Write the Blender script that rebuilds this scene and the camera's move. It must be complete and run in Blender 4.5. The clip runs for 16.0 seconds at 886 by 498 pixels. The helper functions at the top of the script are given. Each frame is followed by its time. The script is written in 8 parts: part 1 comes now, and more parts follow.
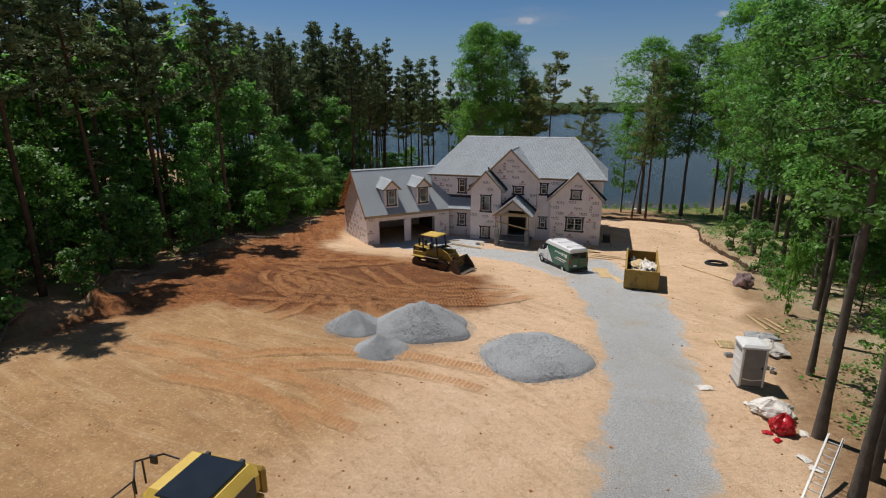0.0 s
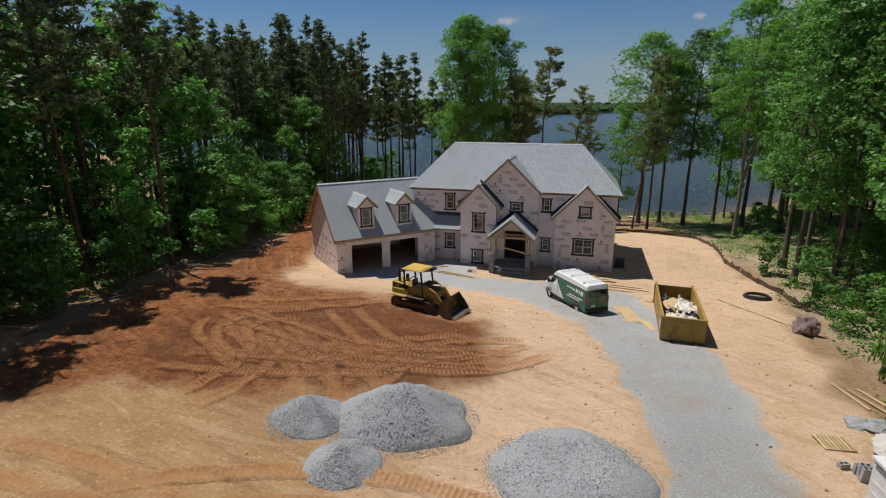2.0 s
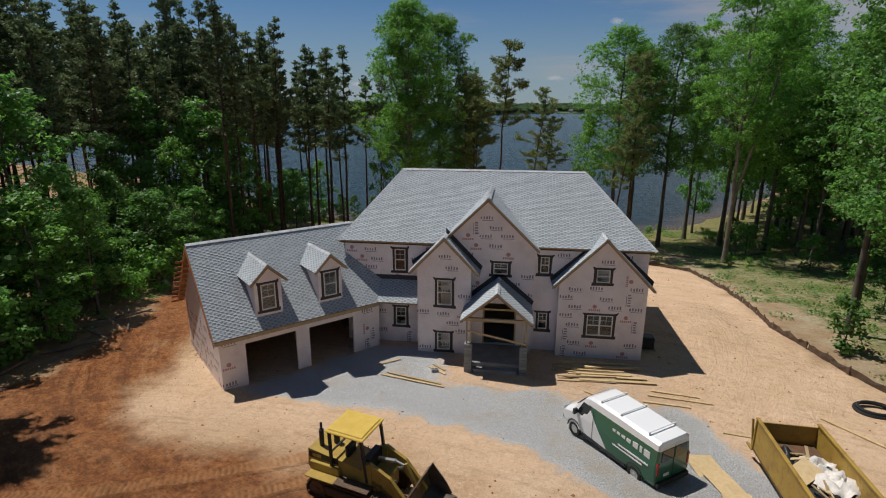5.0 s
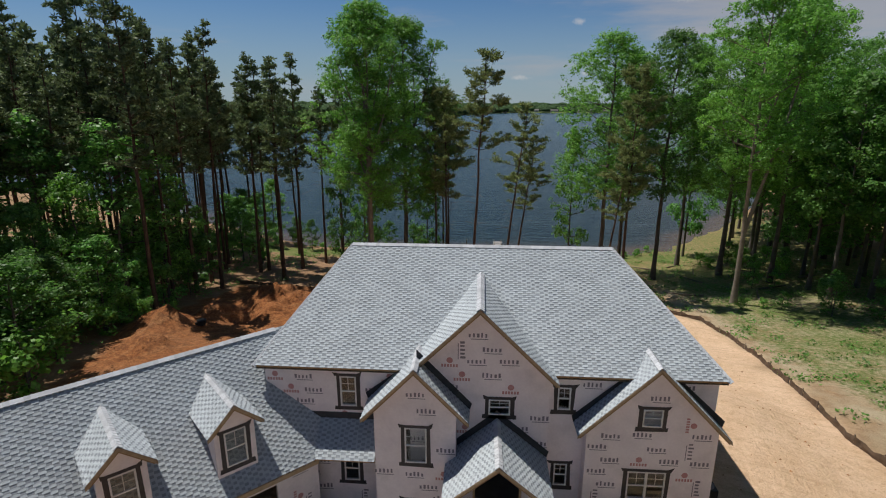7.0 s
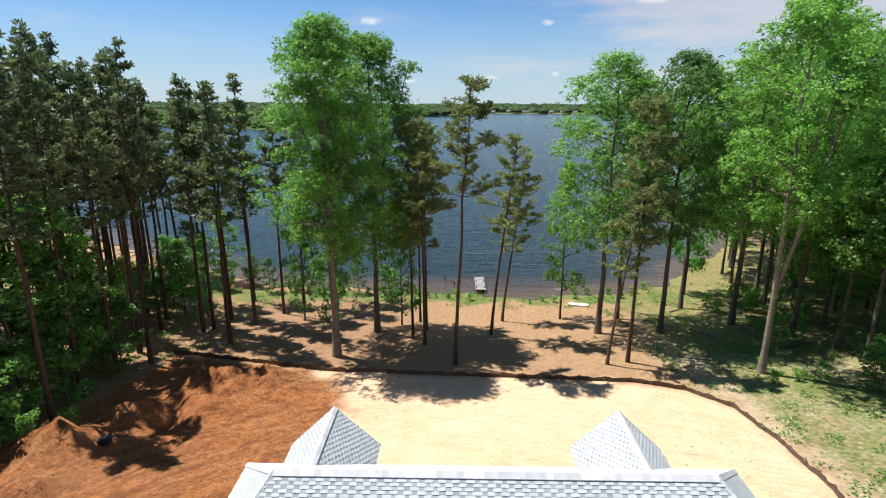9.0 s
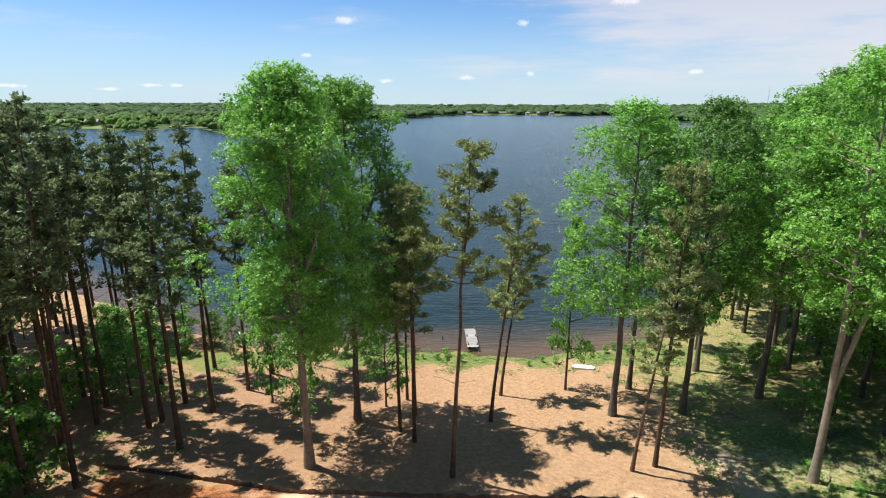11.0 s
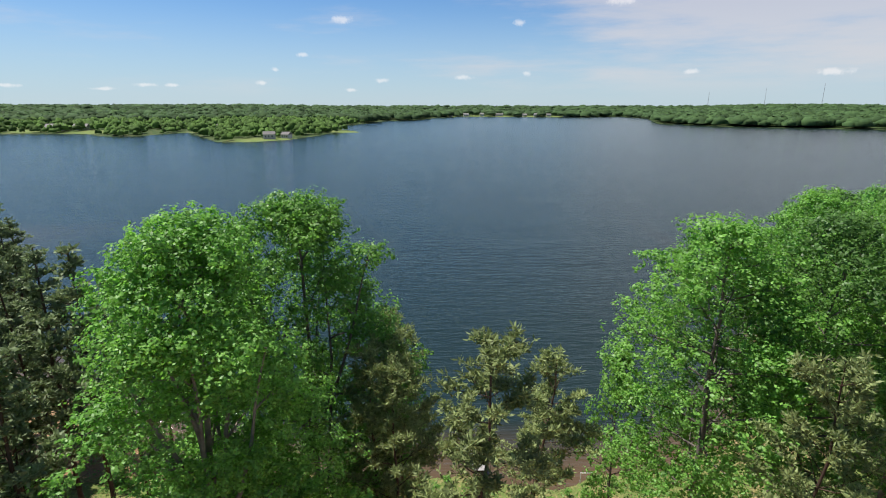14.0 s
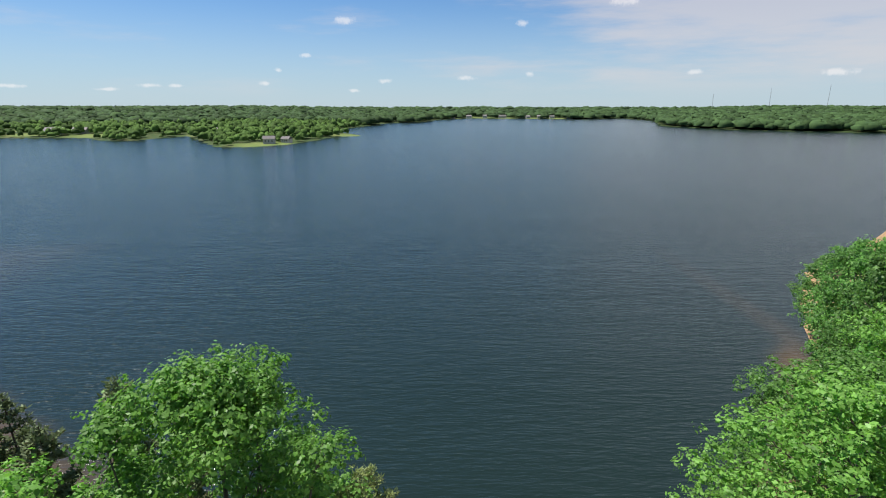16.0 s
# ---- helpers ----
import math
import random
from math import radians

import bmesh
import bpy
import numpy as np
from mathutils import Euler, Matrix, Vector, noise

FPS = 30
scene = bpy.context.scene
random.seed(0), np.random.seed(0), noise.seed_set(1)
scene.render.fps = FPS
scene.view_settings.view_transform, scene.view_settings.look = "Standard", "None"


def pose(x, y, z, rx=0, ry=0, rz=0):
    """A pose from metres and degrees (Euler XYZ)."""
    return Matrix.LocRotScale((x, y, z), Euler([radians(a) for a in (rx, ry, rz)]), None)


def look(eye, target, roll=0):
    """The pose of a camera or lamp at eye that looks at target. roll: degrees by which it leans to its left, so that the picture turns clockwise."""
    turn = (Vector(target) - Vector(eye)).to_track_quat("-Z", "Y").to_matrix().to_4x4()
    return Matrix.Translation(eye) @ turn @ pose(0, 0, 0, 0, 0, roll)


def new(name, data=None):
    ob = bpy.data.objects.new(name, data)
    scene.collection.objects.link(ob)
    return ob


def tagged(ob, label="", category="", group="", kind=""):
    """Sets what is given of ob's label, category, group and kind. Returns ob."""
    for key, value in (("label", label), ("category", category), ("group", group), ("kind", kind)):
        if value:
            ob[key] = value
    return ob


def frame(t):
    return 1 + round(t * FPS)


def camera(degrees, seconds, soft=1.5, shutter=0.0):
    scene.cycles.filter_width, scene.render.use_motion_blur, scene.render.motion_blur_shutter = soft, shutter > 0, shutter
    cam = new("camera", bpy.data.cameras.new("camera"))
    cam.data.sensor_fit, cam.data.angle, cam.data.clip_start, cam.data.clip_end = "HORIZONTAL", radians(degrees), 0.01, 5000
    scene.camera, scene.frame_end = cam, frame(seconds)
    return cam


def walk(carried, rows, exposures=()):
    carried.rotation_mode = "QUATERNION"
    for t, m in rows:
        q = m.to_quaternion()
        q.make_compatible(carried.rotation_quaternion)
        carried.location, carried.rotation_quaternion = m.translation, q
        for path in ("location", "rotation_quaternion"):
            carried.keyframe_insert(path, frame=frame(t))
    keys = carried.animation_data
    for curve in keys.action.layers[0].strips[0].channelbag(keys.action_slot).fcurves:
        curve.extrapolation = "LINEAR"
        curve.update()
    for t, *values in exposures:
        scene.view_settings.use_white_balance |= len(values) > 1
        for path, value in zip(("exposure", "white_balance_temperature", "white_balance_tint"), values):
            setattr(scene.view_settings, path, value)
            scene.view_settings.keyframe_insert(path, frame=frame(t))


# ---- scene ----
cam = camera(80.4, 16.0, 1.1)
# seconds, eye, target, roll
PATH = [
    (0, (1.092, 0.298, 17.495), (0.528, 2.143, 16.968), -0.0),
    (0.5, (0.48, 2.313, 17.494), (-0.083, 4.158, 16.967), 0.0),
    (1, (-0.282, 4.493, 17.531), (-0.831, 6.343, 17.004), 0.0),
    (1.5, (-1.015, 6.788, 17.56), (-1.54, 8.645, 17.034), -0.0),
    (2, (-1.958, 9.358, 17.605), (-2.457, 11.222, 17.079), 0.0),
    (2.5, (-2.814, 12.03, 17.631), (-3.3, 13.897, 17.105), -0.0),
    (3, (-3.719, 14.733, 17.654), (-4.164, 16.611, 17.129), 0.0),
    (3.5, (-4.908, 17.669, 17.704), (-5.274, 19.564, 17.178), 0.2),
    (6, (-8.156, 32.479, 19.31), (-8.379, 34.395, 18.784), 0.1),
    (6.5, (-8.546, 35.612, 19.995), (-8.731, 37.532, 19.468), 0.1),
    (7, (-8.827, 38.605, 20.691), (-8.968, 40.53, 20.164), 0.0),
    (7.5, (-9.082, 41.825, 21.369), (-9.199, 43.751, 20.843), 0.0),
    (8, (-9.275, 44.994, 22.13), (-9.373, 46.922, 21.604), 0.0),
    (8.5, (-9.582, 48.085, 23.114), (-9.652, 50.013, 22.588), -0.0),
    (11, (-11.561, 62.395, 29.575), (-11.518, 64.324, 29.048), 0.0),
    (11.5, (-11.561, 65.566, 30.765), (-11.512, 67.495, 30.238), 0.0),
    (12, (-11.531, 68.628, 32.105), (-11.479, 70.557, 31.578), 0.0),
    (12.5, (-11.701, 71.428, 33.433), (-11.644, 73.357, 32.906), -0.0),
    (13, (-11.846, 74.062, 34.877), (-11.787, 75.99, 34.348), -0.0),
    (13.5, (-11.728, 77.194, 36.109), (-11.67, 79.123, 35.581), -0.0),
    (14, (-11.528, 80.541, 37.38), (-11.472, 82.469, 36.852), 0.0),
    (14.5, (-11.285, 83.925, 38.559), (-11.23, 85.853, 38.031), 0.0),
    (15, (-11.036, 87.308, 39.738), (-10.981, 89.236, 39.209), -0.0),
    (15.5, (-10.9, 90.609, 40.865), (-10.846, 92.537, 40.336), -0.0),
    (16, (-10.75, 93.95, 41.95), (-10.704, 95.878, 41.424), -0.0),
]
EXPOSURE = [(0, -0.22), (3.5, -0.22), (6.0, -0.33), (6.8, -0.2), (7.5, 0.1), (8.5, 0.65), (11, 1.0), (13, 0.8), (16, 0.7)]
walk(cam, [(t, look(eye, target, roll)) for t, eye, target, roll in PATH], EXPOSURE)

# ---- sky and sun ----
SUN_ELEV, SUN_AZ = radians(64), math.atan2(-0.89, 0.45)  # azimuth from +y towards +x
world = bpy.data.worlds.new("sky")
scene.world = world
world.use_nodes = True
wn, wl = world.node_tree.nodes, world.node_tree.links
wn.clear()
sky = wn.new("ShaderNodeTexSky")
sky.sky_type, sky.sun_disc, sky.sun_elevation, sky.sun_rotation = "NISHITA", False, SUN_ELEV, SUN_AZ
sky.air_density, sky.dust_density, sky.ozone_density = 1.0, 0.0, 4.0


def wnode(kind, operation="", **given):
    """A node of the sky; given values or links by input name, with _ for a space, or by position as i0, i1, i2."""
    nd = wn.new(kind)
    if operation:
        if kind == "ShaderNodeMixRGB":
            nd.blend_type = operation
        else:
            nd.operation = operation
    for key, v in given.items():
        slot = nd.inputs[int(key[1:])] if key[0] == "i" and key[1:].isdigit() else nd.inputs[key.replace("_", " ")]
        if isinstance(v, bpy.types.NodeSocket):
            wl.new(v, slot)
        else:
            slot.default_value = v
    return nd.outputs[0]


def wspan(v, a, b, to_a=0.0, to_b=1.0):
    nd = wn.new("ShaderNodeMapRange")
    nd.interpolation_type = "SMOOTHSTEP"
    for key, val in (("From Min", a), ("From Max", b), ("To Min", to_a), ("To Max", to_b)):
        nd.inputs[key].default_value = val
    wl.new(v, nd.inputs["Value"])
    return nd.outputs[0]


way = wn.new("ShaderNodeTexCoord").outputs["Generated"]
wsep = wn.new("ShaderNodeSeparateXYZ")
wl.new(way, wsep.inputs[0])
wx_, wz_ = wsep.outputs["X"], wsep.outputs["Z"]
blue = wnode("ShaderNodeMixRGB", "MULTIPLY", i0=1.0, i1=sky.outputs["Color"], i2=(0.7, 0.94, 1.17, 1))
# pale air above the far shore
air = wnode("ShaderNodeMixRGB", i0=wspan(wz_, -0.01, 0.2, 0.72, 0.0), i1=blue, i2=(5.3, 6.5, 7.7, 1))
# thin drawn-out cirrus, thickest to the east
streak_at = wnode("ShaderNodeVectorMath", "MULTIPLY", i0=way, i1=(1.3, 1.3, 9.0))
streak = wnode("ShaderNodeTexNoise", Vector=streak_at, Scale=2.2, Detail=7.0, Roughness=0.6)
east = wspan(wx_, -0.25, 0.6)
veil_low = wnode("ShaderNodeMath", "MULTIPLY", i0=wspan(wz_, 0.0, 0.07), i1=wspan(wz_, 0.1, 0.75, 1.0, 0.25))
veil = wnode("ShaderNodeMath", "MULTIPLY", i0=veil_low, i1=wspan(wnode("ShaderNodeMath", "MULTIPLY_ADD", i0=east, i1=0.3, i2=streak), 0.52, 0.88, 0.0, 0.62))
veiled = wnode("ShaderNodeMixRGB", i0=veil, i1=air, i2=(7.9, 7.3, 7.2, 1))
# small fair-weather clouds low over the far shore: direction, half width and half height
PUFFS = [(-0.146, 0.143, 0.0187, 0.0061), (0.324, 0.166, 0.0245, 0.0065), (0.162, 0.139, 0.0101, 0.005), (-0.216, 0.085, 0.0101, 0.0036), (-0.262, 0.06, 0.0065, 0.0036), (-0.079, 0.044, 0.013, 0.0043),
         (0.066, 0.049, 0.0173, 0.0043), (0.179, 0.056, 0.0072, 0.0058), (0.436, 0.054, 0.013, 0.0043), (0.601, 0.049, 0.0187, 0.005), (-0.45, 0.032, 0.013, 0.0029), (-0.415, 0.032, 0.0115, 0.0029),
         (-0.502, 0.025, 0.0158, 0.0029), (-0.6, 0.028, 0.0144, 0.0029), (-0.135, 0.027, 0.0115, 0.0029), (-0.286, 0.038, 0.0086, 0.0036)]
ragged = wnode("ShaderNodeTexNoise", Vector=way, Scale=75.0, Detail=4.0, Roughness=0.65)
puff = None
for px, pz, pw, ph in PUFFS:
    off = wnode("ShaderNodeVectorMath", "MULTIPLY", i0=wnode("ShaderNodeVectorMath", "SUBTRACT", i0=way, i1=(px, 0, pz)), i1=(1 / pw, 0, 1 / ph))
    ln = wn.new("ShaderNodeVectorMath")
    ln.operation = "LENGTH"
    wl.new(off, ln.inputs[0])
    one = wspan(wnode("ShaderNodeMath", "MULTIPLY_ADD", i0=ragged, i1=-2.4, i2=ln.outputs["Value"]), -1.0, 0.05, 1.0, 0.0)
    puff = one if puff is None else wnode("ShaderNodeMath", "MAXIMUM", i0=puff, i1=one)
north = wspan(wsep.outputs["Y"], 0.0, 0.1)
puff = wnode("ShaderNodeMath", "MULTIPLY", i0=wnode("ShaderNodeMath", "MULTIPLY", i0=puff, i1=0.48), i1=north)
clouded = wnode("ShaderNodeMixRGB", i0=puff, i1=veiled, i2=(10.6, 10.3, 10.2, 1))
wbg, wout = wn.new("ShaderNodeBackground"), wn.new("ShaderNodeOutputWorld")
wbg.inputs["Strength"].default_value = 0.058
wl.new(clouded, wbg.inputs["Color"])
wl.new(wbg.outputs["Background"], wout.inputs["Surface"])
sun = new("sun", bpy.data.lights.new("sun", "SUN"))
sun.data.energy, sun.data.angle, sun.data.color = 4.9, radians(0.53), (1.0, 0.96, 0.91)
SUN_DIR = Vector((math.sin(SUN_AZ) * math.cos(SUN_ELEV), math.cos(SUN_AZ) * math.cos(SUN_ELEV), math.sin(SUN_ELEV)))
sun.matrix_world = look(SUN_DIR * 60, (0, 0, 0))

# ---- building helpers ----
class Geo:
    """Gathers vertices and faces of one mesh."""

    def __init__(self):
        self.v, self.f = [], []

    def add(self, verts, faces, m=None):
        k = len(self.v)
        self.v += [tuple(m @ Vector(p)) for p in verts] if m else [tuple(p) for p in verts]
        self.f += [tuple(i + k for i in face) for face in faces]
        return self

    def box(self, lo, hi, c=0.0, m=None):
        """A box from corner to corner, with chamfered edges if c is given."""
        lo, hi = Vector(lo), Vector(hi)
        if c <= 0:
            p = [(x, y, z) for z in (lo[2], hi[2]) for y in (lo[1], hi[1]) for x in (lo[0], hi[0])]
            return self.add(p, [(0, 2, 3, 1), (4, 5, 7, 6), (0, 1, 5, 4), (2, 6, 7, 3), (0, 4, 6, 2), (1, 3, 7, 5)], m)
        c = min(c, *((hi - lo) * 0.49))
        mid, half, p, at = (lo + hi) / 2, (hi - lo) / 2, [], {}
        signs = [(a, b, d) for a in (-1, 1) for b in (-1, 1) for d in (-1, 1)]
        for s in signs:
            for ax in range(3):
                at[s, ax] = len(p)
                p.append([mid[i] + s[i] * (half[i] - (0 if i == ax else c)) for i in range(3)])
        faces = []
        for ax in range(3):
            b, d = (ax + 1) % 3, (ax + 2) % 3
            for sg in (-1, 1):
                ring = []
                for sb, sd in ((-1, -1), (1, -1), (1, 1), (-1, 1)):
                    s = [0, 0, 0]
                    s[ax], s[b], s[d] = sg, sb, sd
                    ring.append(at[tuple(s), ax])
                faces.append(tuple(ring if sg > 0 else ring[::-1]))
            for sb in (-1, 1):
                for sd in (-1, 1):
                    lo_s, hi_s = [0, 0, 0], [0, 0, 0]
                    lo_s[ax], hi_s[ax] = -1, 1
                    lo_s[b] = hi_s[b] = sb
                    lo_s[d] = hi_s[d] = sd
                    q = (at[tuple(lo_s), b], at[tuple(hi_s), b], at[tuple(hi_s), d], at[tuple(lo_s), d])
                    faces.append(q if sb * sd > 0 else q[::-1])
        for s in signs:
            q = (at[s, 0], at[s, 1], at[s, 2])
            faces.append(q if s[0] * s[1] * s[2] > 0 else q[::-1])
        return self.add(p, faces, m)

    def tube(self, path, radii, n=8, m=None, caps=True):
        """A tube along points, of given radius at each."""
        path = [Vector(p) for p in path]
        verts, faces = [], []
        for i, p in enumerate(path):
            way = (path[min(i + 1, len(path) - 1)] - path[max(i - 1, 0)]).normalized()
            side = way.cross(Vector((0, 0, 1)) if abs(way.z) < 0.9 else Vector((1, 0, 0))).normalized()
            up = side.cross(way)
            r = radii[i] if hasattr(radii, "__len__") else radii
            verts += [p + (side * math.cos(2 * math.pi * k / n) + up * math.sin(2 * math.pi * k / n)) * r for k in range(n)]
        for i in range(len(path) - 1):
            for k in range(n):
                a, b = i * n + k, i * n + (k + 1) % n
                faces.append((a, b, b + n, a + n))
        if caps:
            faces += [tuple(range(n))[::-1], tuple(range((len(path) - 1) * n, len(path) * n))]
        return self.add(verts, faces, m)

    def cyl(self, p0, p1, r0, r1=None, n=12, m=None):
        return self.tube([p0, p1], [r0, r0 if r1 is None else r1], n, m)

    def prism(self, pts, depth, m=None):
        """A polygon of 3D points, pushed by the vector depth."""
        n, d = len(pts), Vector(depth)
        verts = [Vector(p) for p in pts] + [Vector(p) + d for p in pts]
        faces = [tuple(range(n)), tuple(range(2 * n - 1, n - 1, -1))]
        faces += [(i, i + n, (i + 1) % n + n, (i + 1) % n) for i in range(n)]
        return self.add(verts, faces, m)

    def beam(self, p0, p1, w, h, m=None):
        """A straight timber of section w by h between two points."""
        p0, p1 = Vector(p0), Vector(p1)
        way = (p1 - p0).normalized()
        side = way.cross(Vector((0, 0, 1)) if abs(way.z) < 0.95 else Vector((0, 1, 0))).normalized()
        up = side.cross(way)
        ring = [side * (w / 2) * a + up * (h / 2) * b for a, b in ((-1, -1), (1, -1), (1, 1), (-1, 1))]
        return self.prism([p0 + r for r in ring], p1 - p0, m)

    def mesh(self, name, tidy=True, smooth=False):
        me = bpy.data.meshes.new(name)
        me.from_pydata(self.v, [], self.f)
        if tidy:
            bm = bmesh.new()
            bm.from_mesh(me)
            bmesh.ops.recalc_face_normals(bm, faces=bm.faces)
            bm.to_mesh(me)
            bm.free()
        if smooth:
            me.polygons.foreach_set("use_smooth", [True] * len(me.polygons))
        me.update()
        return me


def thing(name, m, label, category, group="", kind=""):
    """An Empty at the base of a thing, which parents its parts."""
    ob = new(name)
    ob.matrix_basis = m
    ob.empty_display_size = 0.2
    return tagged(ob, label, category, group, kind)


def part(name, geo, material, parent, label="", smooth=False, tidy=True, kind="", free=False):
    """Links a mesh as one part under a thing or part. free: its points are in the world, not in the parent's own space."""
    me = geo if isinstance(geo, bpy.types.Mesh) else geo.mesh(name, tidy, smooth)
    if material and not me.materials:
        me.materials.append(material)
    ob = new(name, me)
    ob.parent = parent
    if free and parent:
        up, total = parent, Matrix.Identity(4)
        while up:
            total = up.matrix_basis @ total if up.parent is None else up.matrix_parent_inverse @ up.matrix_basis @ total
            up = up.parent
        ob.matrix_parent_inverse = total.inverted()
    return tagged(ob, label, "", "", kind)


def solo(name, geo, material, label, category, m=None, group="", kind="", smooth=False, tidy=True):
    """A thing that is one mesh."""
    me = geo if isinstance(geo, bpy.types.Mesh) else geo.mesh(name, tidy, smooth)
    if material and not me.materials:
        me.materials.append(material)
    ob = new(name, me)
    if m:
        ob.matrix_basis = m
    return tagged(ob, label, category, group, kind)


# ---- materials ----
def rgb(c):
    return (*c, 1.0)


def material(name, c1, c2=None, rough=0.7, metal=0.0, scale=3.0, fine=40.0, bump=0.0, bump_scale=60.0, each=0.0, island=0.0,
             spec=0.4, trans=0.0, stain=None, stain_scale=0.8, stain_amount=0.5, coat=0.0, duo=None):
    """A surface with variation at two scales, relief, stains and a shift of tone from piece to piece."""
    c2 = c2 or tuple(x * 0.75 for x in c1)
    mt = bpy.data.materials.new(name)
    mt.use_nodes = True
    n, l = mt.node_tree.nodes, mt.node_tree.links
    b = n["Principled BSDF"]
    b.inputs["Roughness"].default_value, b.inputs["Metallic"].default_value = rough, metal
    b.inputs["Specular IOR Level"].default_value = spec
    b.inputs["Coat Weight"].default_value = coat
    tc = n.new("ShaderNodeTexCoord")
    big, small = n.new("ShaderNodeTexNoise"), n.new("ShaderNodeTexNoise")
    big.inputs["Scale"].default_value, big.inputs["Detail"].default_value = scale, 5
    small.inputs["Scale"].default_value, small.inputs["Detail"].default_value = fine, 3
    mid = n.new("ShaderNodeMath")
    mid.operation = "MULTIPLY_ADD"
    mid.inputs[1].default_value, mid.inputs[2].default_value = 0.45, 0.0
    add = n.new("ShaderNodeMath")
    add.operation = "MULTIPLY_ADD"
    add.inputs[1].default_value = 0.75
    ramp = n.new("ShaderNodeMapRange")
    ramp.inputs["From Min"].default_value, ramp.inputs["From Max"].default_value = 0.42, 0.78
    mix = n.new("ShaderNodeMixRGB")
    mix.inputs[1].default_value, mix.inputs[2].default_value = rgb(c1), rgb(c2)
    for tex in (big, small):
        l.new(tc.outputs["Object"], tex.inputs["Vector"])
    l.new(small.outputs["Fac"], mid.inputs[0])
    l.new(big.outputs["Fac"], add.inputs[0])
    l.new(mid.outputs[0], add.inputs[2])
    l.new(add.outputs[0], ramp.inputs["Value"])
    l.new(ramp.outputs[0], mix.inputs[0])
    out = mix.outputs[0]
    if stain:
        st = n.new("ShaderNodeTexNoise")
        st.inputs["Scale"].default_value, st.inputs["Detail"].default_value, st.inputs["Roughness"].default_value = stain_scale, 6, 0.65
        sr = n.new("ShaderNodeMapRange")
        sr.inputs["From Min"].default_value, sr.inputs["From Max"].default_value, sr.inputs["To Max"].default_value = 0.52, 0.7, stain_amount
        sm = n.new("ShaderNodeMixRGB")
        sm.inputs[2].default_value = rgb(stain)
        l.new(tc.outputs["Object"], st.inputs["Vector"])
        l.new(st.outputs["Fac"], sr.inputs["Value"])
        l.new(sr.outputs[0], sm.inputs[0])
        l.new(out, sm.inputs[1])
        out = sm.outputs[0]
    for amount, source in ((each, "object"), (island, "island")):
        if amount:
            src = n.new("ShaderNodeObjectInfo") if source == "object" else n.new("ShaderNodeNewGeometry")
            val = n.new("ShaderNodeMapRange")
            val.inputs["To Min"].default_value, val.inputs["To Max"].default_value = 1 - amount, 1 + amount
            hsv = n.new("ShaderNodeHueSaturation")
            l.new(src.outputs["Random" if source == "object" else "Random Per Island"], val.inputs["Value"])
            if duo:
                # a share of the pieces is of the darker blend
                step, dark = n.new("ShaderNodeMath"), n.new("ShaderNodeMapRange")
                step.operation, step.inputs[1].default_value = "GREATER_THAN", duo[0]
                dark.inputs["To Min"].default_value, dark.inputs["To Max"].default_value = 1.0, duo[1]
                both = n.new("ShaderNodeMath")
                both.operation = "MULTIPLY"
                l.new(src.outputs["Random" if source == "object" else "Random Per Island"], step.inputs[0])
                l.new(step.outputs[0], dark.inputs["Value"])
                l.new(val.outputs[0], both.inputs[0])
                l.new(dark.outputs[0], both.inputs[1])
                val = both
            l.new(val.outputs[0], hsv.inputs["Value"])
            l.new(out, hsv.inputs["Color"])
            out = hsv.outputs[0]
    l.new(out, b.inputs["Base Color"])
    if bump:
        bt, bp = n.new("ShaderNodeTexNoise"), n.new("ShaderNodeBump")
        bt.inputs["Scale"].default_value, bt.inputs["Detail"].default_value = bump_scale, 5
        bp.inputs["Strength"].default_value, bp.inputs["Distance"].default_value = bump, 0.03
        l.new(tc.outputs["Object"], bt.inputs["Vector"])
        l.new(bt.outputs["Fac"], bp.inputs["Height"])
        l.new(bp.outputs["Normal"], b.inputs["Normal"])
    if trans:
        tr, ms = n.new("ShaderNodeBsdfTranslucent"), n.new("ShaderNodeMixShader")
        ms.inputs[0].default_value = trans
        hs = n.new("ShaderNodeHueSaturation")
        hs.inputs["Value"].default_value, hs.inputs["Saturation"].default_value = 1.5, 1.1
        l.new(out, hs.inputs["Color"])
        l.new(hs.outputs[0], tr.inputs["Color"])
        l.new(b.outputs[0], ms.inputs[1])
        l.new(tr.outputs[0], ms.inputs[2])
        l.new(ms.outputs[0], n["Material Output"].inputs["Surface"])
    return mt


def glass_material(name, tint, rough=0.02):
    mt = bpy.data.materials.new(name)
    mt.use_nodes = True
    b = mt.node_tree.nodes["Principled BSDF"]
    b.inputs["Base Color"].default_value = rgb(tint)
    b.inputs["Roughness"].default_value, b.inputs["Transmission Weight"].default_value, b.inputs["IOR"].default_value = rough, 1.0, 1.45
    return mt


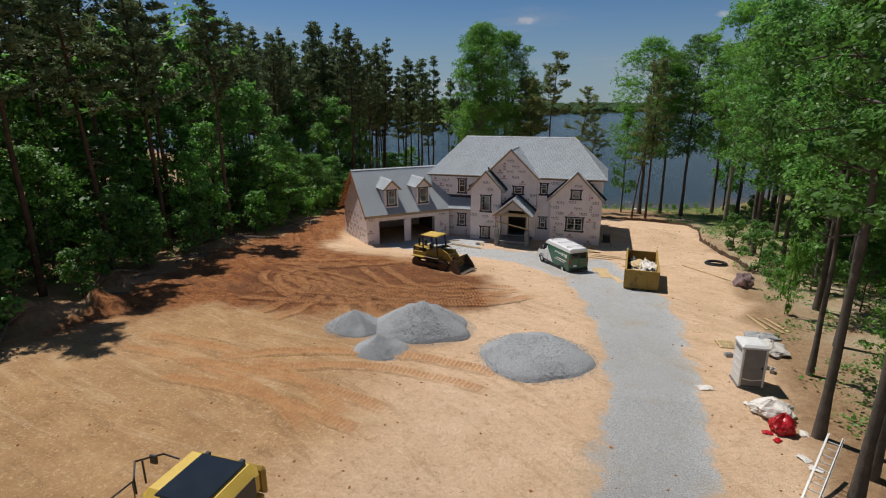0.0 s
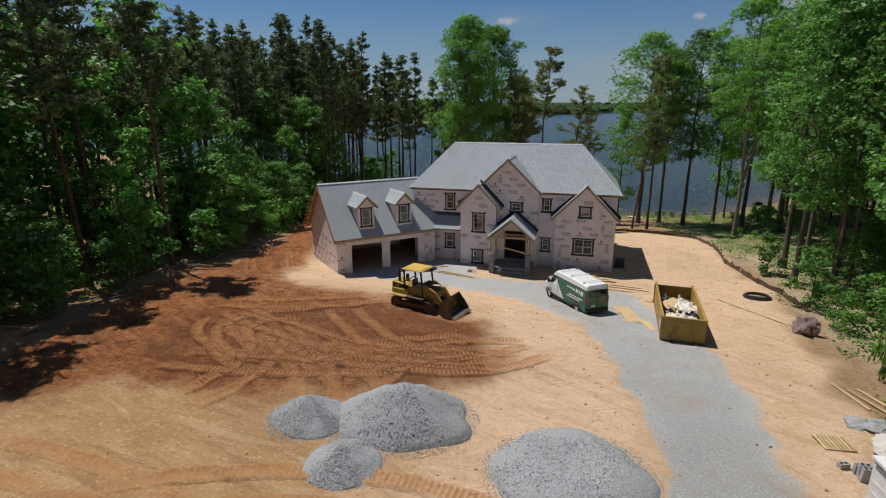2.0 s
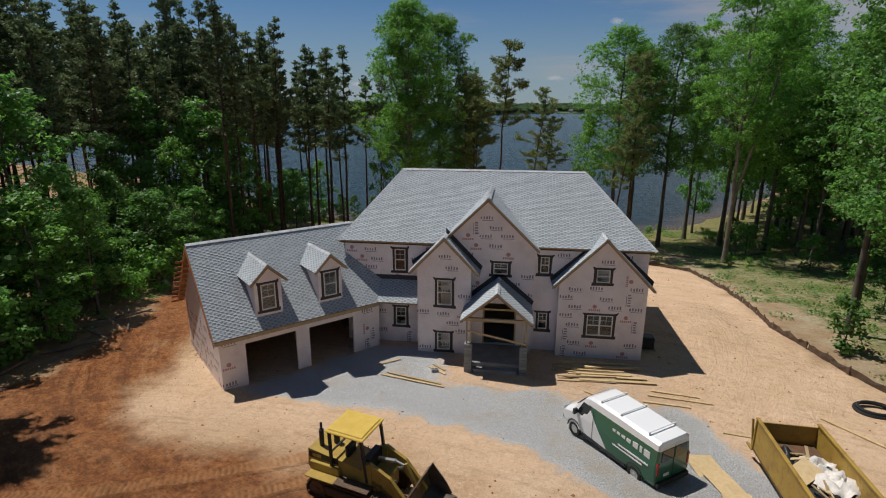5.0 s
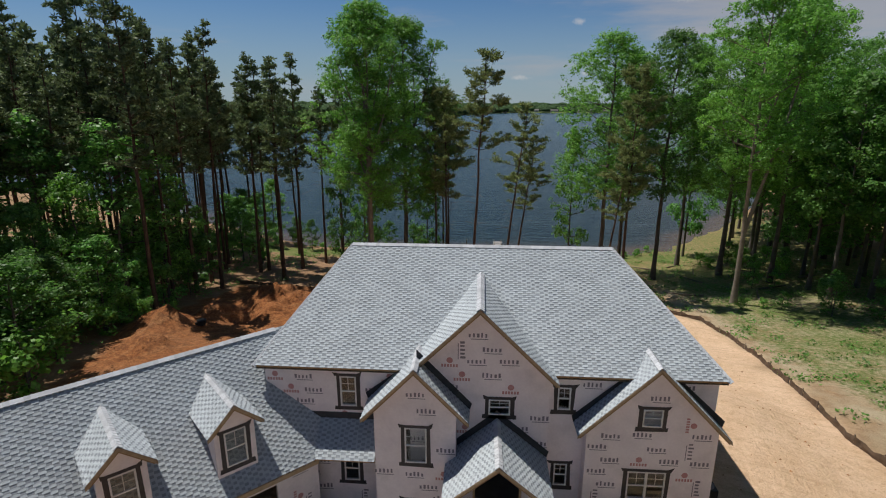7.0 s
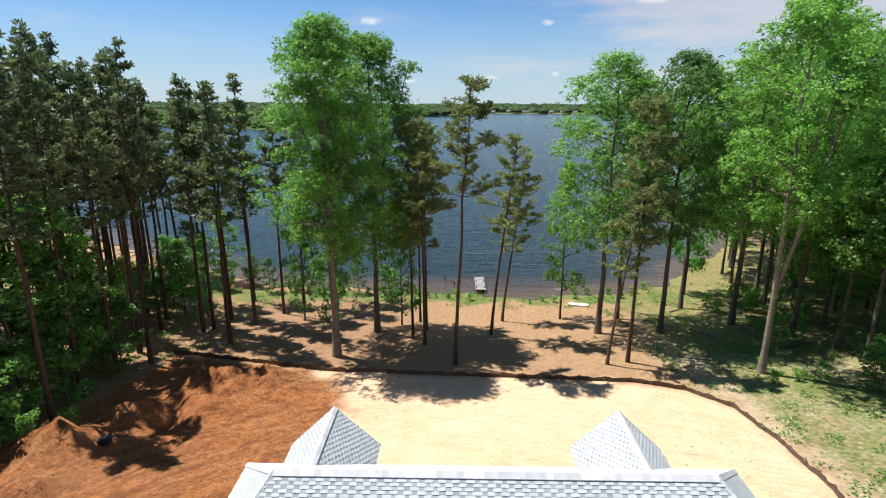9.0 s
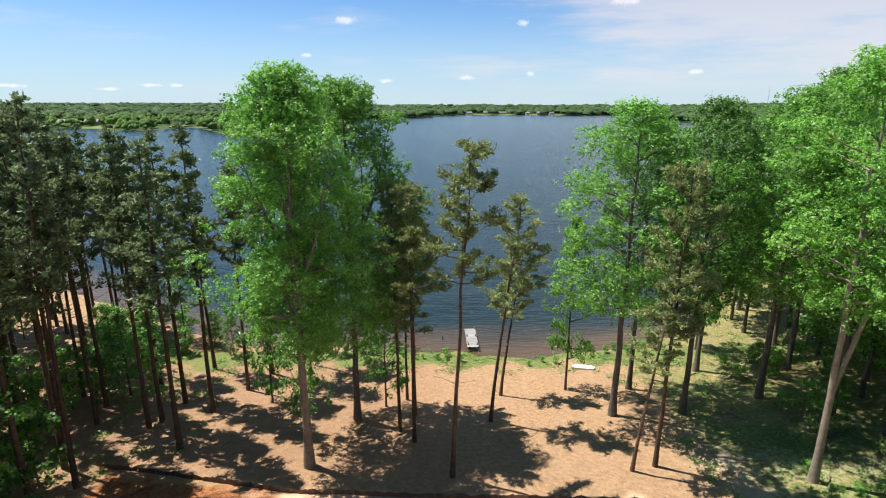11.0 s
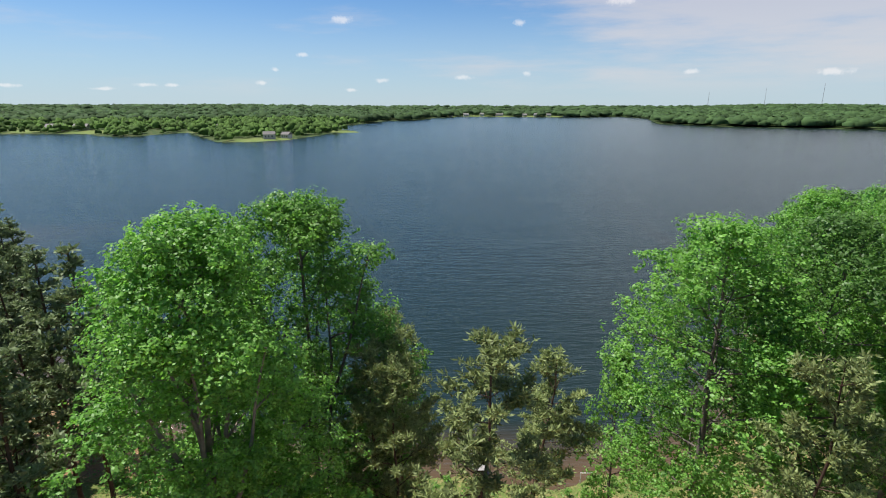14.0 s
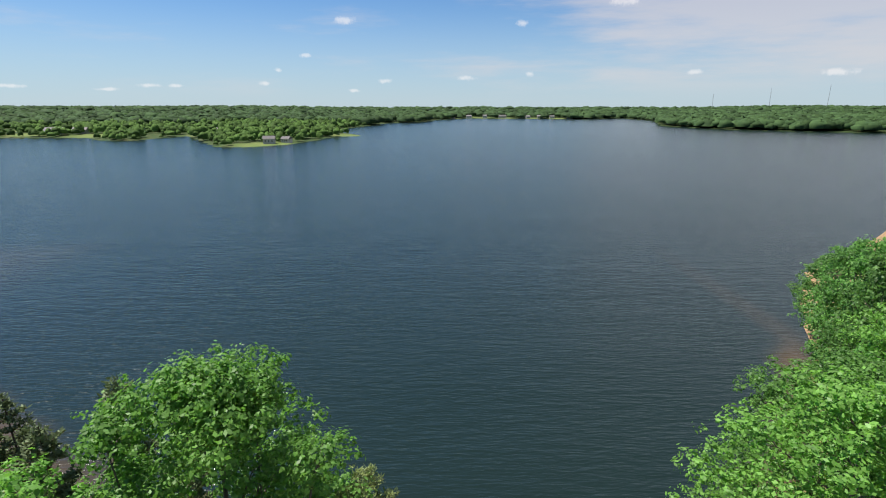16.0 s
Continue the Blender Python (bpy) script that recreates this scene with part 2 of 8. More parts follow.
WRAP = material("house_wrap", (0.84, 0.765, 0.775), (0.74, 0.665, 0.685), 0.55, scale=1.2, fine=9, bump=0.25, bump_scale=5, stain=(0.52, 0.47, 0.48), stain_amount=0.4)
INK = material("grey_print", (0.17, 0.15, 0.18), (0.25, 0.22, 0.25), 0.6, scale=6)
RED_INK = material("red_print", (0.45, 0.2, 0.2), (0.52, 0.28, 0.27), 0.6, scale=6)
TAPE = material("black_flashing", (0.022, 0.018, 0.02), (0.05, 0.042, 0.044), 0.5, scale=5, bump=0.3, bump_scale=14)
FELT = material("roof_membrane", (0.03, 0.032, 0.036), (0.055, 0.058, 0.062), 0.75, scale=3, bump=0.2, bump_scale=20)
SHINGLE = material("grey_shingle", (0.465, 0.505, 0.52), (0.41, 0.445, 0.46), 0.92, scale=0.9, fine=160, bump=0.4, bump_scale=240, island=0.06, spec=0.2)
SHINGLE_ONE = material("grey_shingle_tab", (0.465, 0.505, 0.52), (0.41, 0.445, 0.46), 0.92, scale=0.9, fine=160, bump=0.4, bump_scale=240, each=0.06, spec=0.2)
DARK_TAB = material("dark_shingle", (0.325, 0.35, 0.365), (0.265, 0.285, 0.3), 0.92, scale=0.9, fine=160, bump=0.4, bump_scale=240, island=0.12, spec=0.2)
DARK_TAB_ONE = material("dark_shingle_tab", (0.325, 0.35, 0.365), (0.265, 0.285, 0.3), 0.92, scale=0.9, fine=160, bump=0.4, bump_scale=240, each=0.12, spec=0.2)
CAP = material("ridge_shingle", (0.55, 0.56, 0.57), (0.46, 0.47, 0.48), 0.92, scale=2, fine=160, bump=0.3, bump_scale=240, island=0.14, spec=0.2)
DECK = material("roof_deck", (0.34, 0.22, 0.11), (0.24, 0.15, 0.08), 0.8, scale=4, fine=30, bump=0.2)
OSB = material("raw_timber", (0.46, 0.35, 0.22), (0.34, 0.24, 0.14), 0.75, scale=6, fine=50, bump=0.2, bump_scale=40, each=0.15)
ORANGE_WOOD = material("orange_board", (0.42, 0.16, 0.05), (0.33, 0.12, 0.04), 0.75, scale=4, fine=40, bump=0.2, each=0.15)
LUMBER = material("pale_lumber", (0.56, 0.42, 0.23), (0.45, 0.32, 0.16), 0.7, scale=5, fine=45, bump=0.2, bump_scale=50, each=0.2, stain=(0.3, 0.2, 0.1), stain_amount=0.4)
WHITE = material("white_vinyl", (0.72, 0.71, 0.69), (0.63, 0.62, 0.6), 0.4, scale=3)
CONCRETE = material("concrete", (0.3, 0.29, 0.27), (0.22, 0.21, 0.2), 0.9, scale=2, fine=60, bump=0.4, bump_scale=50, stain=(0.16, 0.13, 0.1))
STONE_GREY = material("block_pier", (0.27, 0.27, 0.27), (0.2, 0.2, 0.2), 0.9, scale=3, fine=60, bump=0.4, bump_scale=50, each=0.15)
# dark brown that paints indoor shade into the colour of inner parts
DARK_IN = material("shaded_interior", (0.13, 0.1, 0.07), (0.08, 0.06, 0.042), 0.85, scale=2, fine=20)
GLASS = glass_material("window_glass", (0.92, 0.95, 0.95))

# ---- ground and lake ----
LAKE = -6.55
FALL_Y = [-80, 0, 30, 45, 52, 60, 72, 85, 98, 112, 122, 130, 137, 150, 220]
FALL_Z = [4.7, 4.4, 4.2, 3.45, 2.95, 2.72, 1.6, -0.7, -2.3, -3.7, -5.3, -6.1, -6.75, -8.0, -14]
SHORE_X = [-900, -300, -120, -57, -43, -17, -7, 0, 16.5, 26, 47, 62, 71, 102, 200, 900]
SHORE_Y = [420, 270, 190, 150, 141, 138, 136.4, 134.8, 137.8, 141.4, 165, 187, 204, 250, 330, 520]


def smooth(a, b, x):
    t = np.clip((np.asarray(x, float) - a) / (b - a), 0, 1)
    return t * t * (3 - 2 * t)


def to_edge(poly, x, y):
    """Signed distance to a closed line, above zero inside."""
    x, y = np.asarray(x, float), np.asarray(y, float)
    best, inside = np.full(x.shape, 1e9), np.zeros(x.shape, bool)
    for (ax, ay), (bx, by) in zip(poly, poly[1:] + poly[:1]):
        dx, dy = bx - ax, by - ay
        t = np.clip(((x - ax) * dx + (y - ay) * dy) / (dx * dx + dy * dy), 0, 1)
        best = np.minimum(best, np.hypot(x - ax - t * dx, y - ay - t * dy))
        cross = (ay > y) != (by > y)
        with np.errstate(divide="ignore", invalid="ignore"):
            inside ^= cross & (x < ax + (y - ay) * dx / (dy if dy else 1e-9))
    return np.where(inside, best, -best)


def waves(x, y, size, seed):
    """A cheap smooth noise of about -1 to 1 that repeats nowhere in view."""
    r = np.random.RandomState(seed)
    out = 0
    for _ in range(7):
        a, s, p = r.uniform(0, 2 * math.pi), r.uniform(0.6, 1.7), r.uniform(0, 9)
        out = out + np.sin((x * math.cos(a) + y * math.sin(a)) * 2 * math.pi * s / size + p)
    return out / 4.0


FAR_LAND = [(-122, 990), (-166, 974), (-190, 806), (-230, 745), (-278, 756), (-330, 850), (-424, 1010), (-435, 880), (-488, 878),
            (-555, 954), (-700, 950), (-1200, 860), (-4000, 700), (-4000, 4700), (4000, 4700), (4000, 600), (1500, 800), (837, 1058),
            (619, 1218), (569, 1427), (760, 1950), (782, 2280), (585, 2120), (415, 2200), (135, 2310), (20, 2050), (-49, 1746), (-130, 1700),
            (-210, 1200)]
MOUNDS = [(-39.5, 84.0, 3.4, 2.3), (-37.4, 90.2, 2.2, 1.5), (-33.4, 95.2, 4.0, 2.2), (-34.0, 89.2, 2.1, -1.1), (-37.2, 78.0, 2.4, 1.3), (-28.4, 96.6, 4.0, 1.5), (-31.5, 90.5, 2.2, 0.9), (-35.5, 57.0, 3.0, 0.5),
          (-31.2, 25.6, 1.7, 1.0), (-33.2, 22.4, 2.2, 1.1), (-34.6, 29.5, 1.6, 0.8), (-36.5, 45.0, 1.6, 0.6)]


RED_CLAY = [(-37, 20), (-31, 20), (-28.5, 25), (-24, 28.5), (-17, 29.6), (-10, 30.8), (-6.2, 35), (-8.5, 41), (-14.5, 43), (-19.5, 44.2), (-24.5, 44.6), (-27.4, 47.5),
            (-30, 56), (-29, 62), (-20, 68), (-19, 82), (-22, 98), (-30, 101), (-46, 104), (-46, 84), (-40, 68), (-37, 55), (-38, 45)]


def height(x, y):
    x, y = np.asarray(x, float), np.asarray(y, float)
    shore = np.interp(x, SHORE_X, SHORE_Y)
    eff = np.where(y > 98, 98 + (y - 98) * 39 / (shore - 98), y)
    z = np.interp(eff, FALL_Y, FALL_Z)
    yard = smooth(46, 54, y) * (1 - smooth(69, 74, y)) * smooth(-34, -28, x) * (1 - smooth(6, 12, x))
    z = z * (1 - yard) + 2.72 * yard
    for mx, my, r, h in MOUNDS:
        d = ((x - mx) ** 2 + (y - my) ** 2) / r**2
        z = z + h * np.exp(-d * 1.6) * (1 + 0.35 * waves(x, y, 1.6, 5))
    rough = 1 - 0.7 * yard
    z = z + rough * (0.10 * waves(x, y, 9.0, 1) + 0.03 * waves(x, y, 2.6, 2))
    if np.any((y > 20) & (y < 110)):
        churn = smooth(-3, 2, to_edge(RED_CLAY, x, y)) * (x > -60) * (x < 30)
        # ridges scraped by the crawler where it turned on the spot
        scrape = np.exp(-(((x + 24.2) / 2.6) ** 2 + ((y - 31.2) / 1.9) ** 2) ** 2)
        z = z + scrape * 0.07 * np.sin((y + 0.25 * x + 0.12 * waves(x, y, 2.5, 24)) * 2 * math.pi / 0.62)
        z = z + churn * (0.06 * waves(x, y, 1.1, 21) + 0.07 * waves(x * 0.35 + y * 0.2, y, 2.2, 22))
    z = z + 0.5 * smooth(-38, -60, x) * waves(x, y, 30, 3) * (y < 120)
    far = y > 430
    if np.any(far):
        d = to_edge(FAR_LAND, x, y)
        # low banks that climb slowly inland, so that the woods' tops make one level skyline
        hill = 0.9 + 2.2 * smooth(8, 70, d) + 30 * smooth(150, 1500, d) * (0.85 + 0.15 * waves(x, y, 1300, 8))
        z = np.where(far, np.where(d > 0, LAKE + hill * smooth(0, 25, d), LAKE - 6 * smooth(0, 60, -d)), z)
    return z


def ground_z(x, y):
    return float(height(np.array([x]), np.array([y]))[0])


TURNED = [(-27.5, 39.0), (-20, 41.5), (-14.7, 43.5), (-8.2, 41.8), (-4.2, 39.3), (-3.3, 34.5), (-5.7, 31.5), (-12.5, 30.7), (-16.9, 30.1), (-19.3, 28.3), (-23.6, 29.0), (-26.6, 32.1)]
CLEARING = [(-31.5, -30), (-31.5, 10), (-31, 24), (-34, 35), (-35.5, 45), (-34, 58), (-39, 70), (-44, 85), (-41, 104), (-25, 101), (-11, 99.5), (5, 98.8),
            (12.4, 96.9), (14.9, 92.8), (15.5, 87), (14.9, 82), (13.4, 70), (12.4, 62), (13.6, 56), (12.6, 48), (11.2, 38), (10.5, 30), (9.9, 22), (9.4, 10), (9, -30)]
GRAVEL = [(1.6, -30), (1.8, 16.8), (1.95, 23.8), (2.0, 27.5), (1.1, 34), (0.2, 37.6), (-0.9, 41.9), (-3.3, 44.9), (-6.6, 47.6), (-9.5, 49.1), (-14.5, 50.2), (-19.5, 50.6),
          (-22, 51.5), (-15.5, 58.2), (1.3, 58.2), (2.0, 54), (3.6, 49), (3.9, 46), (5.9, 40.3), (6.4, 36), (6.6, 28.3), (6.0, 21), (5.7, 17.9), (5.5, -30)]
# crawler tracks: arc centre, radius, first and last angle
TRACKS = [(-11, 62, 27.0, 236, 285), (-13, 52, 17.0, 240, 300), (-30, 20, 19.0, 20, 62), (-6, 48, 13.5, 205, 262),
          (-25, 31, 6.5, -40, 95), (-27, 12, 24.0, 38, 72), (-30, 66, 26.0, 275, 312), (-8, 8, 16.0, 70, 130), (-22, 2, 20.0, 50, 100), (-16, -6, 26.0, 70, 100), (-4, 30, 8.0, 90, 180),
          (-19.2, 36.4, 3.4, 95, 292), (-17.0, 40.5, 8.6, 196, 318), (-12.5, 46, 12.2, 232, 322), (-22, 50, 19.0, 262, 318), (-5, 22, 16.0, 98, 142)]


LAWNS = ((-232, 772, 30), (-205, 800, 22), (-150, 1010, 30), (-165, 1110, 26), (-390, 1005, 26), (-560, 985, 36), (-680, 1010, 40), (-800, 1130, 45), (-300, 960, 22), (200, 2335, 45), (290, 2290, 40), (400, 2240, 45), (490, 2205, 40), (90, 2255, 30))


def masks(gx, gy):
    """What lies on the ground at each place: cleared earth, gravel, red clay, grass and distant woods, 0 to 1."""
    near = (gx > -60) & (gx < 90) & (gy < 200)
    clear = np.where(near, to_edge(CLEARING, gx, gy), -50)
    stone = np.where(near, to_edge(GRAVEL, gx, gy), -50)
    m_clear = smooth(-0.9, 0.9, clear + 0.8 * waves(gx, gy, 4, 11))
    m_gravel = smooth(-1.0, 1.0, stone + 0.4 * waves(gx, gy, 3, 12)) * (1 - 0.7 * smooth(51.5, 54.5, gy + 1.2 * waves(gx, gy, 4, 16)) * smooth(-13.5, -10, gx))
    red = np.where(near, to_edge(RED_CLAY, gx, gy), -50)
    m_red = smooth(-3.2, 2.2, red + 0.9 * waves(gx, gy, 5, 13)) * m_clear * (1 - m_gravel)
    m_churn = smooth(-1.0, 1.6, np.where(near, to_edge(TURNED, gx, gy), -50) + 0.8 * waves(gx, gy, 3.5, 18))
    m_pale = smooth(-13, -4, gx + 1.5 * waves(gx, gy, 7, 15)) + smooth(40, 50, gy) * smooth(-30, -26, gx)
    m_grass = smooth(14.5, 19, gx) * smooth(50, 60, gy) * (1 - smooth(124, 138, gy)) * (0.62 + 0.12 * waves(gx, gy, 17, 14)) * (1 - m_clear)
    m_grass = np.maximum(m_grass, 0.6 * smooth(11, 18, gx) * smooth(98, 108, gy) * near)
    m_grass = np.maximum(m_grass, smooth(126, 132, gy + 2.2 * waves(gx, gy, 9, 17)) * (1 - smooth(134, 138, gy)) * 0.75 * near)
    far = gy > 430
    m_woods = np.where(far, 1.0, 0.0)
    for lx0, ly0, lr in LAWNS:
        m_woods = m_woods * smooth(lr * 0.8, lr * 1.3, np.hypot(gx - lx0, gy - ly0))
    m_grass = np.where(far, 1.0, np.where((gx > 60) | (gx < -70), 0.35, m_grass))
    (r1, s1), (r2, s2) = [(np.hypot(gx - cx, gy - cy), np.sin(np.arctan2(gx - cx, sgn * (cy - gy))) * 5.0) for cx, cy, sgn in ((-11, 66, 1), (-24, -8, -1))]
    # browner pine litter in the west also carries painted woodland shade
    return {"sweep_a": r1, "along_a": s1, "sweep_b": r2, "along_b": s2, "churn": m_churn, "straw_shade": near * np.maximum(smooth(-8, -18, gx) * smooth(101, 105, gy), smooth(-36, -41, gx)), "east": smooth(11, 17, gx) * (1 - smooth(104, 116, gy)), "pale": np.clip(m_pale, 0, 1), "clear": m_clear, "gravel": m_gravel, "red": m_red, "grass": m_grass, "woods": m_woods}


xs = np.unique(np.round(np.concatenate([np.arange(-36, 10, 0.25), np.arange(-64, -36, 1.0), np.arange(10, 30, 0.6), np.arange(30, 120, 4.0), np.arange(-160, -64, 6.0),
                                        np.arange(-900, 1000, 22.0), [-4000, -2500, -1600, -1200, 1200, 1600, 2500, 4000]]), 3))
ys = np.unique(np.round(np.concatenate([np.arange(9, 52, 0.25), np.arange(52, 112, 0.55), np.arange(112, 170, 1.2), np.arange(-80, 9, 3.0), np.arange(170, 700, 25.0),
                                        np.arange(700, 1100, 13.0), np.arange(1100, 2500, 40.0), np.arange(2500, 4700, 150.0)]), 3))
gx, gy = np.meshgrid(xs, ys)
gx, gy = gx.ravel(), gy.ravel()
gz = height(gx, gy)
nx, ny = len(xs), len(ys)
idx = np.arange(nx * ny).reshape(ny, nx)
quads = np.stack([idx[:-1, :-1], idx[:-1, 1:], idx[1:, 1:], idx[1:, :-1]], -1).reshape(-1, 4)


def quad_mesh(name, verts, faces, smooth_shade=True):
    """A mesh of four-sided faces, straight from arrays."""
    me = bpy.data.meshes.new(name)
    verts, faces = np.asarray(verts, np.float32), np.asarray(faces, np.int32)
    me.vertices.add(len(verts))
    me.vertices.foreach_set("co", verts.ravel())
    me.loops.add(faces.size)
    me.loops.foreach_set("vertex_index", faces.ravel())
    me.polygons.add(len(faces))
    me.polygons.foreach_set("loop_start", np.arange(0, faces.size, faces.shape[1], dtype=np.int32))
    if smooth_shade:
        me.polygons.foreach_set("use_smooth", np.ones(len(faces), bool))
    me.update(calc_edges=True)
    return me


ground_me = quad_mesh("ground", np.stack([gx, gy, gz], 1), quads)
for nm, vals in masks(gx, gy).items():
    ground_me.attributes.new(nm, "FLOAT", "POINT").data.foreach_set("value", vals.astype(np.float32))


def ground_material():
    mt = bpy.data.materials.new("ground")
    mt.use_nodes = True
    n, l = mt.node_tree.nodes, mt.node_tree.links
    b = n["Principled BSDF"]
    b.inputs["Roughness"].default_value, b.inputs["Specular IOR Level"].default_value = 0.95, 0.15
    tc = n.new("ShaderNodeTexCoord")

    def tex(scale, detail=6, rough=0.6):
        t = n.new("ShaderNodeTexNoise")
        t.inputs["Scale"].default_value, t.inputs["Detail"].default_value, t.inputs["Roughness"].default_value = scale, detail, rough
        l.new(tc.outputs["Object"], t.inputs["Vector"])
        return t.outputs["Fac"]

    def attr(name):
        a = n.new("ShaderNodeAttribute")
        a.attribute_name = name
        return a.outputs["Fac"]

    def calc(op, a, c=0.0):
        m = n.new("ShaderNodeMath")
        m.operation = op
        for k, v in enumerate((a, c)):
            if isinstance(v, (int, float)):
                m.inputs[k].default_value = v
            else:
                l.new(v, m.inputs[k])
        return m.outputs[0]

    def span(v, lo, hi):
        m = n.new("ShaderNodeMapRange")
        m.inputs["From Min"].default_value, m.inputs["From Max"].default_value = lo, hi
        l.new(v, m.inputs["Value"])
        return m.outputs[0]

    def blend(f, a, c):
        m = n.new("ShaderNodeMixRGB")
        for k, v in enumerate((f, a, c)):
            if isinstance(v, tuple):
                m.inputs[k].default_value = rgb(v)
            elif isinstance(v, float):
                m.inputs[k].default_value = v
            else:
                l.new(v, m.inputs[k])
        return m.outputs[0]

    def blend_h(f, a, c):
        m = n.new("ShaderNodeMix")
        l.new(f, m.inputs[0])
        l.new(a, m.inputs[2])
        l.new(c, m.inputs[3])
        return m.outputs[0]

    def streaks(scale, turn, seed):
        mp, t = n.new("ShaderNodeMapping"), n.new("ShaderNodeTexNoise")
        mp.inputs["Rotation"].default_value, mp.inputs["Scale"].default_value, mp.inputs["Location"].default_value = (0, 0, radians(turn)), (1, 0.16, 1), (seed, seed, 0)
        t.inputs["Scale"].default_value, t.inputs["Detail"].default_value, t.inputs["Roughness"].default_value, t.inputs["Distortion"].default_value = scale, 7, 0.7, 0.6
        l.new(tc.outputs["Object"], mp.inputs["Vector"])
        l.new(mp.outputs[0], t.inputs["Vector"])
        return t.outputs["Fac"]

    def sweep(kind, scale):
        # scrapes that follow the machine's turns
        cx, t = n.new("ShaderNodeCombineXYZ"), n.new("ShaderNodeTexNoise")
        l.new(attr("sweep_" + kind), cx.inputs[0])
        l.new(attr("along_" + kind), cx.inputs[1])
        t.inputs["Scale"].default_value, t.inputs["Detail"].default_value, t.inputs["Roughness"].default_value, t.inputs["Distortion"].default_value = scale, 6, 0.72, 0.35
        l.new(cx.outputs[0], t.inputs["Vector"])
        return t.outputs["Fac"]

    scuff_a, scuff_b = sweep("b", 1.5), sweep("a", 1.3)
    huge, big, mid, fine = tex(0.09, 4), tex(0.45, 7, 0.65), tex(2.2, 7, 0.7), tex(14, 6, 0.75)
    sand = blend(attr("pale"), blend(span(big, 0.35, 0.65), (0.53, 0.325, 0.155), (0.4, 0.225, 0.1)), blend(span(big, 0.35, 0.65), (0.77, 0.545, 0.365), (0.67, 0.455, 0.285)))
    sand = blend(calc("MULTIPLY", span(mid, 0.5, 0.7), 0.42), sand, (0.37, 0.22, 0.105))
    sand = blend(calc("MULTIPLY", span(fine, 0.53, 0.68), 0.4), sand, (0.27, 0.16, 0.08))
    sand = blend(calc("MULTIPLY", span(tex(34, 4, 0.8), 0.56, 0.7), 0.28), sand, (0.2, 0.125, 0.07))
    sand = blend(calc("MULTIPLY", span(scuff_a, 0.53, 0.61), calc("SUBTRACT", 0.6, calc("MULTIPLY", attr("pale"), 0.38))), sand, (0.3, 0.17, 0.08))
    sand = blend(calc("MULTIPLY", span(scuff_b, 0.53, 0.64), 0.4), sand, (0.64, 0.46, 0.28))
    sand = blend(calc("MULTIPLY", span(tex(4.2, 6, 0.8), 0.52, 0.62), 0.3), sand, (0.36, 0.22, 0.11))
    sand = blend(calc("MULTIPLY", span(tex(6.5, 6, 0.8), 0.54, 0.6), 0.35), sand, (0.85, 0.66, 0.44))
    dirt = blend(span(mid, 0.38, 0.62), (0.5, 0.2, 0.07), (0.27, 0.092, 0.031))
    dirt = blend(calc("MULTIPLY", span(scuff_b, 0.52, 0.62), 0.6), dirt, (0.52, 0.255, 0.11))
    dirt = blend(calc("MULTIPLY", span(calc("SUBTRACT", 1.0, scuff_b), 0.53, 0.63), 0.7), dirt, (0.13, 0.05, 0.022))
    dirt = blend(calc("MULTIPLY", span(tex(0.9, 8, 0.75), 0.5, 0.62), 0.65), dirt, (0.13, 0.05, 0.022))
    lumps_tex = tex(5.0, 6, 0.8)
    dirt = blend(calc("MULTIPLY", span(lumps_tex, 0.5, 0.56), 0.6), dirt, (0.14, 0.054, 0.023))
    dirt = blend(calc("MULTIPLY", span(fine, 0.52, 0.62), 0.35), dirt, (0.52, 0.25, 0.105))
    # freshly turned, still damp soil
    damp = calc("MULTIPLY", attr("churn"), span(tex(0.7, 7, 0.7), 0.3, 0.5))
    dirt = blend(calc("MULTIPLY", damp, 0.72), dirt, blend(span(lumps_tex, 0.46, 0.6), (0.21, 0.082, 0.036), (0.1, 0.038, 0.018)))
    red_mask = span(calc("ADD", attr("red"), calc("MULTIPLY", calc("SUBTRACT", big, 0.5), 0.9)), 0.2, 0.75)
    earth = blend(red_mask, sand, dirt)
    # pale pressed track bands; the cleat grooves' shade is put into the colour
    press_shade = attr("press_shade")
    earth = blend(calc("MULTIPLY", span(press_shade, 0.0, 1.0), span(tex(0.6, 6, 0.7), 0.2, 0.4)), earth, blend(span(mid, 0.4, 0.62), (0.56, 0.28, 0.12), (0.42, 0.19, 0.075)))
    earth = blend(calc("MULTIPLY", span(calc("MULTIPLY", press_shade, -1.0), 0.0, 1.0), 0.85), earth, (0.105, 0.042, 0.02))
    litter = blend(span(mid, 0.36, 0.66), (0.43, 0.275, 0.15), (0.26, 0.155, 0.082))
    litter = blend(calc("MULTIPLY", span(fine, 0.45, 0.68), 0.55), litter, (0.17, 0.105, 0.06))
    # western pine litter, darkened to put the woods' shade into the colour
    litter = blend(calc("MULTIPLY", attr("straw_shade"), span(tex(0.8, 6, 0.7), 0.3, 0.62)), litter, blend(span(fine, 0.4, 0.62), (0.33, 0.195, 0.11), (0.17, 0.1, 0.058)))
    litter = blend(calc("MULTIPLY", attr("east"), span(big, 0.3, 0.6)), litter, blend(span(fine, 0.4, 0.65), (0.52, 0.43, 0.29), (0.33, 0.26, 0.16)))
    green = blend(span(fine, 0.35, 0.7), (0.15, 0.2, 0.05), (0.07, 0.105, 0.028))
    grass_mask = span(calc("ADD", attr("grass"), calc("MULTIPLY", calc("SUBTRACT", mid, 0.5), 1.4)), 0.35, 0.75)
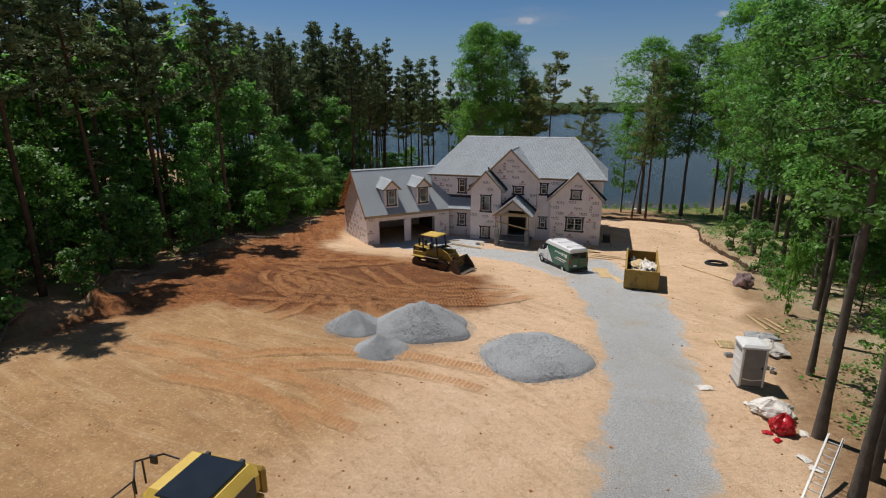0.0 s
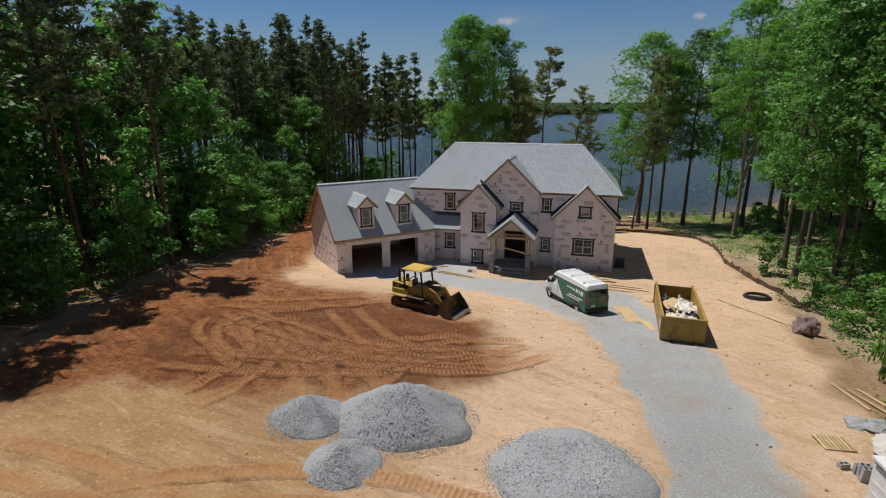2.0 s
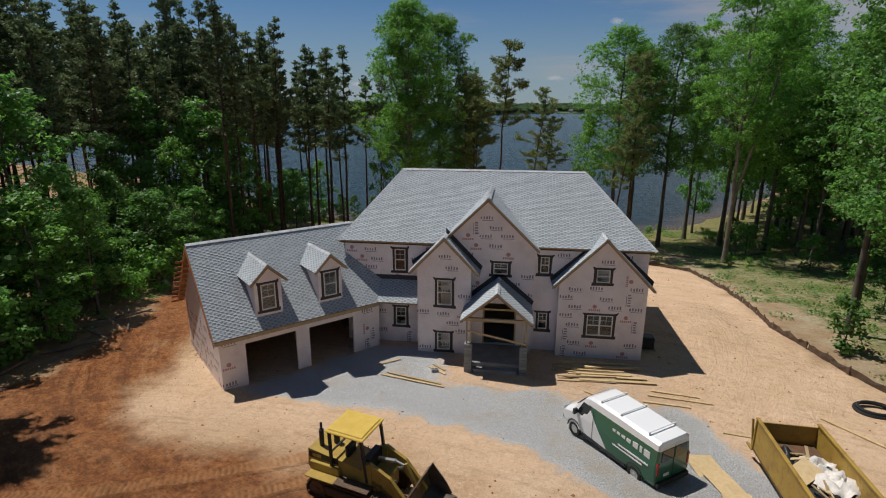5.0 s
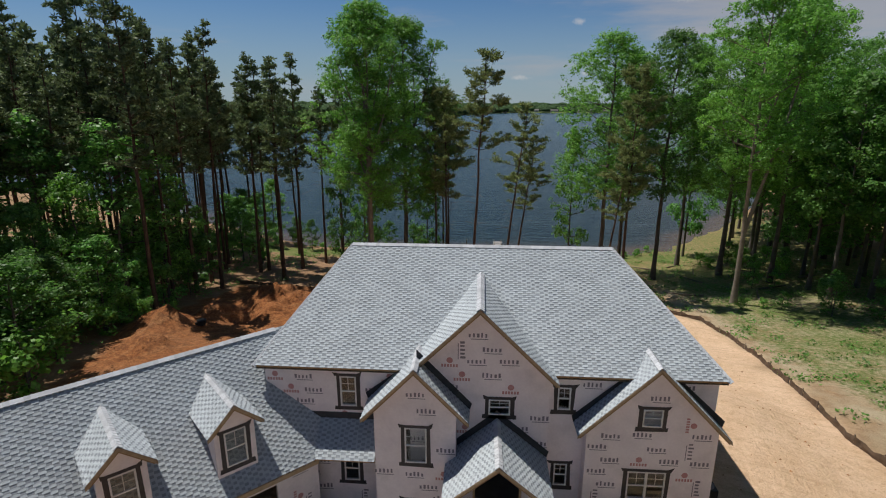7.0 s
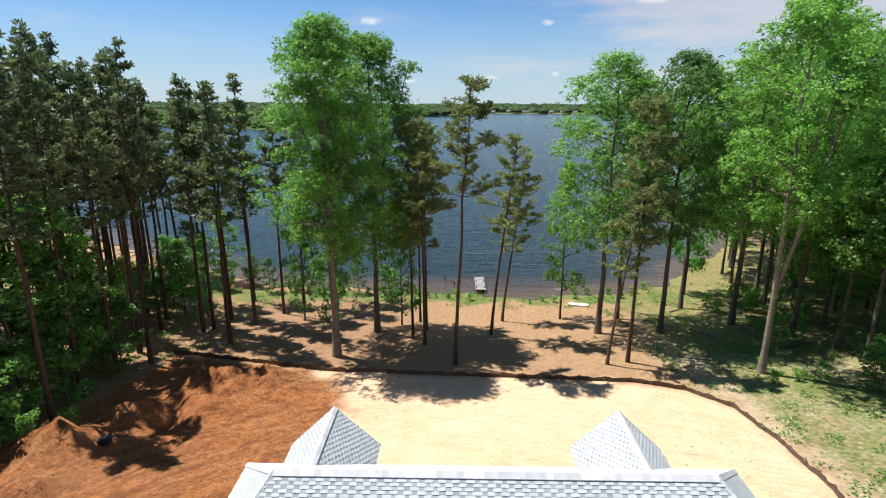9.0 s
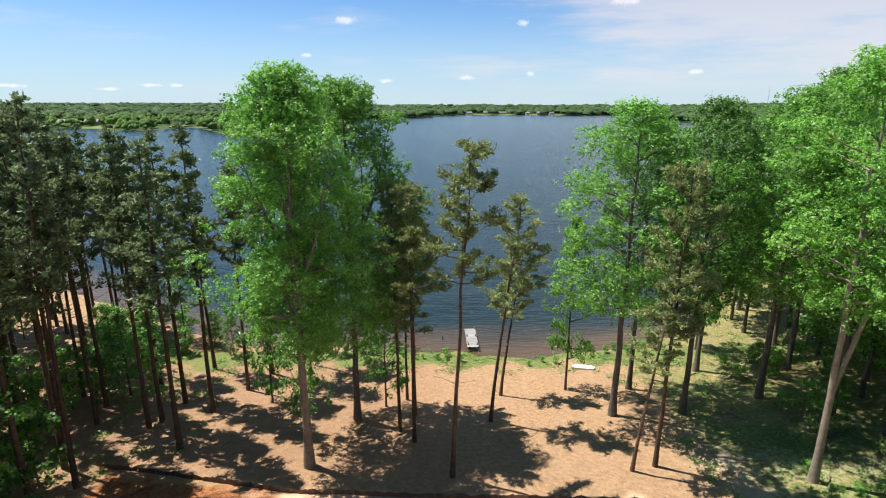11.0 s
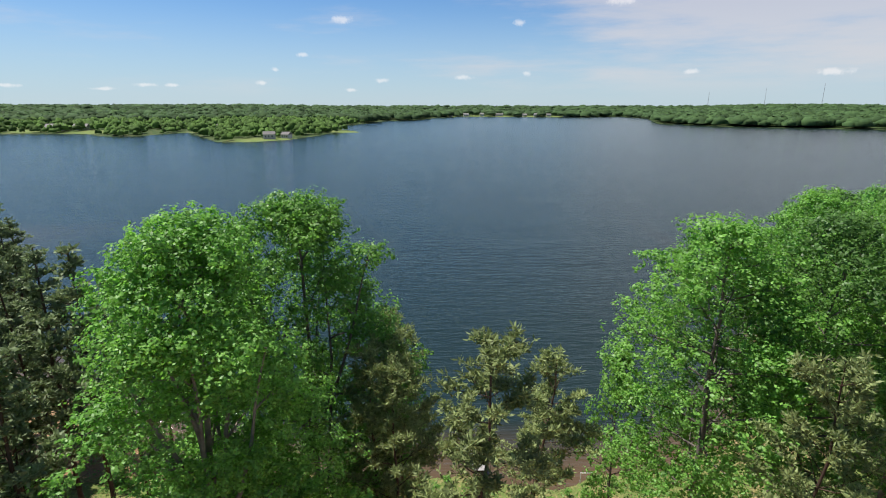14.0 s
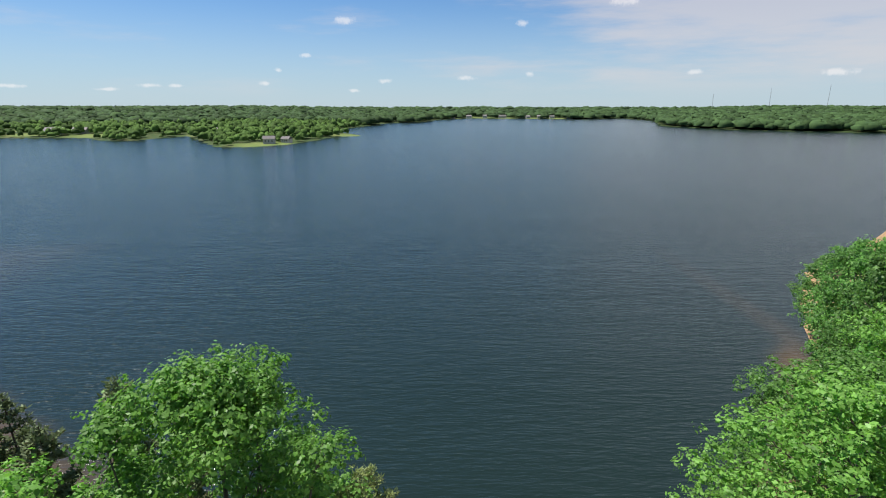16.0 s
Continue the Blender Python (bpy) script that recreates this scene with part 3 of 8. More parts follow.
    woods = blend(grass_mask, litter, green)
    woods = blend(attr("woods"), woods, (0.035, 0.065, 0.016))
    base = blend(attr("clear"), woods, earth)
    grit = blend(span(tex(15, 5, 0.85), 0.38, 0.64), (0.7, 0.698, 0.68), (0.33, 0.328, 0.32))
    grit = blend(calc("MULTIPLY", span(big, 0.52, 0.7), 0.6), grit, (0.5, 0.41, 0.3))
    grit_mask = span(calc("ADD", attr("gravel"), calc("MULTIPLY", calc("SUBTRACT", mid, 0.5), 1.3)), 0.34, 0.66)
    base = blend(grit_mask, base, grit)
    base = blend(calc("MULTIPLY", span(huge, 0.45, 0.7), 0.18), base, (0.34, 0.23, 0.14))
    l.new(base, b.inputs["Base Color"])
    h = calc("ADD", calc("MULTIPLY", mid, 0.5), calc("MULTIPLY", fine, 0.22))
    h = calc("ADD", h, calc("ADD", calc("MULTIPLY", scuff_a, 0.3), calc("MULTIPLY", scuff_b, 0.45)))
    h = blend_h(attr("gravel"), h, calc("MULTIPLY", fine, 0.5))
    bp = n.new("ShaderNodeBump")
    bp.inputs["Strength"].default_value, bp.inputs["Distance"].default_value = 1.0, 0.32
    h = calc("MULTIPLY", h, calc("ADD", 1.0, calc("MULTIPLY", attr("red"), 0.9)))
    l.new(h, bp.inputs["Height"])
    l.new(bp.outputs["Normal"], b.inputs["Normal"])
    return mt


ground_me.materials.append(ground_material())
tagged(new("ground", ground_me), "graded sandy clay, gravel drive and leaf-strewn forest floor", "ground", kind="structure")

# crawler tracks pressed into the earth: cleated bands with soft berms
tv, tf, tp, base_i = [], [], [], 0
tr = np.random.RandomState(17)
for cx, cy, r, a0, a1 in TRACKS:
    for side in (-0.9, 0.9):
        rr = r + side
        n = int(np.radians((a1 - a0) % 360) * rr / 0.12)
        ang = np.radians(a0 + (a1 - a0) % 360 * np.arange(n) / n)
        bend = 0.25 * waves(ang * 3, ang * 0, 2.0, int(r * 10))
        fade = smooth(0, 0.12, np.arange(n) / n) * (1 - smooth(0.88, 1, np.arange(n) / n)) * np.clip(1.25 + 0.6 * waves(ang * rr, ang, 7.0, int(r * 7)), 0, 1)
        cleat = np.array([0.0, 0.09])[np.arange(n) % 2]
        for off, lift, cl in ((-0.52, -0.05, 0), (-0.36, 0.13, 0), (-0.25, 0.03, 0.6), (0.0, 0.035, 1), (0.25, 0.03, 0.6), (0.36, 0.13, 0), (0.52, -0.05, 0)):
            x, y = cx + (rr + off + bend) * np.cos(ang), cy + (rr + off + bend) * np.sin(ang)
            keep_in = smooth(0.3, 2.0, to_edge(CLEARING, x, y)) * (1 - smooth(-2.0, -0.3, to_edge(GRAVEL, x, y)))
            k = fade * keep_in
            turned = smooth(-1.5, 1.0, to_edge(TURNED, x, y))
            z = height(x, y) + (lift + cl * cleat + tr.uniform(-0.008, 0.008, n)) * k - 0.05 * (1 - k)
            tv.append(np.stack([x, y, z], 1))
            # pale pressed bed, groove shade painted between cleats, dark outer edges
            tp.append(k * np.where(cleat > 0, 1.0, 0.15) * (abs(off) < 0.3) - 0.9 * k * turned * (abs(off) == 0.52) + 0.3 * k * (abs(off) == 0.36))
        i = base_i + np.arange(n - 1)[:, None] + n * np.arange(6)[None]
        tf.append(np.stack([i, i + n, i + n + 1, i + 1], -1).reshape(-1, 4))
        base_i += 7 * n
tv = np.concatenate(tv)
track_me = quad_mesh("track_marks", tv, np.concatenate(tf), False)
for nm, vals in masks(tv[:, 0], tv[:, 1]).items():
    track_me.attributes.new(nm, "FLOAT", "POINT").data.foreach_set("value", vals.astype(np.float32))
track_me.attributes.new("press_shade", "FLOAT", "POINT").data.foreach_set("value", np.concatenate(tp).astype(np.float32))
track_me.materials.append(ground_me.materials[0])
tagged(new("track_marks", track_me), "cleated crawler track marks pressed into the clay", "track marks", kind="stuff")

# the lake: one sheet, clouded with silt by the near shore
lx = np.unique(np.concatenate([np.arange(-120, 140, 3.0), np.linspace(-4000, -120, 30), np.linspace(140, 4000, 30)]))
ly = np.unique(np.concatenate([np.arange(125, 200, 2.0), np.linspace(200, 4500, 50)]))
wx, wy = np.meshgrid(lx, ly)
wx, wy = wx.ravel(), wy.ravel()
idx = np.arange(len(wx)).reshape(len(ly), len(lx))
lake_me = quad_mesh("lake", np.stack([wx, wy, np.full_like(wx, LAKE)], 1), np.stack([idx[:-1, :-1], idx[:-1, 1:], idx[1:, 1:], idx[1:, :-1]], -1).reshape(-1, 4))
silt = (1 - smooth(56, 74, wx)) * (1 - smooth(-1, 10, wy - np.interp(wx, SHORE_X, SHORE_Y) + 2.5 * waves(wx, wy, 22, 31)))
lake_me.attributes.new("silt", "FLOAT", "POINT").data.foreach_set("value", silt.astype(np.float32))


def water_material():
    mt = bpy.data.materials.new("lake_water")
    mt.use_nodes = True
    n, l = mt.node_tree.nodes, mt.node_tree.links
    b = n["Principled BSDF"]
    b.inputs["Roughness"].default_value, b.inputs["IOR"].default_value = 0.15, 1.33
    tc, mp, at, mix = n.new("ShaderNodeTexCoord"), n.new("ShaderNodeMapping"), n.new("ShaderNodeAttribute"), n.new("ShaderNodeMixRGB")
    at.attribute_name = "silt"
    mix.inputs[1].default_value, mix.inputs[2].default_value = (0.009, 0.0185, 0.016, 1), (0.085, 0.055, 0.03, 1)
    mp.inputs["Rotation"].default_value, mp.inputs["Scale"].default_value = (0, 0, radians(28)), (0.22, 1.0, 1)
    l.new(tc.outputs["Object"], mp.inputs["Vector"])
    hs = []
    for scale, amount in ((0.6, 0.6), (2.0, 0.4), (0.05, 0.9)):
        t, m = n.new("ShaderNodeTexNoise"), n.new("ShaderNodeMath")
        t.inputs["Scale"].default_value, t.inputs["Detail"].default_value = scale, 3
        m.operation, m.inputs[1].default_value = "MULTIPLY", amount
        l.new(mp.outputs[0], t.inputs["Vector"])
        l.new(t.outputs["Fac"], m.inputs[0])
        hs.append(m.outputs[0])
    add, add2, bp = n.new("ShaderNodeMath"), n.new("ShaderNodeMath"), n.new("ShaderNodeBump")
    l.new(hs[0], add.inputs[0])
    l.new(hs[1], add.inputs[1])
    l.new(add.outputs[0], add2.inputs[0])
    l.new(hs[2], add2.inputs[1])
    bp.inputs["Strength"].default_value, bp.inputs["Distance"].default_value = 1.0, 0.45
    l.new(add2.outputs[0], bp.inputs["Height"])
    l.new(bp.outputs[0], b.inputs["Normal"])
    l.new(at.outputs["Fac"], mix.inputs[0])
    l.new(mix.outputs[0], b.inputs["Base Color"])
    return mt


lake_me.materials.append(water_material())
tagged(new("water", lake_me), "dark blue lake with light ripples and silty shallows", "lake", kind="structure")

# ---- house under construction ----
HOUSE = thing("house", pose(-8.5, 58.0, 2.72), "two-storey house wrapped in pale building paper with grey shingle roofs", "house")
FLOOR_Z = 2.6


def clip(poly, axis, value, low):
    """The part of a flat polygon below (low) or above a value."""
    out = []
    for p, q in zip(poly, poly[1:] + poly[:1]):
        inside, then = (p[axis] <= value) == low, (q[axis] <= value) == low
        if inside:
            out.append(p)
        if inside != then:
            t = (value - p[axis]) / (q[axis] - p[axis])
            out.append((p[0] + t * (q[0] - p[0]), p[1] + t * (q[1] - p[1])))
    return out


def wall_sheet(x0, x1, z0, z1, y, thick, holes, gable=None):
    """A wall facing -y with openings cut through it, and a gable (apex x, apex z) on top if given."""
    g = Geo()
    low_holes = [h for h in holes if h[3] <= z1]
    cx = sorted({x0, x1, *(h[0] for h in low_holes), *(h[1] for h in low_holes)})
    cz = sorted({z0, z1, *(h[2] for h in low_holes), *(h[3] for h in low_holes)})
    for a, b in zip(cx, cx[1:]):
        for c, d in zip(cz, cz[1:]):
            if any(h[0] <= a and b <= h[1] and h[2] <= c and d <= h[3] for h in low_holes):
                continue
            g.add([(a, y, c), (b, y, c), (b, y, d), (a, y, d)], [(0, 1, 2, 3)])
            g.add([(a, y + thick, c), (b, y + thick, c), (b, y + thick, d), (a, y + thick, d)], [(3, 2, 1, 0)])
    for h in holes:
        p = [(h[0], h[2]), (h[1], h[2]), (h[1], h[3]), (h[0], h[3])]
        for (ax, az), (bx, bz) in zip(p, p[1:] + p[:1]):
            g.add([(ax, y, az), (ax, y + thick, az), (bx, y + thick, bz), (bx, y, bz)], [(0, 1, 2, 3)])
    g.add([(x0, y, z0), (x0, y, z1), (x0, y + thick, z1), (x0, y + thick, z0)], [(0, 1, 2, 3)])
    g.add([(x1, y, z0), (x1, y + thick, z0), (x1, y + thick, z1), (x1, y, z1)], [(0, 1, 2, 3)])
    if gable:
        (ax, az), cuts = gable, []
        rest = [(x0, z1), (x1, z1), (ax, az)]
        for h in holes:
            if h[3] > z1:
                for axis, low, value in ((1, True, h[2]), (1, False, h[3]), (0, True, h[0]), (0, False, h[1])):
                    cuts.append(clip(rest, axis, value, low))
                    rest = clip(rest, axis, value, not low)
        for poly in [c for c in cuts if len(c) > 2] or [rest]:
            g.add([(a, y, c) for a, c in poly], [tuple(range(len(poly)))])
            g.add([(a, y + thick, c) for a, c in poly], [tuple(range(len(poly)))[::-1]])
        for bx in (x0, x1):
            g.add([(bx, y, z1), (ax, y, az), (ax, y + thick, az), (bx, y + thick, z1)], [(0, 1, 2, 3)])
    else:
        g.add([(x0, y, z1), (x1, y, z1), (x1, y + thick, z1), (x0, y + thick, z1)], [(0, 1, 2, 3)])
    return g


def prints(x0, x1, z0, z1, y, m, parent, seed, top=None, holes=(), step=1.55):
    """The maker's marks printed on the wrap, as plain grey bars and red discs over bars."""
    r = random.Random(seed)
    grey, red = Geo(), Geo()
    z, row = z0 + 0.4, 0
    while z < z1 + 3:
        x = x0 + 0.45 + (row % 2) * step * 0.45
        while x < x1 - 0.3:
            cx, cz = x + r.uniform(-0.12, 0.12), z + r.uniform(-0.08, 0.08)
            lid = z1 if top is None else min(top[1] - abs(cx - top[0]) * top[2] - 0.45, 99)
            free = all(not (h[0] - 0.75 < cx < h[1] + 0.75 and h[2] - 0.4 < cz < h[3] + 0.4) for h in holes)
            if cz < lid - 0.25 and free and r.random() < 0.85:
                turn = Matrix.Translation((cx, y - 0.004, cz)) @ Matrix.Rotation(r.choice((0, 0, 0, 0, math.pi / 2)), 4, "Y") @ Matrix.Scale(1.35, 4)
                if (row + int(x / step)) % 4 == 0:
                    ring = [(0.1 * math.cos(k * math.pi / 6), 0, 0.06 + 0.1 * math.sin(k * math.pi / 6)) for k in range(12)]
                    red.add(ring, [tuple(range(12))], m @ turn)
                    for k in range(6):
                        red.add([(-0.26 + k * 0.09, 0, -0.17), (-0.2 + k * 0.09, 0, -0.17), (-0.2 + k * 0.09, 0, -0.07), (-0.26 + k * 0.09, 0, -0.07)], [(0, 1, 2, 3)], m @ turn)
                else:
                    for k in range(5):
                        w, hgt = r.uniform(0.05, 0.075), r.uniform(0.09, 0.15)
                        grey.add([(-0.3 + k * 0.125, 0, -0.05), (-0.3 + k * 0.125 + w, 0, -0.05), (-0.3 + k * 0.125 + w, 0, hgt - 0.03), (-0.3 + k * 0.125, 0, hgt - 0.03)], [(0, 1, 2, 3)], m @ turn)
                    grey.add([(-0.24, 0, -0.12), (0.3, 0, -0.12), (0.3, 0, -0.095), (-0.24, 0, -0.095)], [(0, 1, 2, 3)], m @ turn)
            x += step
        z += 0.62
        row += 1
    for g, mt, nm in ((grey, INK, "grey_marks"), (red, RED_INK, "red_marks")):
        if g.v:
            part(nm, g, mt, parent, free=True, tidy=False, kind="stuff")


def window(x0, x1, z0, z1, y, m, parent, bars=1, twin=False, seed=0):
    """A white sash window set in its opening, with black flashing tape round it and eared corners."""
    r = random.Random(seed)
    w = part("window", Geo().box((x0, y - 0.03, z0), (x0 + 0.06, y + 0.07, z1), 0.008, m).box((x1 - 0.06, y - 0.03, z0), (x1, y + 0.07, z1), 0.008, m)
             .box((x0 + 0.06, y - 0.03, z0), (x1 - 0.06, y + 0.07, z0 + 0.07), 0.008, m).box((x0 + 0.06, y - 0.03, z1 - 0.06), (x1 - 0.06, y + 0.07, z1), 0.008, m),
             WHITE, parent, "white vinyl sash window", free=True)
    fields = [(x0 + 0.06, x1 - 0.06)]
    if twin:
        mid = (x0 + x1) / 2
        part("mullion", Geo().box((mid - 0.05, y - 0.03, z0 + 0.07), (mid + 0.05, y + 0.07, z1 - 0.06), 0.006, m), WHITE, w, free=True)
        fields = [(x0 + 0.06, mid - 0.05), (mid + 0.05, x1 - 0.06)]
    for a, b in fields:
        zm = (z0 + z1) / 2
        part("sash_rail", Geo().box((a, y - 0.015, zm - 0.03), (b, y + 0.05, zm + 0.03), 0.005, m), WHITE, w, free=True)
        for k in range(1, bars + 1):
            x = a + (b - a) * k / (bars + 1)
            part("glazing_bar", Geo().box((x - 0.012, y + 0.005, zm + 0.03), (x + 0.012, y + 0.02, z1 - 0.06), 0, m), WHITE, w, free=True)
        if bars:
            zz = (zm + z1) / 2
            part("glazing_bar", Geo().box((a, y + 0.002, zz - 0.012), (b, y + 0.004, zz + 0.012), 0, m), WHITE, w, free=True)
        for lo, hi in ((z0 + 0.07, zm - 0.03), (zm + 0.03, z1 - 0.06)):
            pane = part("pane", Geo().box((a, y + 0.022, lo), (b, y + 0.028, hi), 0, m), GLASS, w, free=True)
            pane.visible_shadow = False
    t, e = Geo(), 0.16
    yy = y - 0.008

    def strip(pts):
        t.prism([m @ Vector((px, yy, pz)) for px, pz in pts], m.to_3x3() @ Vector((0, 0.005, 0)))

    j = lambda s: r.uniform(-s, s)
    strip([(x0 - e + j(0.03), z0 - 0.04), (x0, z0 - 0.04), (x0, z1 + 0.05), (x0 - e + j(0.03), z1 + 0.05)])
    strip([(x1, z0 - 0.04), (x1 + e + j(0.03), z0 - 0.04), (x1 + e + j(0.03), z1 + 0.05), (x1, z1 + 0.05)])
    yy = y - 0.014
    strip([(x0 - e - 0.1 + j(0.05), z0 - 0.2 + j(0.03)), (x1 + e + 0.1 + j(0.05), z0 - 0.2 + j(0.03)), (x1 + e + 0.1, z0 + j(0.02)), (x0 - e - 0.1, z0 + j(0.02))])
    strip([(x0 - e - 0.05, z1), (x1 + e + 0.05, z1), (x1 + e + 0.12 + j(0.06), z1 + 0.2 + j(0.06)), (x1 + 0.06, z1 + 0.13), (x0 - 0.06, z1 + 0.13), (x0 - e - 0.12 + j(0.06), z1 + 0.2 + j(0.06))])
    part("flashing_tape", t, TAPE, w, "black flashing tape with loose corners", free=True)
    return w


I4 = Matrix.Identity(4)


def wrapped_wall(x0, x1, z0, z1, y, m, holes, gable=None, seed=1, thick=0.16, step=1.25):
    g = wall_sheet(x0, x1, z0, z1, y, thick, holes, gable)
    g.v = [tuple(m @ Vector(p)) for p in g.v]
    w = part("wall", g, WRAP, HOUSE, "wall in wrinkled pale building wrap", free=True, tidy=False)
    top = None if gable is None else (gable[0], gable[1], (gable[1] - z1) / ((x1 - x0) / 2))
    prints(x0, x1, z0, z1, y, m, w, seed, top, holes, step)
    return w


# main block, seen between and above the wings
W_MAIN = [(-14.86, -14.14, 7.82, 9.28), (-14.86, -14.15, 3.95, 5.23), (-5.39, -4.83, 8.06, 9.13), (-5.37, -4.79, 4.23, 5.36)]
THROUGH = [(-13.0, -9.7, 2.7, 7.9), (-9.7, -6.0, 2.7, 9.4), (-4.05, 1.0, 2.7, 7.4)]
wrapped_wall(-18.2, 1.2, FLOOR_Z, 9.9, 58.9, I4, W_MAIN + THROUGH, seed=3)
for k, w in enumerate(W_MAIN):
    window(*w, 58.9, I4, HOUSE, 1, False, 20 + k)
RIGHT = pose(1.2, 0, 0, 0, 0, 90)
wrapped_wall(58.9 + 0.16, 69.2, FLOOR_Z, 9.9, 0.0, RIGHT @ pose(0, 0.0, 0), [], seed=4)
g = wall_sheet(-1.2, 18.2, -1.0, 9.9, -69.36, 0.16, [(2, 3.2, 7.6, 9.0), (6, 7.6, 7.6, 9.0), (10, 12.2, 3.0, 5.2), (14, 15.5, 7.6, 9.0)])
g.v = [(-p[0], -p[1], p[2]) for p in g.v]
part("wall", g, WRAP, HOUSE, free=True, tidy=False)
g = wall_sheet(-69.2, -58.9 - 0.16, FLOOR_Z - 3, 9.9, 0, 0.16, [])
LEFT = pose(-18.2, 0, 0, 0, 0, -90)
g.v = [tuple(LEFT @ Vector(p)) for p in g.v]
part("wall", g, WRAP, HOUSE, free=True, tidy=False)
# right wing, left wing and the tall middle gable
W_R = [(-1.97, -1.16, 7.82, 8.65), (-2.36, -0.76, 4.26, 5.65)]
wrapped_wall(-4.2, 1.16, FLOOR_Z, 7.78, 58.23, I4, W_R, (-1.52, 10.5), 5)
window(*W_R[0], 58.23, I4, HOUSE, 1, False, 31)
window(*W_R[1], 58.23, I4, HOUSE, 1, True, 32)
W_L = [(-11.84, -10.91, 6.04, 7.72), (-11.84, -11.0, 2.95, 4.12)]
wrapped_wall(-13.12, -9.68, FLOOR_Z, 8.6, 57.6, I4, W_L, (-11.4, 10.38), 6)
window(*W_L[0], 57.6, I4, HOUSE, 1, False, 33)
window(*W_L[1], 57.6, I4, HOUSE, 1, False, 34)
W_C, DOOR = (-8.34, -7.43, 8.04, 8.77), (-8.95, -6.8, 3.25, 6.05)
wrapped_wall(-11.7, -5.82, FLOOR_Z, 9.9, 58.33, I4, [W_C, DOOR], (-8.76, 12.74), 7)
window(*W_C, 58.33, I4, HOUSE, 1, False, 35)
for x, y0, y1, z1 in ((-4.2, 58.23 + 0.16, 58.9, 7.78), (1.0, 58.23 + 0.16, 58.9, 7.78), (-13.12, 57.6 + 0.16, 58.9, 8.6), (-9.84, 57.6 + 0.16, 58.33, 8.6), (-5.98, 58.33 + 0.16, 58.9, 9.9)):
    part("return_wall", Geo().box((x, y0, FLOOR_Z), (x + 0.16, y1, z1)), WRAP, HOUSE, free=True)
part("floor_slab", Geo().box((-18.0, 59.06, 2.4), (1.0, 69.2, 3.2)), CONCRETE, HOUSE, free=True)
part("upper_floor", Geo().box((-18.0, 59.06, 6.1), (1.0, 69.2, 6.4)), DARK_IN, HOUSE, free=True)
# partitions added to keep the rooms behind the windows dark
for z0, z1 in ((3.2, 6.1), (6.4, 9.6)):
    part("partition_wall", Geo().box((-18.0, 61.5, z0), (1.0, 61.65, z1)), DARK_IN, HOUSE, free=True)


def slope(poly, thick=0.16, mt=DECK):
    """A roof slab: its top is the polygon, its depth hangs below."""
    pts = [Vector(p) for p in poly]
    up = (pts[1] - pts[0]).cross(pts[2] - pts[1]).normalized()
    if up.z < 0:
        pts.reverse()
        up = -up
    return Geo().prism(pts, -up * thick), pts, up


TAB_MESHES = {}


def tab_shape(w, e, lift=0.016):
    """One shingle tab: butt edge raised, tapering up the slope."""
    v = [(0, 0, 0.001), (w, 0, 0.001), (w, 0, lift), (0, 0, lift), (w, e * 1.05, 0.004), (0, e * 1.05, 0.004), (w, e * 1.05, 0.0), (0, e * 1.05, 0.0)]
    return v, [(0, 1, 2, 3), (3, 2, 4, 5), (0, 3, 5, 7), (1, 6, 4, 2), (5, 4, 6, 7)]


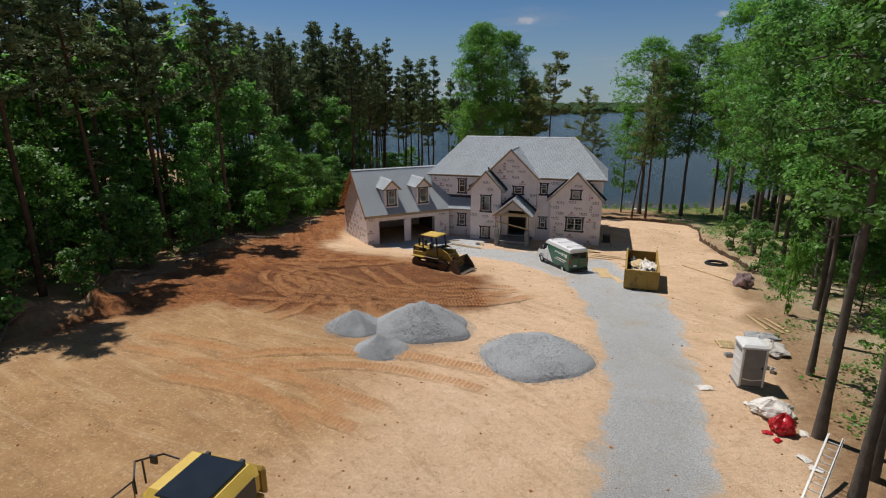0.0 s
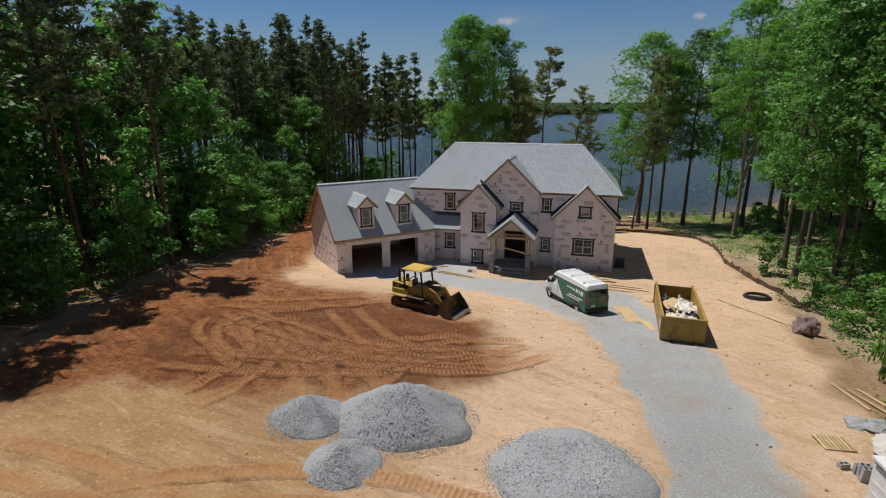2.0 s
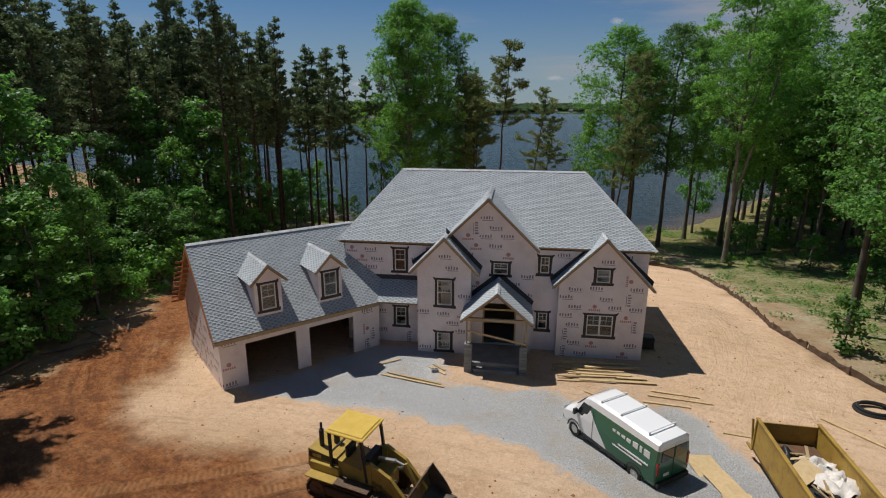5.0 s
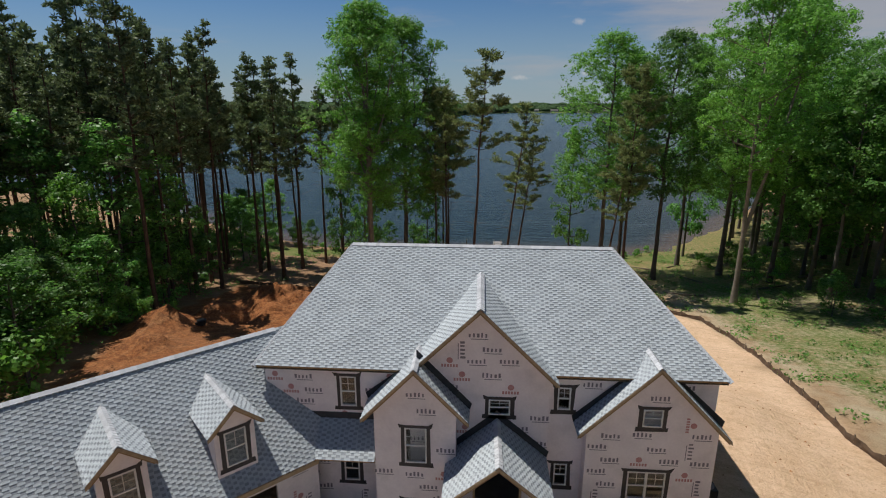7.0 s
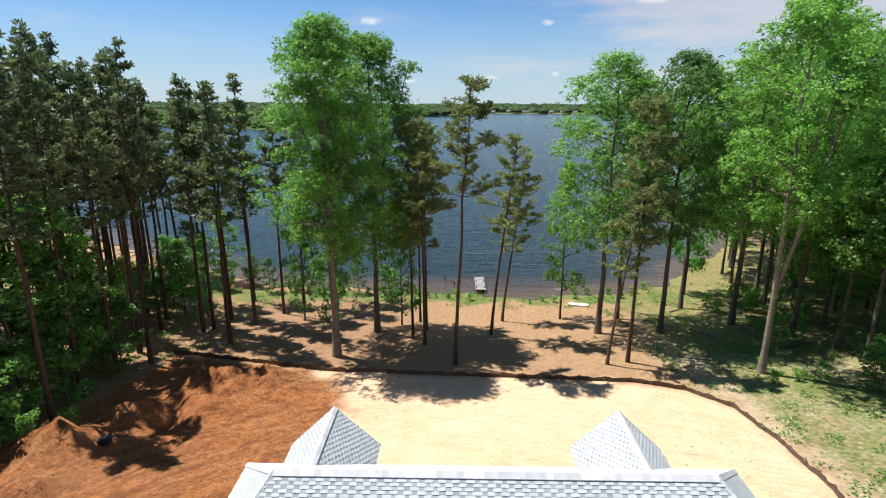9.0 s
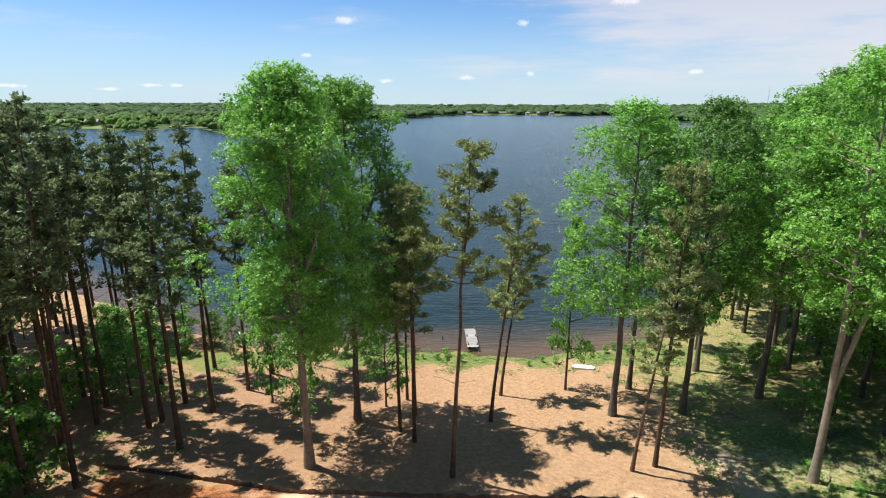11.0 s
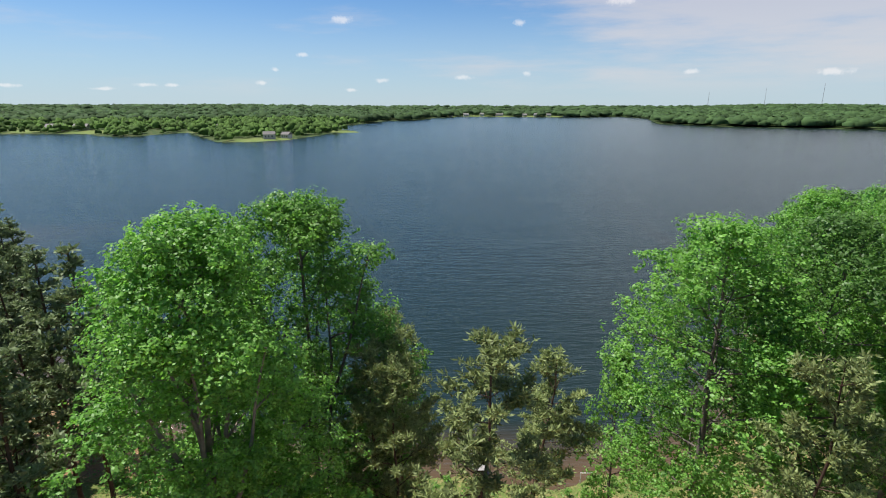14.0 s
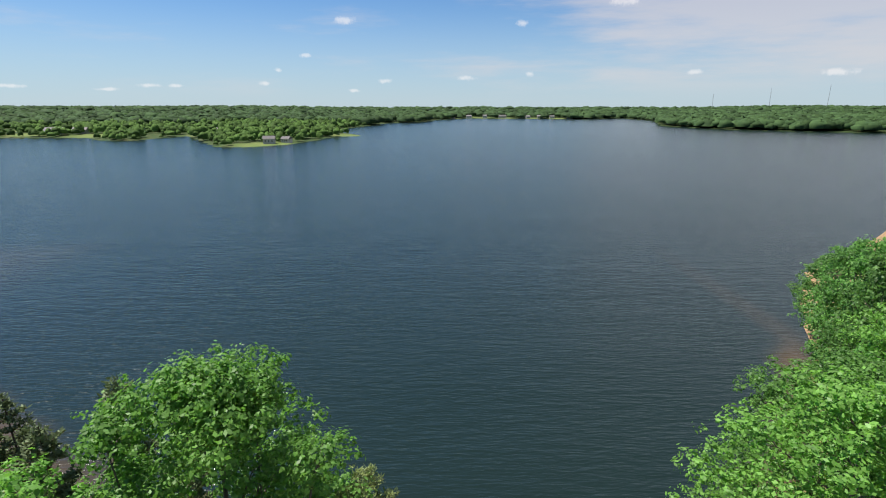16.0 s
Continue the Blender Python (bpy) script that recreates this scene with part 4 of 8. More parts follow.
def shingled(poly, name="roof", seed=0, single=None, exposure=0.11, parent=None):
    """A roof slab with every shingle tab laid in courses. single: a stretch (u0, u1, v0, v1) whose tabs are parts of their own."""
    r = random.Random(seed)
    slab, pts, up = slope(poly)
    roof = part(name, slab, DECK, parent or HOUSE, "slope of weathered grey shingles", free=True)
    side = up.cross(Vector((0, 0, 1)))
    side = (-side if side.length else Vector((1, 0, 0))).normalized()
    rise = up.cross(side).normalized()
    if rise.z < 0:
        side, rise = -side, -rise
    org = pts[0]
    flat = [((p - org).dot(side), (p - org).dot(rise)) for p in pts]
    m = Matrix((side, rise, up)).transposed().to_4x4()
    m.translation = org + up * 0.002
    g, v, vmax, tones, row = Geo(), min(q[1] for q in flat), max(q[1] for q in flat), [], 0
    low_u = min(q[0] for q in flat)
    while v < vmax - 0.03:
        at, hits = v + exposure * 0.5, []
        for (ax, ay), (bx, by) in zip(flat, flat[1:] + flat[:1]):
            if (ay > at) != (by > at):
                hits.append(ax + (at - ay) * (bx - ax) / (by - ay))
        if len(hits) >= 2:
            u, end = min(hits), max(hits)
            e = min(exposure, vmax - v)
            # dark tabs stand staggered from course to course
            pitch, cuts = 0.4, []
            at_u = low_u + (row % 2) * pitch / 2 - pitch
            while at_u < end:
                cuts += [(at_u + r.uniform(-0.035, 0.035), True), (at_u + 0.155 + r.uniform(-0.02, 0.03), False)]
                at_u += pitch
            row += 1
            while u < end - 0.02:
                dark = [d for c, d in cuts if c <= u + 0.012][-1]
                w = min([c for c, _ in cuts if c > u + 0.012] + [end]) - u
                w = min(max(w, 0.03), end - u)
                w = round(w, 2) if end - u > 0.3 else w
                lift = 0.008 if dark else r.choice((0.018, 0.022))
                if single and single[0] < u < single[1] and single[2] < v < single[3] and w > 0.1 and e == exposure and end - u > 0.3:
                    key = (w, lift, dark)
                    if key not in TAB_MESHES:
                        TAB_MESHES[key] = Geo().add(*tab_shape(key[0], exposure, lift)).mesh("shingle", False)
                        TAB_MESHES[key].materials.append(DARK_TAB_ONE if dark else SHINGLE_ONE)
                    ob = part("shingle", TAB_MESHES[key], SHINGLE, roof, free=True)
                    ob.matrix_basis = m @ Matrix.Translation((u, v, 0))
                else:
                    vv, ff = tab_shape(w, e, lift)
                    k = len(g.v)
                    g.v += [tuple(m @ Vector((u + p[0], v + p[1], p[2]))) for p in vv]
                    g.f += [tuple(i + k for i in f) for f in ff]
                    tones += [int(dark)] * len(ff)
                u += w
        v += exposure
    me = g.mesh("shingle_courses", False)
    me.materials.append(SHINGLE)
    me.materials.append(DARK_TAB)
    me.polygons.foreach_set("material_index", tones)
    part("shingle_courses", me, SHINGLE, roof, "overlapping light and dark grey shingles", free=True, tidy=False, kind="stuff")
    return roof


def caps(p0, p1, parent, w=0.3, up=Vector((0, 0, 1))):
    """Ridge or hip caps: folded shingles lapping along a line."""
    p0, p1 = Vector(p0), Vector(p1)
    way = (p1 - p0).normalized()
    side = way.cross(up).normalized()
    top = side.cross(way)
    g, d, total = Geo(), 0.0, (p1 - p0).length
    while d < total - 0.05:
        a, b = p0 + way * d, p0 + way * min(d + 0.22, total)
        rows = []
        for p, lift in ((a, 0.045), (b, 0.03)):
            rows += [p - side * w / 2 + top * (lift - 0.11), p + top * lift, p + side * w / 2 + top * (lift - 0.11)]
        rows += [q - top * 0.02 for q in rows]
        g.add(rows, [(0, 1, 4, 3), (1, 2, 5, 4), (0, 6, 7, 1), (1, 7, 8, 2), (0, 3, 9, 6), (2, 8, 11, 5)])
        d += 0.2
    part("ridge_cap", g, CAP, parent, "pale folded ridge shingles", free=True, tidy=False, kind="stuff")


# main hipped roof
EV, RZ, RY = 9.84, 13.93, 64.12
RL, RR, EL, ER, EF, EB = -15.3, -2.32, -18.6, 1.56, 58.56, 69.68
front = shingled([(EL, EF, EV), (ER, EF, EV), (RR, RY, RZ), (RL, RY, RZ)], seed=1, single=(6.6, 10.2, 5.3, 7.0))
back = shingled([(ER, EB, EV), (EL, EB, EV), (RL, RY, RZ), (RR, RY, RZ)], seed=2)
hip_r = shingled([(ER, EF, EV), (ER, EB, EV), (RR, RY, RZ)], seed=3)
hip_l = shingled([(EL, EB, EV), (EL, EF, EV), (RL, RY, RZ)], seed=4)
caps((RL, RY, RZ), (RR, RY, RZ), front, 0.34)
for a, b, o in (((EL, EF, EV), (RL, RY, RZ), hip_l), ((ER, EF, EV), (RR, RY, RZ), hip_r), ((EL, EB, EV), (RL, RY, RZ), hip_l), ((ER, EB, EV), (RR, RY, RZ), hip_r)):
    caps(a, b, o, 0.3)
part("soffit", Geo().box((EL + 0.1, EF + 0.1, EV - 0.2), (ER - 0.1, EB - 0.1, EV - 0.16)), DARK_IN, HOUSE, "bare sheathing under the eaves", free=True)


def gable_roof(cx, zc, half, drop, y0, y1, seed, cap=True):
    """Two slopes from a level ridge running in y."""
    a = shingled([(cx - half, y0, zc - drop), (cx, y0, zc), (cx, y1, zc), (cx - half, y1, zc - drop)], seed=seed)
    b = shingled([(cx, y0, zc), (cx + half, y0, zc - drop), (cx + half, y1, zc - drop), (cx, y1, zc)], seed=seed + 1)
    if cap:
        caps((cx, y0, zc), (cx, y1, zc), a, 0.3)
    for s, o in ((-1, a), (1, b)):
        part("rake_board", Geo().prism([(cx, y0 - 0.02, zc - 0.02), (cx + s * half, y0 - 0.02, zc - drop - 0.02), (cx + s * half, y0 - 0.02, zc - drop - 0.14), (cx, y0 - 0.02, zc - 0.14)], (0, 0.03, 0)), OSB, o, "raw timber rake board", free=True)
    return a, b


def valley_slope(cx, zc, s, half, drop, y0, seed):
    """One side of the tall gable's roof, from its front edge back to where it dies into the main slope."""
    back_y = lambda z: EF + (z - EV) * (RY - EF) / (RZ - EV)
    lo = zc - drop
    return shingled([(cx, y0, zc), (cx + s * half, y0, lo), (cx + s * half, max(back_y(lo), y0 + 0.3), lo), (cx, back_y(zc) + 0.1, zc)], seed=seed)


ga = valley_slope(-8.76, 12.94, -1, 3.26, 3.2, 57.95, 11)
gb = valley_slope(-8.76, 12.94, 1, 3.26, 3.2, 57.95, 12)
caps((-8.76, 57.95, 12.94), (-8.76, 62.9, 12.94), ga, 0.34)
for s, o in ((-1, ga), (1, gb)):
    part("rake_board", Geo().prism([(-8.76, 57.93, 12.92), (-8.76 + s * 3.26, 57.93, 9.72), (-8.76 + s * 3.26, 57.93, 9.6), (-8.76, 57.93, 12.8)], (0, 0.03, 0)), OSB, o, free=True)


def wing_roof(cx, zc, half, drop, y0, wall_y, seed, right_y=None):
    """A wing's two slopes: they stop at the wall behind, and above the eaves run on into the main slope."""
    back_y = lambda z: EF + (z - EV) * (RY - EF) / (RZ - EV)
    lo, z_e = zc - drop, EV + (wall_y - EF) * (RZ - EV) / (RY - EF)
    for s in (-1, 1):
        x_e = cx + s * half * (zc - z_e) / drop
        if right_y and s > 0:
            poly = [(cx, y0, zc), (cx + half, y0, lo), (cx + half, right_y, lo), (cx, right_y, zc)]
        else:
            poly = [(cx, y0, zc), (cx + s * half, y0, lo), (cx + s * half, wall_y, lo), (x_e, wall_y, z_e), (cx, back_y(zc), zc)]
        o = shingled(poly, seed=seed + (s > 0))
        part("rake_board", Geo().prism([(cx, y0 - 0.02, zc - 0.02), (cx + s * half, y0 - 0.02, lo - 0.02), (cx + s * half, y0 - 0.02, lo - 0.14), (cx, y0 - 0.02, zc - 0.14)], (0, 0.03, 0)), OSB, o, "raw timber rake board", free=True)
        if s < 0:
            caps((cx, y0, zc), (cx, back_y(zc), zc), o, 0.3)


wing_roof(-1.55, 10.68, 3.1, 3.17, 57.85, 58.88, 13)
wing_roof(-11.38, 10.57, 2.24, 2.33, 57.24, 58.88, 15, 58.33)
# membrane turned up the walls above the lower roofs
for cx, zc, half, drop, y, sides, cut in ((-1.55, 10.68, 3.1, 3.17, 58.89, (-1, 1), 1.1), (-11.38, 10.57, 2.24, 2.33, 58.32, (1,), 0.0), (-11.38, 10.57, 2.24, 2.33, 58.89, (-1,), 0.75), (-7.97, 7.86, 2.15, 1.8, 58.32, (-1, 1), 0.0)):
    for s in sides:
        z0 = zc - drop * cut / half
        part("roof_membrane", Geo().prism([(cx + s * cut, y - 0.004, z0 - 0.05), (cx + s * half, y - 0.004, zc - drop - 0.05), (cx + s * (half + 0.1), y - 0.004, zc - drop + 0.3), (cx + s * cut, y - 0.004, min(z0 + 0.4, 9.75 if cut else 99))], (0, 0.003, 0)), FELT, HOUSE, "black membrane lapped up the wall", free=True)
part("roof_membrane", Geo().box((-16.2, 58.88, 7.1), (-13.15, 58.892, 7.5)), FELT, HOUSE, free=True)
# lean-to roof between garage and left wing
shingled([(-16.6, 57.45, 6.08), (-13.14, 57.45, 6.08), (-13.14, 58.9, 7.2), (-16.6, 58.9, 7.2)], seed=17)
# rear gables
for cx, sd in ((-15.3, 41), (-2.75, 43)):
    gable_roof(cx, 11.35, 2.0, 1.9, 66.2, 71.6, sd)
    part("wall", Geo().prism([(cx - 1.8, 71.3, -0.5), (cx + 1.8, 71.3, -0.5), (cx + 1.8, 71.3, 9.5), (cx, 71.3, 11.2), (cx - 1.8, 71.3, 9.5)], (0, -0.16, 0)), WRAP, HOUSE, free=True)
    for s in (-1.8, 1.64):
        part("return_wall", Geo().box((cx + s, 69.36, -0.5), (cx + s + 0.16, 71.14, 9.5)), WRAP, HOUSE, free=True)
# entrance porch
gable_roof(-7.97, 7.86, 2.15, 1.8, 55.15, 58.32, 19)
part("porch_slab", Geo().box((-9.9, 55.6, 2.3), (-6.05, 58.32, 3.2), 0.03), CONCRETE, HOUSE, "grey concrete porch slab", free=True)
part("porch_step", Geo().box((-9.3, 55.2, 2.3), (-6.65, 55.6, 2.95), 0.02), CONCRETE, HOUSE, free=True)
for x in (-9.85, -6.55):
    for k in range(10):
        part("pier_block", Geo().box((x, 55.22, 2.45 + k * 0.21), (x + 0.46, 55.66, 2.645 + k * 0.21), 0.012), STONE_GREY, HOUSE, free=True)
    for px in (x + 0.08, x + 0.3):
        part("porch_post", Geo().box((px, 55.35, 4.55), (px + 0.09, 55.44, 6.2)), OSB, HOUSE, free=True)
part("porch_beam", Geo().box((-9.95, 55.33, 6.0), (-6.0, 55.48, 6.2)), OSB, HOUSE, free=True)
for x in (-9.9, -6.14):
    part("porch_beam", Geo().box((x, 55.48, 6.0), (x + 0.1, 58.32, 6.18)), OSB, HOUSE, free=True)
# rafters in the dark interior colour, painting in the porch's shade
for k in range(5):
    part("porch_rafter", Geo().beam((-7.97, 55.5 + k * 0.6, 7.62), (-9.95, 55.5 + k * 0.6, 5.98), 0.05, 0.14), DARK_IN, HOUSE, free=True)
    part("porch_rafter", Geo().beam((-7.97, 55.5 + k * 0.6, 7.62), (-5.99, 55.5 + k * 0.6, 5.98), 0.05, 0.14), DARK_IN, HOUSE, free=True)
part("brace_board", Geo().beam((-9.7, 55.3, 5.4), (-6.2, 55.3, 4.7), 0.03, 0.12), LUMBER, HOUSE, free=True)
part("brace_board", Geo().beam((-9.3, 58.0, 5.75), (-6.4, 58.0, 5.75), 0.03, 0.12), LUMBER, HOUSE, free=True)
for x in (-8.95, -6.9):
    part("door_jamb", Geo().box((x, 58.28, 3.22), (x + 0.1, 58.5, 6.05)), OSB, HOUSE, free=True)

# garage wing, set at 45 degrees
G45 = pose(0, 0, 0, 0, 0, 45)
DOORS = [(21.16, 24.18, 2.62, 5.28), (25.0, 28.0, 2.62, 5.26)]
wrapped_wall(19.75, 29.9, FLOOR_Z, 6.35, 52.29, G45, DOORS, seed=8, step=1.1)


def g45(p):
    return G45 @ Vector(p)


end = Geo().prism([g45((19.75, 52.45, FLOOR_Z - 0.2)), g45((19.75, 60.0, FLOOR_Z - 0.8)), g45((19.75, 60.0, 6.35)), g45((19.75, 56.1, 10.35)), g45((19.75, 52.45, 6.55))], G45.to_3x3() @ Vector((0.16, 0, 0)))
end_wall = part("wall", end, WRAP, HOUSE, "gable end wall in wrinkled building wrap", free=True)
prints(-60.0, -52.5, FLOOR_Z, 6.2, 0.0, G45 @ pose(19.75, 0, 0, 0, 0, -90), end_wall, 9, None, (), 1.1)
part("wall", Geo().box((19.91, 59.84, FLOOR_Z - 0.8), (31, 60.0, 6.35), 0, G45), WRAP, HOUSE, free=True)
part("garage_floor", Geo().box((19.9, 52.45, 2.3), (30, 59.84, 2.66), 0, G45), CONCRETE, HOUSE, free=True)
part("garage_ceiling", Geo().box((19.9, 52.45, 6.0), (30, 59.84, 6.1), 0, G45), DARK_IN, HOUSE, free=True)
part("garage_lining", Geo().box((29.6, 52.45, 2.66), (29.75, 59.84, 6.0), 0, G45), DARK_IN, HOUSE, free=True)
gf = shingled([g45(p) for p in ((19.4, 51.72, 6.05), (29.72, 51.72, 6.05), (31.2, 53.2, 7.58), (31.4, 56.1, 10.57), (19.4, 56.1, 10.57))], seed=21)
shingled([g45(p) for p in ((31.4, 60.5, 6.05), (19.4, 60.5, 6.05), (19.4, 56.1, 10.57), (31.4, 56.1, 10.57))], seed=22)
caps(g45((19.4, 56.1, 10.57)), g45((30.0, 56.1, 10.57)), gf, 0.34)
part("fascia_board", Geo().box((19.42, 51.74, 5.78), (29.7, 51.78, 5.98), 0, G45), OSB, gf, free=True)
for s in (-1, 1):
    part("rake_board", Geo().prism([g45((19.36, 56.1, 10.4)), g45((19.36, 56.1 + s * 4.36, 5.92)), g45((19.36, 56.1 + s * 4.36, 5.7)), g45((19.36, 56.1, 10.15))], G45.to_3x3() @ Vector((0.04, 0, 0))), ORANGE_WOOD, HOUSE, "orange timber rake board", free=True)
for k in range(9):
    q = 57.0 + k * 0.42
    z = 10.3 - (q - 56.1) * 1.027
    part("lookout", Geo().box((18.95, q, z - 0.14), (19.75, q + 0.05, z), 0, G45), ORANGE_WOOD, HOUSE, free=True)


def dormer(s, k):
    """A small gabled dormer with one window, standing on the garage roof."""
    hw = 0.78
    q0, q1 = 52.32, 55.2
    face = wall_sheet(s - hw, s + hw, 6.5, 8.85, q0, 0.12, [(s - 0.42, s + 0.42, 7.02, 8.55)], (s, 9.6))
    face.v = [tuple(g45(p)) for p in face.v]
    d = part("dormer", face, WRAP, HOUSE, "gabled dormer in building wrap", free=True, tidy=False)
    for x in (s - hw, s + hw - 0.1):
        part("cheek_wall", Geo().prism([g45((x, q0 + 0.12, 6.6)), g45((x, q1, 9.4)), g45((x, q0 + 2.2, 8.85)), g45((x, q0 + 0.12, 8.85))], G45.to_3x3() @ Vector((0.1, 0, 0))), WRAP, d, free=True)
    window(s - 0.42, s + 0.42, 7.02, 8.55, q0, G45, HOUSE, 1, False, 50 + k)
    for sg in (-1, 1):
        # each slope runs back until it meets the garage roof
        e_z, r_z = 8.72, 9.74
        back = lambda z: 51.72 + (z - 6.05) / 1.032 + 0.1
        poly = [(s, q0 - 0.3, r_z), (s + sg * 1.08, q0 - 0.3, e_z), (s + sg * 1.08, back(e_z), e_z), (s, back(r_z), r_z)]
        o = shingled([g45(p) for p in poly], seed=60 + k * 2 + (sg > 0))
        part("rake_board", Geo().prism([g45((s, q0 - 0.32, r_z - 0.02)), g45((s + sg * 1.08, q0 - 0.32, e_z - 0.02)), g45((s + sg * 1.08, q0 - 0.32, e_z - 0.16)), g45((s, q0 - 0.32, r_z - 0.16))], G45.to_3x3() @ Vector((0, 0.03, 0))), OSB, o, free=True)
        if sg < 0:
            caps(g45((s, q0 - 0.3, r_z)), g45((s, back(r_z), r_z)), o, 0.28)


dormer(22.72, 0)
dormer(26.55, 1)

# ---- trees ----
BARK = material("grey_brown_bark", (0.15, 0.13, 0.11), (0.085, 0.072, 0.06), 0.95, scale=2.0, fine=24, bump=0.9, bump_scale=14, each=0.2, spec=0.1)
PALE_BARK = material("pale_bark", (0.27, 0.23, 0.18), (0.15, 0.125, 0.1), 0.95, scale=2.0, fine=24, bump=0.7, bump_scale=14, each=0.15, spec=0.1)
PINE_BARK = material("red_brown_pine_bark", (0.135, 0.085, 0.058), (0.06, 0.042, 0.032), 0.95, scale=1.5, fine=20, bump=0.9, bump_scale=12, each=0.2, spec=0.1)
LEAF = material("broad_leaf", (0.138, 0.265, 0.064), (0.09, 0.19, 0.046), 0.44, scale=0.35, fine=4, island=0.38, each=0.25, trans=0.45, spec=0.25)
LEAF_DEEP = material("deep_green_leaf", (0.15, 0.295, 0.075), (0.095, 0.215, 0.055), 0.44, scale=0.35, fine=4, island=0.4, each=0.35, trans=0.5, spec=0.25)
LEAF_LIGHT = material("spring_leaf", (0.19, 0.365, 0.075), (0.12, 0.26, 0.05), 0.44, scale=0.35, fine=4, island=0.35, each=0.15, trans=0.42, spec=0.25)
NEEDLE = material("pine_needle", (0.165, 0.215, 0.098), (0.115, 0.152, 0.068), 0.6, scale=0.5, fine=5, island=0.4, each=0.22, trans=0.22, spec=0.25)
NEEDLE_DRY = material("olive_pine_needle", (0.245, 0.295, 0.11), (0.17, 0.21, 0.078), 0.6, scale=0.5, fine=5, island=0.4, each=0.15, trans=0.25, spec=0.25)


def leaf_cards(points, size, rs, ratio=0.62, out=None):
    """Small bent leaves, one four-cornered blade each, scattered at the points."""
    n = len(points)
    a = rs.uniform(0, 2 * np.pi, n)
    tilt = rs.normal(0, 0.65, (n, 3))
    up = np.array([0, 0, 1.0]) + tilt if out is None else out + np.array([0, 0, 0.4]) + tilt * 0.42
    up /= np.linalg.norm(up, axis=1, keepdims=True)
    d = np.stack([np.cos(a), np.sin(a), rs.uniform(-0.5, 0.3, n)], 1)
    d -= up * (d * up).sum(1, keepdims=True)
    d /= np.linalg.norm(d, axis=1, keepdims=True) + 1e-9
    s = np.cross(up, d)
    ln = size * rs.uniform(0.65, 1.35, (n, 1))
    w = ln * ratio * 0.5
    v = np.stack([points - d * ln * 0.5, points + s * w - up * w * 0.25, points + d * ln * 0.5, points - s * w - up * w * 0.25], 1)
    return v.reshape(-1, 3), np.arange(4 * n).reshape(-1, 4)


def limb(g, p0, way, length, r0, rs, segs=5, rise=0.25, n=5, wander=0.16):
    """A tapering bent limb. Returns its points."""
    pts, p, d = [np.array(p0, float)], np.array(p0, float), np.array(way, float)
    for _ in range(segs):
        d = d + rs.normal(0, wander, 3) + np.array([0, 0, rise / segs])
        d /= np.linalg.norm(d)
        p = p + d * length / segs
        pts.append(p)
    g.tube(pts, [r0 * (1 - 0.85 * k / segs) + 0.006 for k in range(segs + 1)], n, caps=False)
    return np.array(pts)


CROWN = ((0, 0.4), (0.12, 0.78), (0.35, 1.0), (0.6, 0.92), (0.82, 0.64), (0.94, 0.36), (1, 0.1))


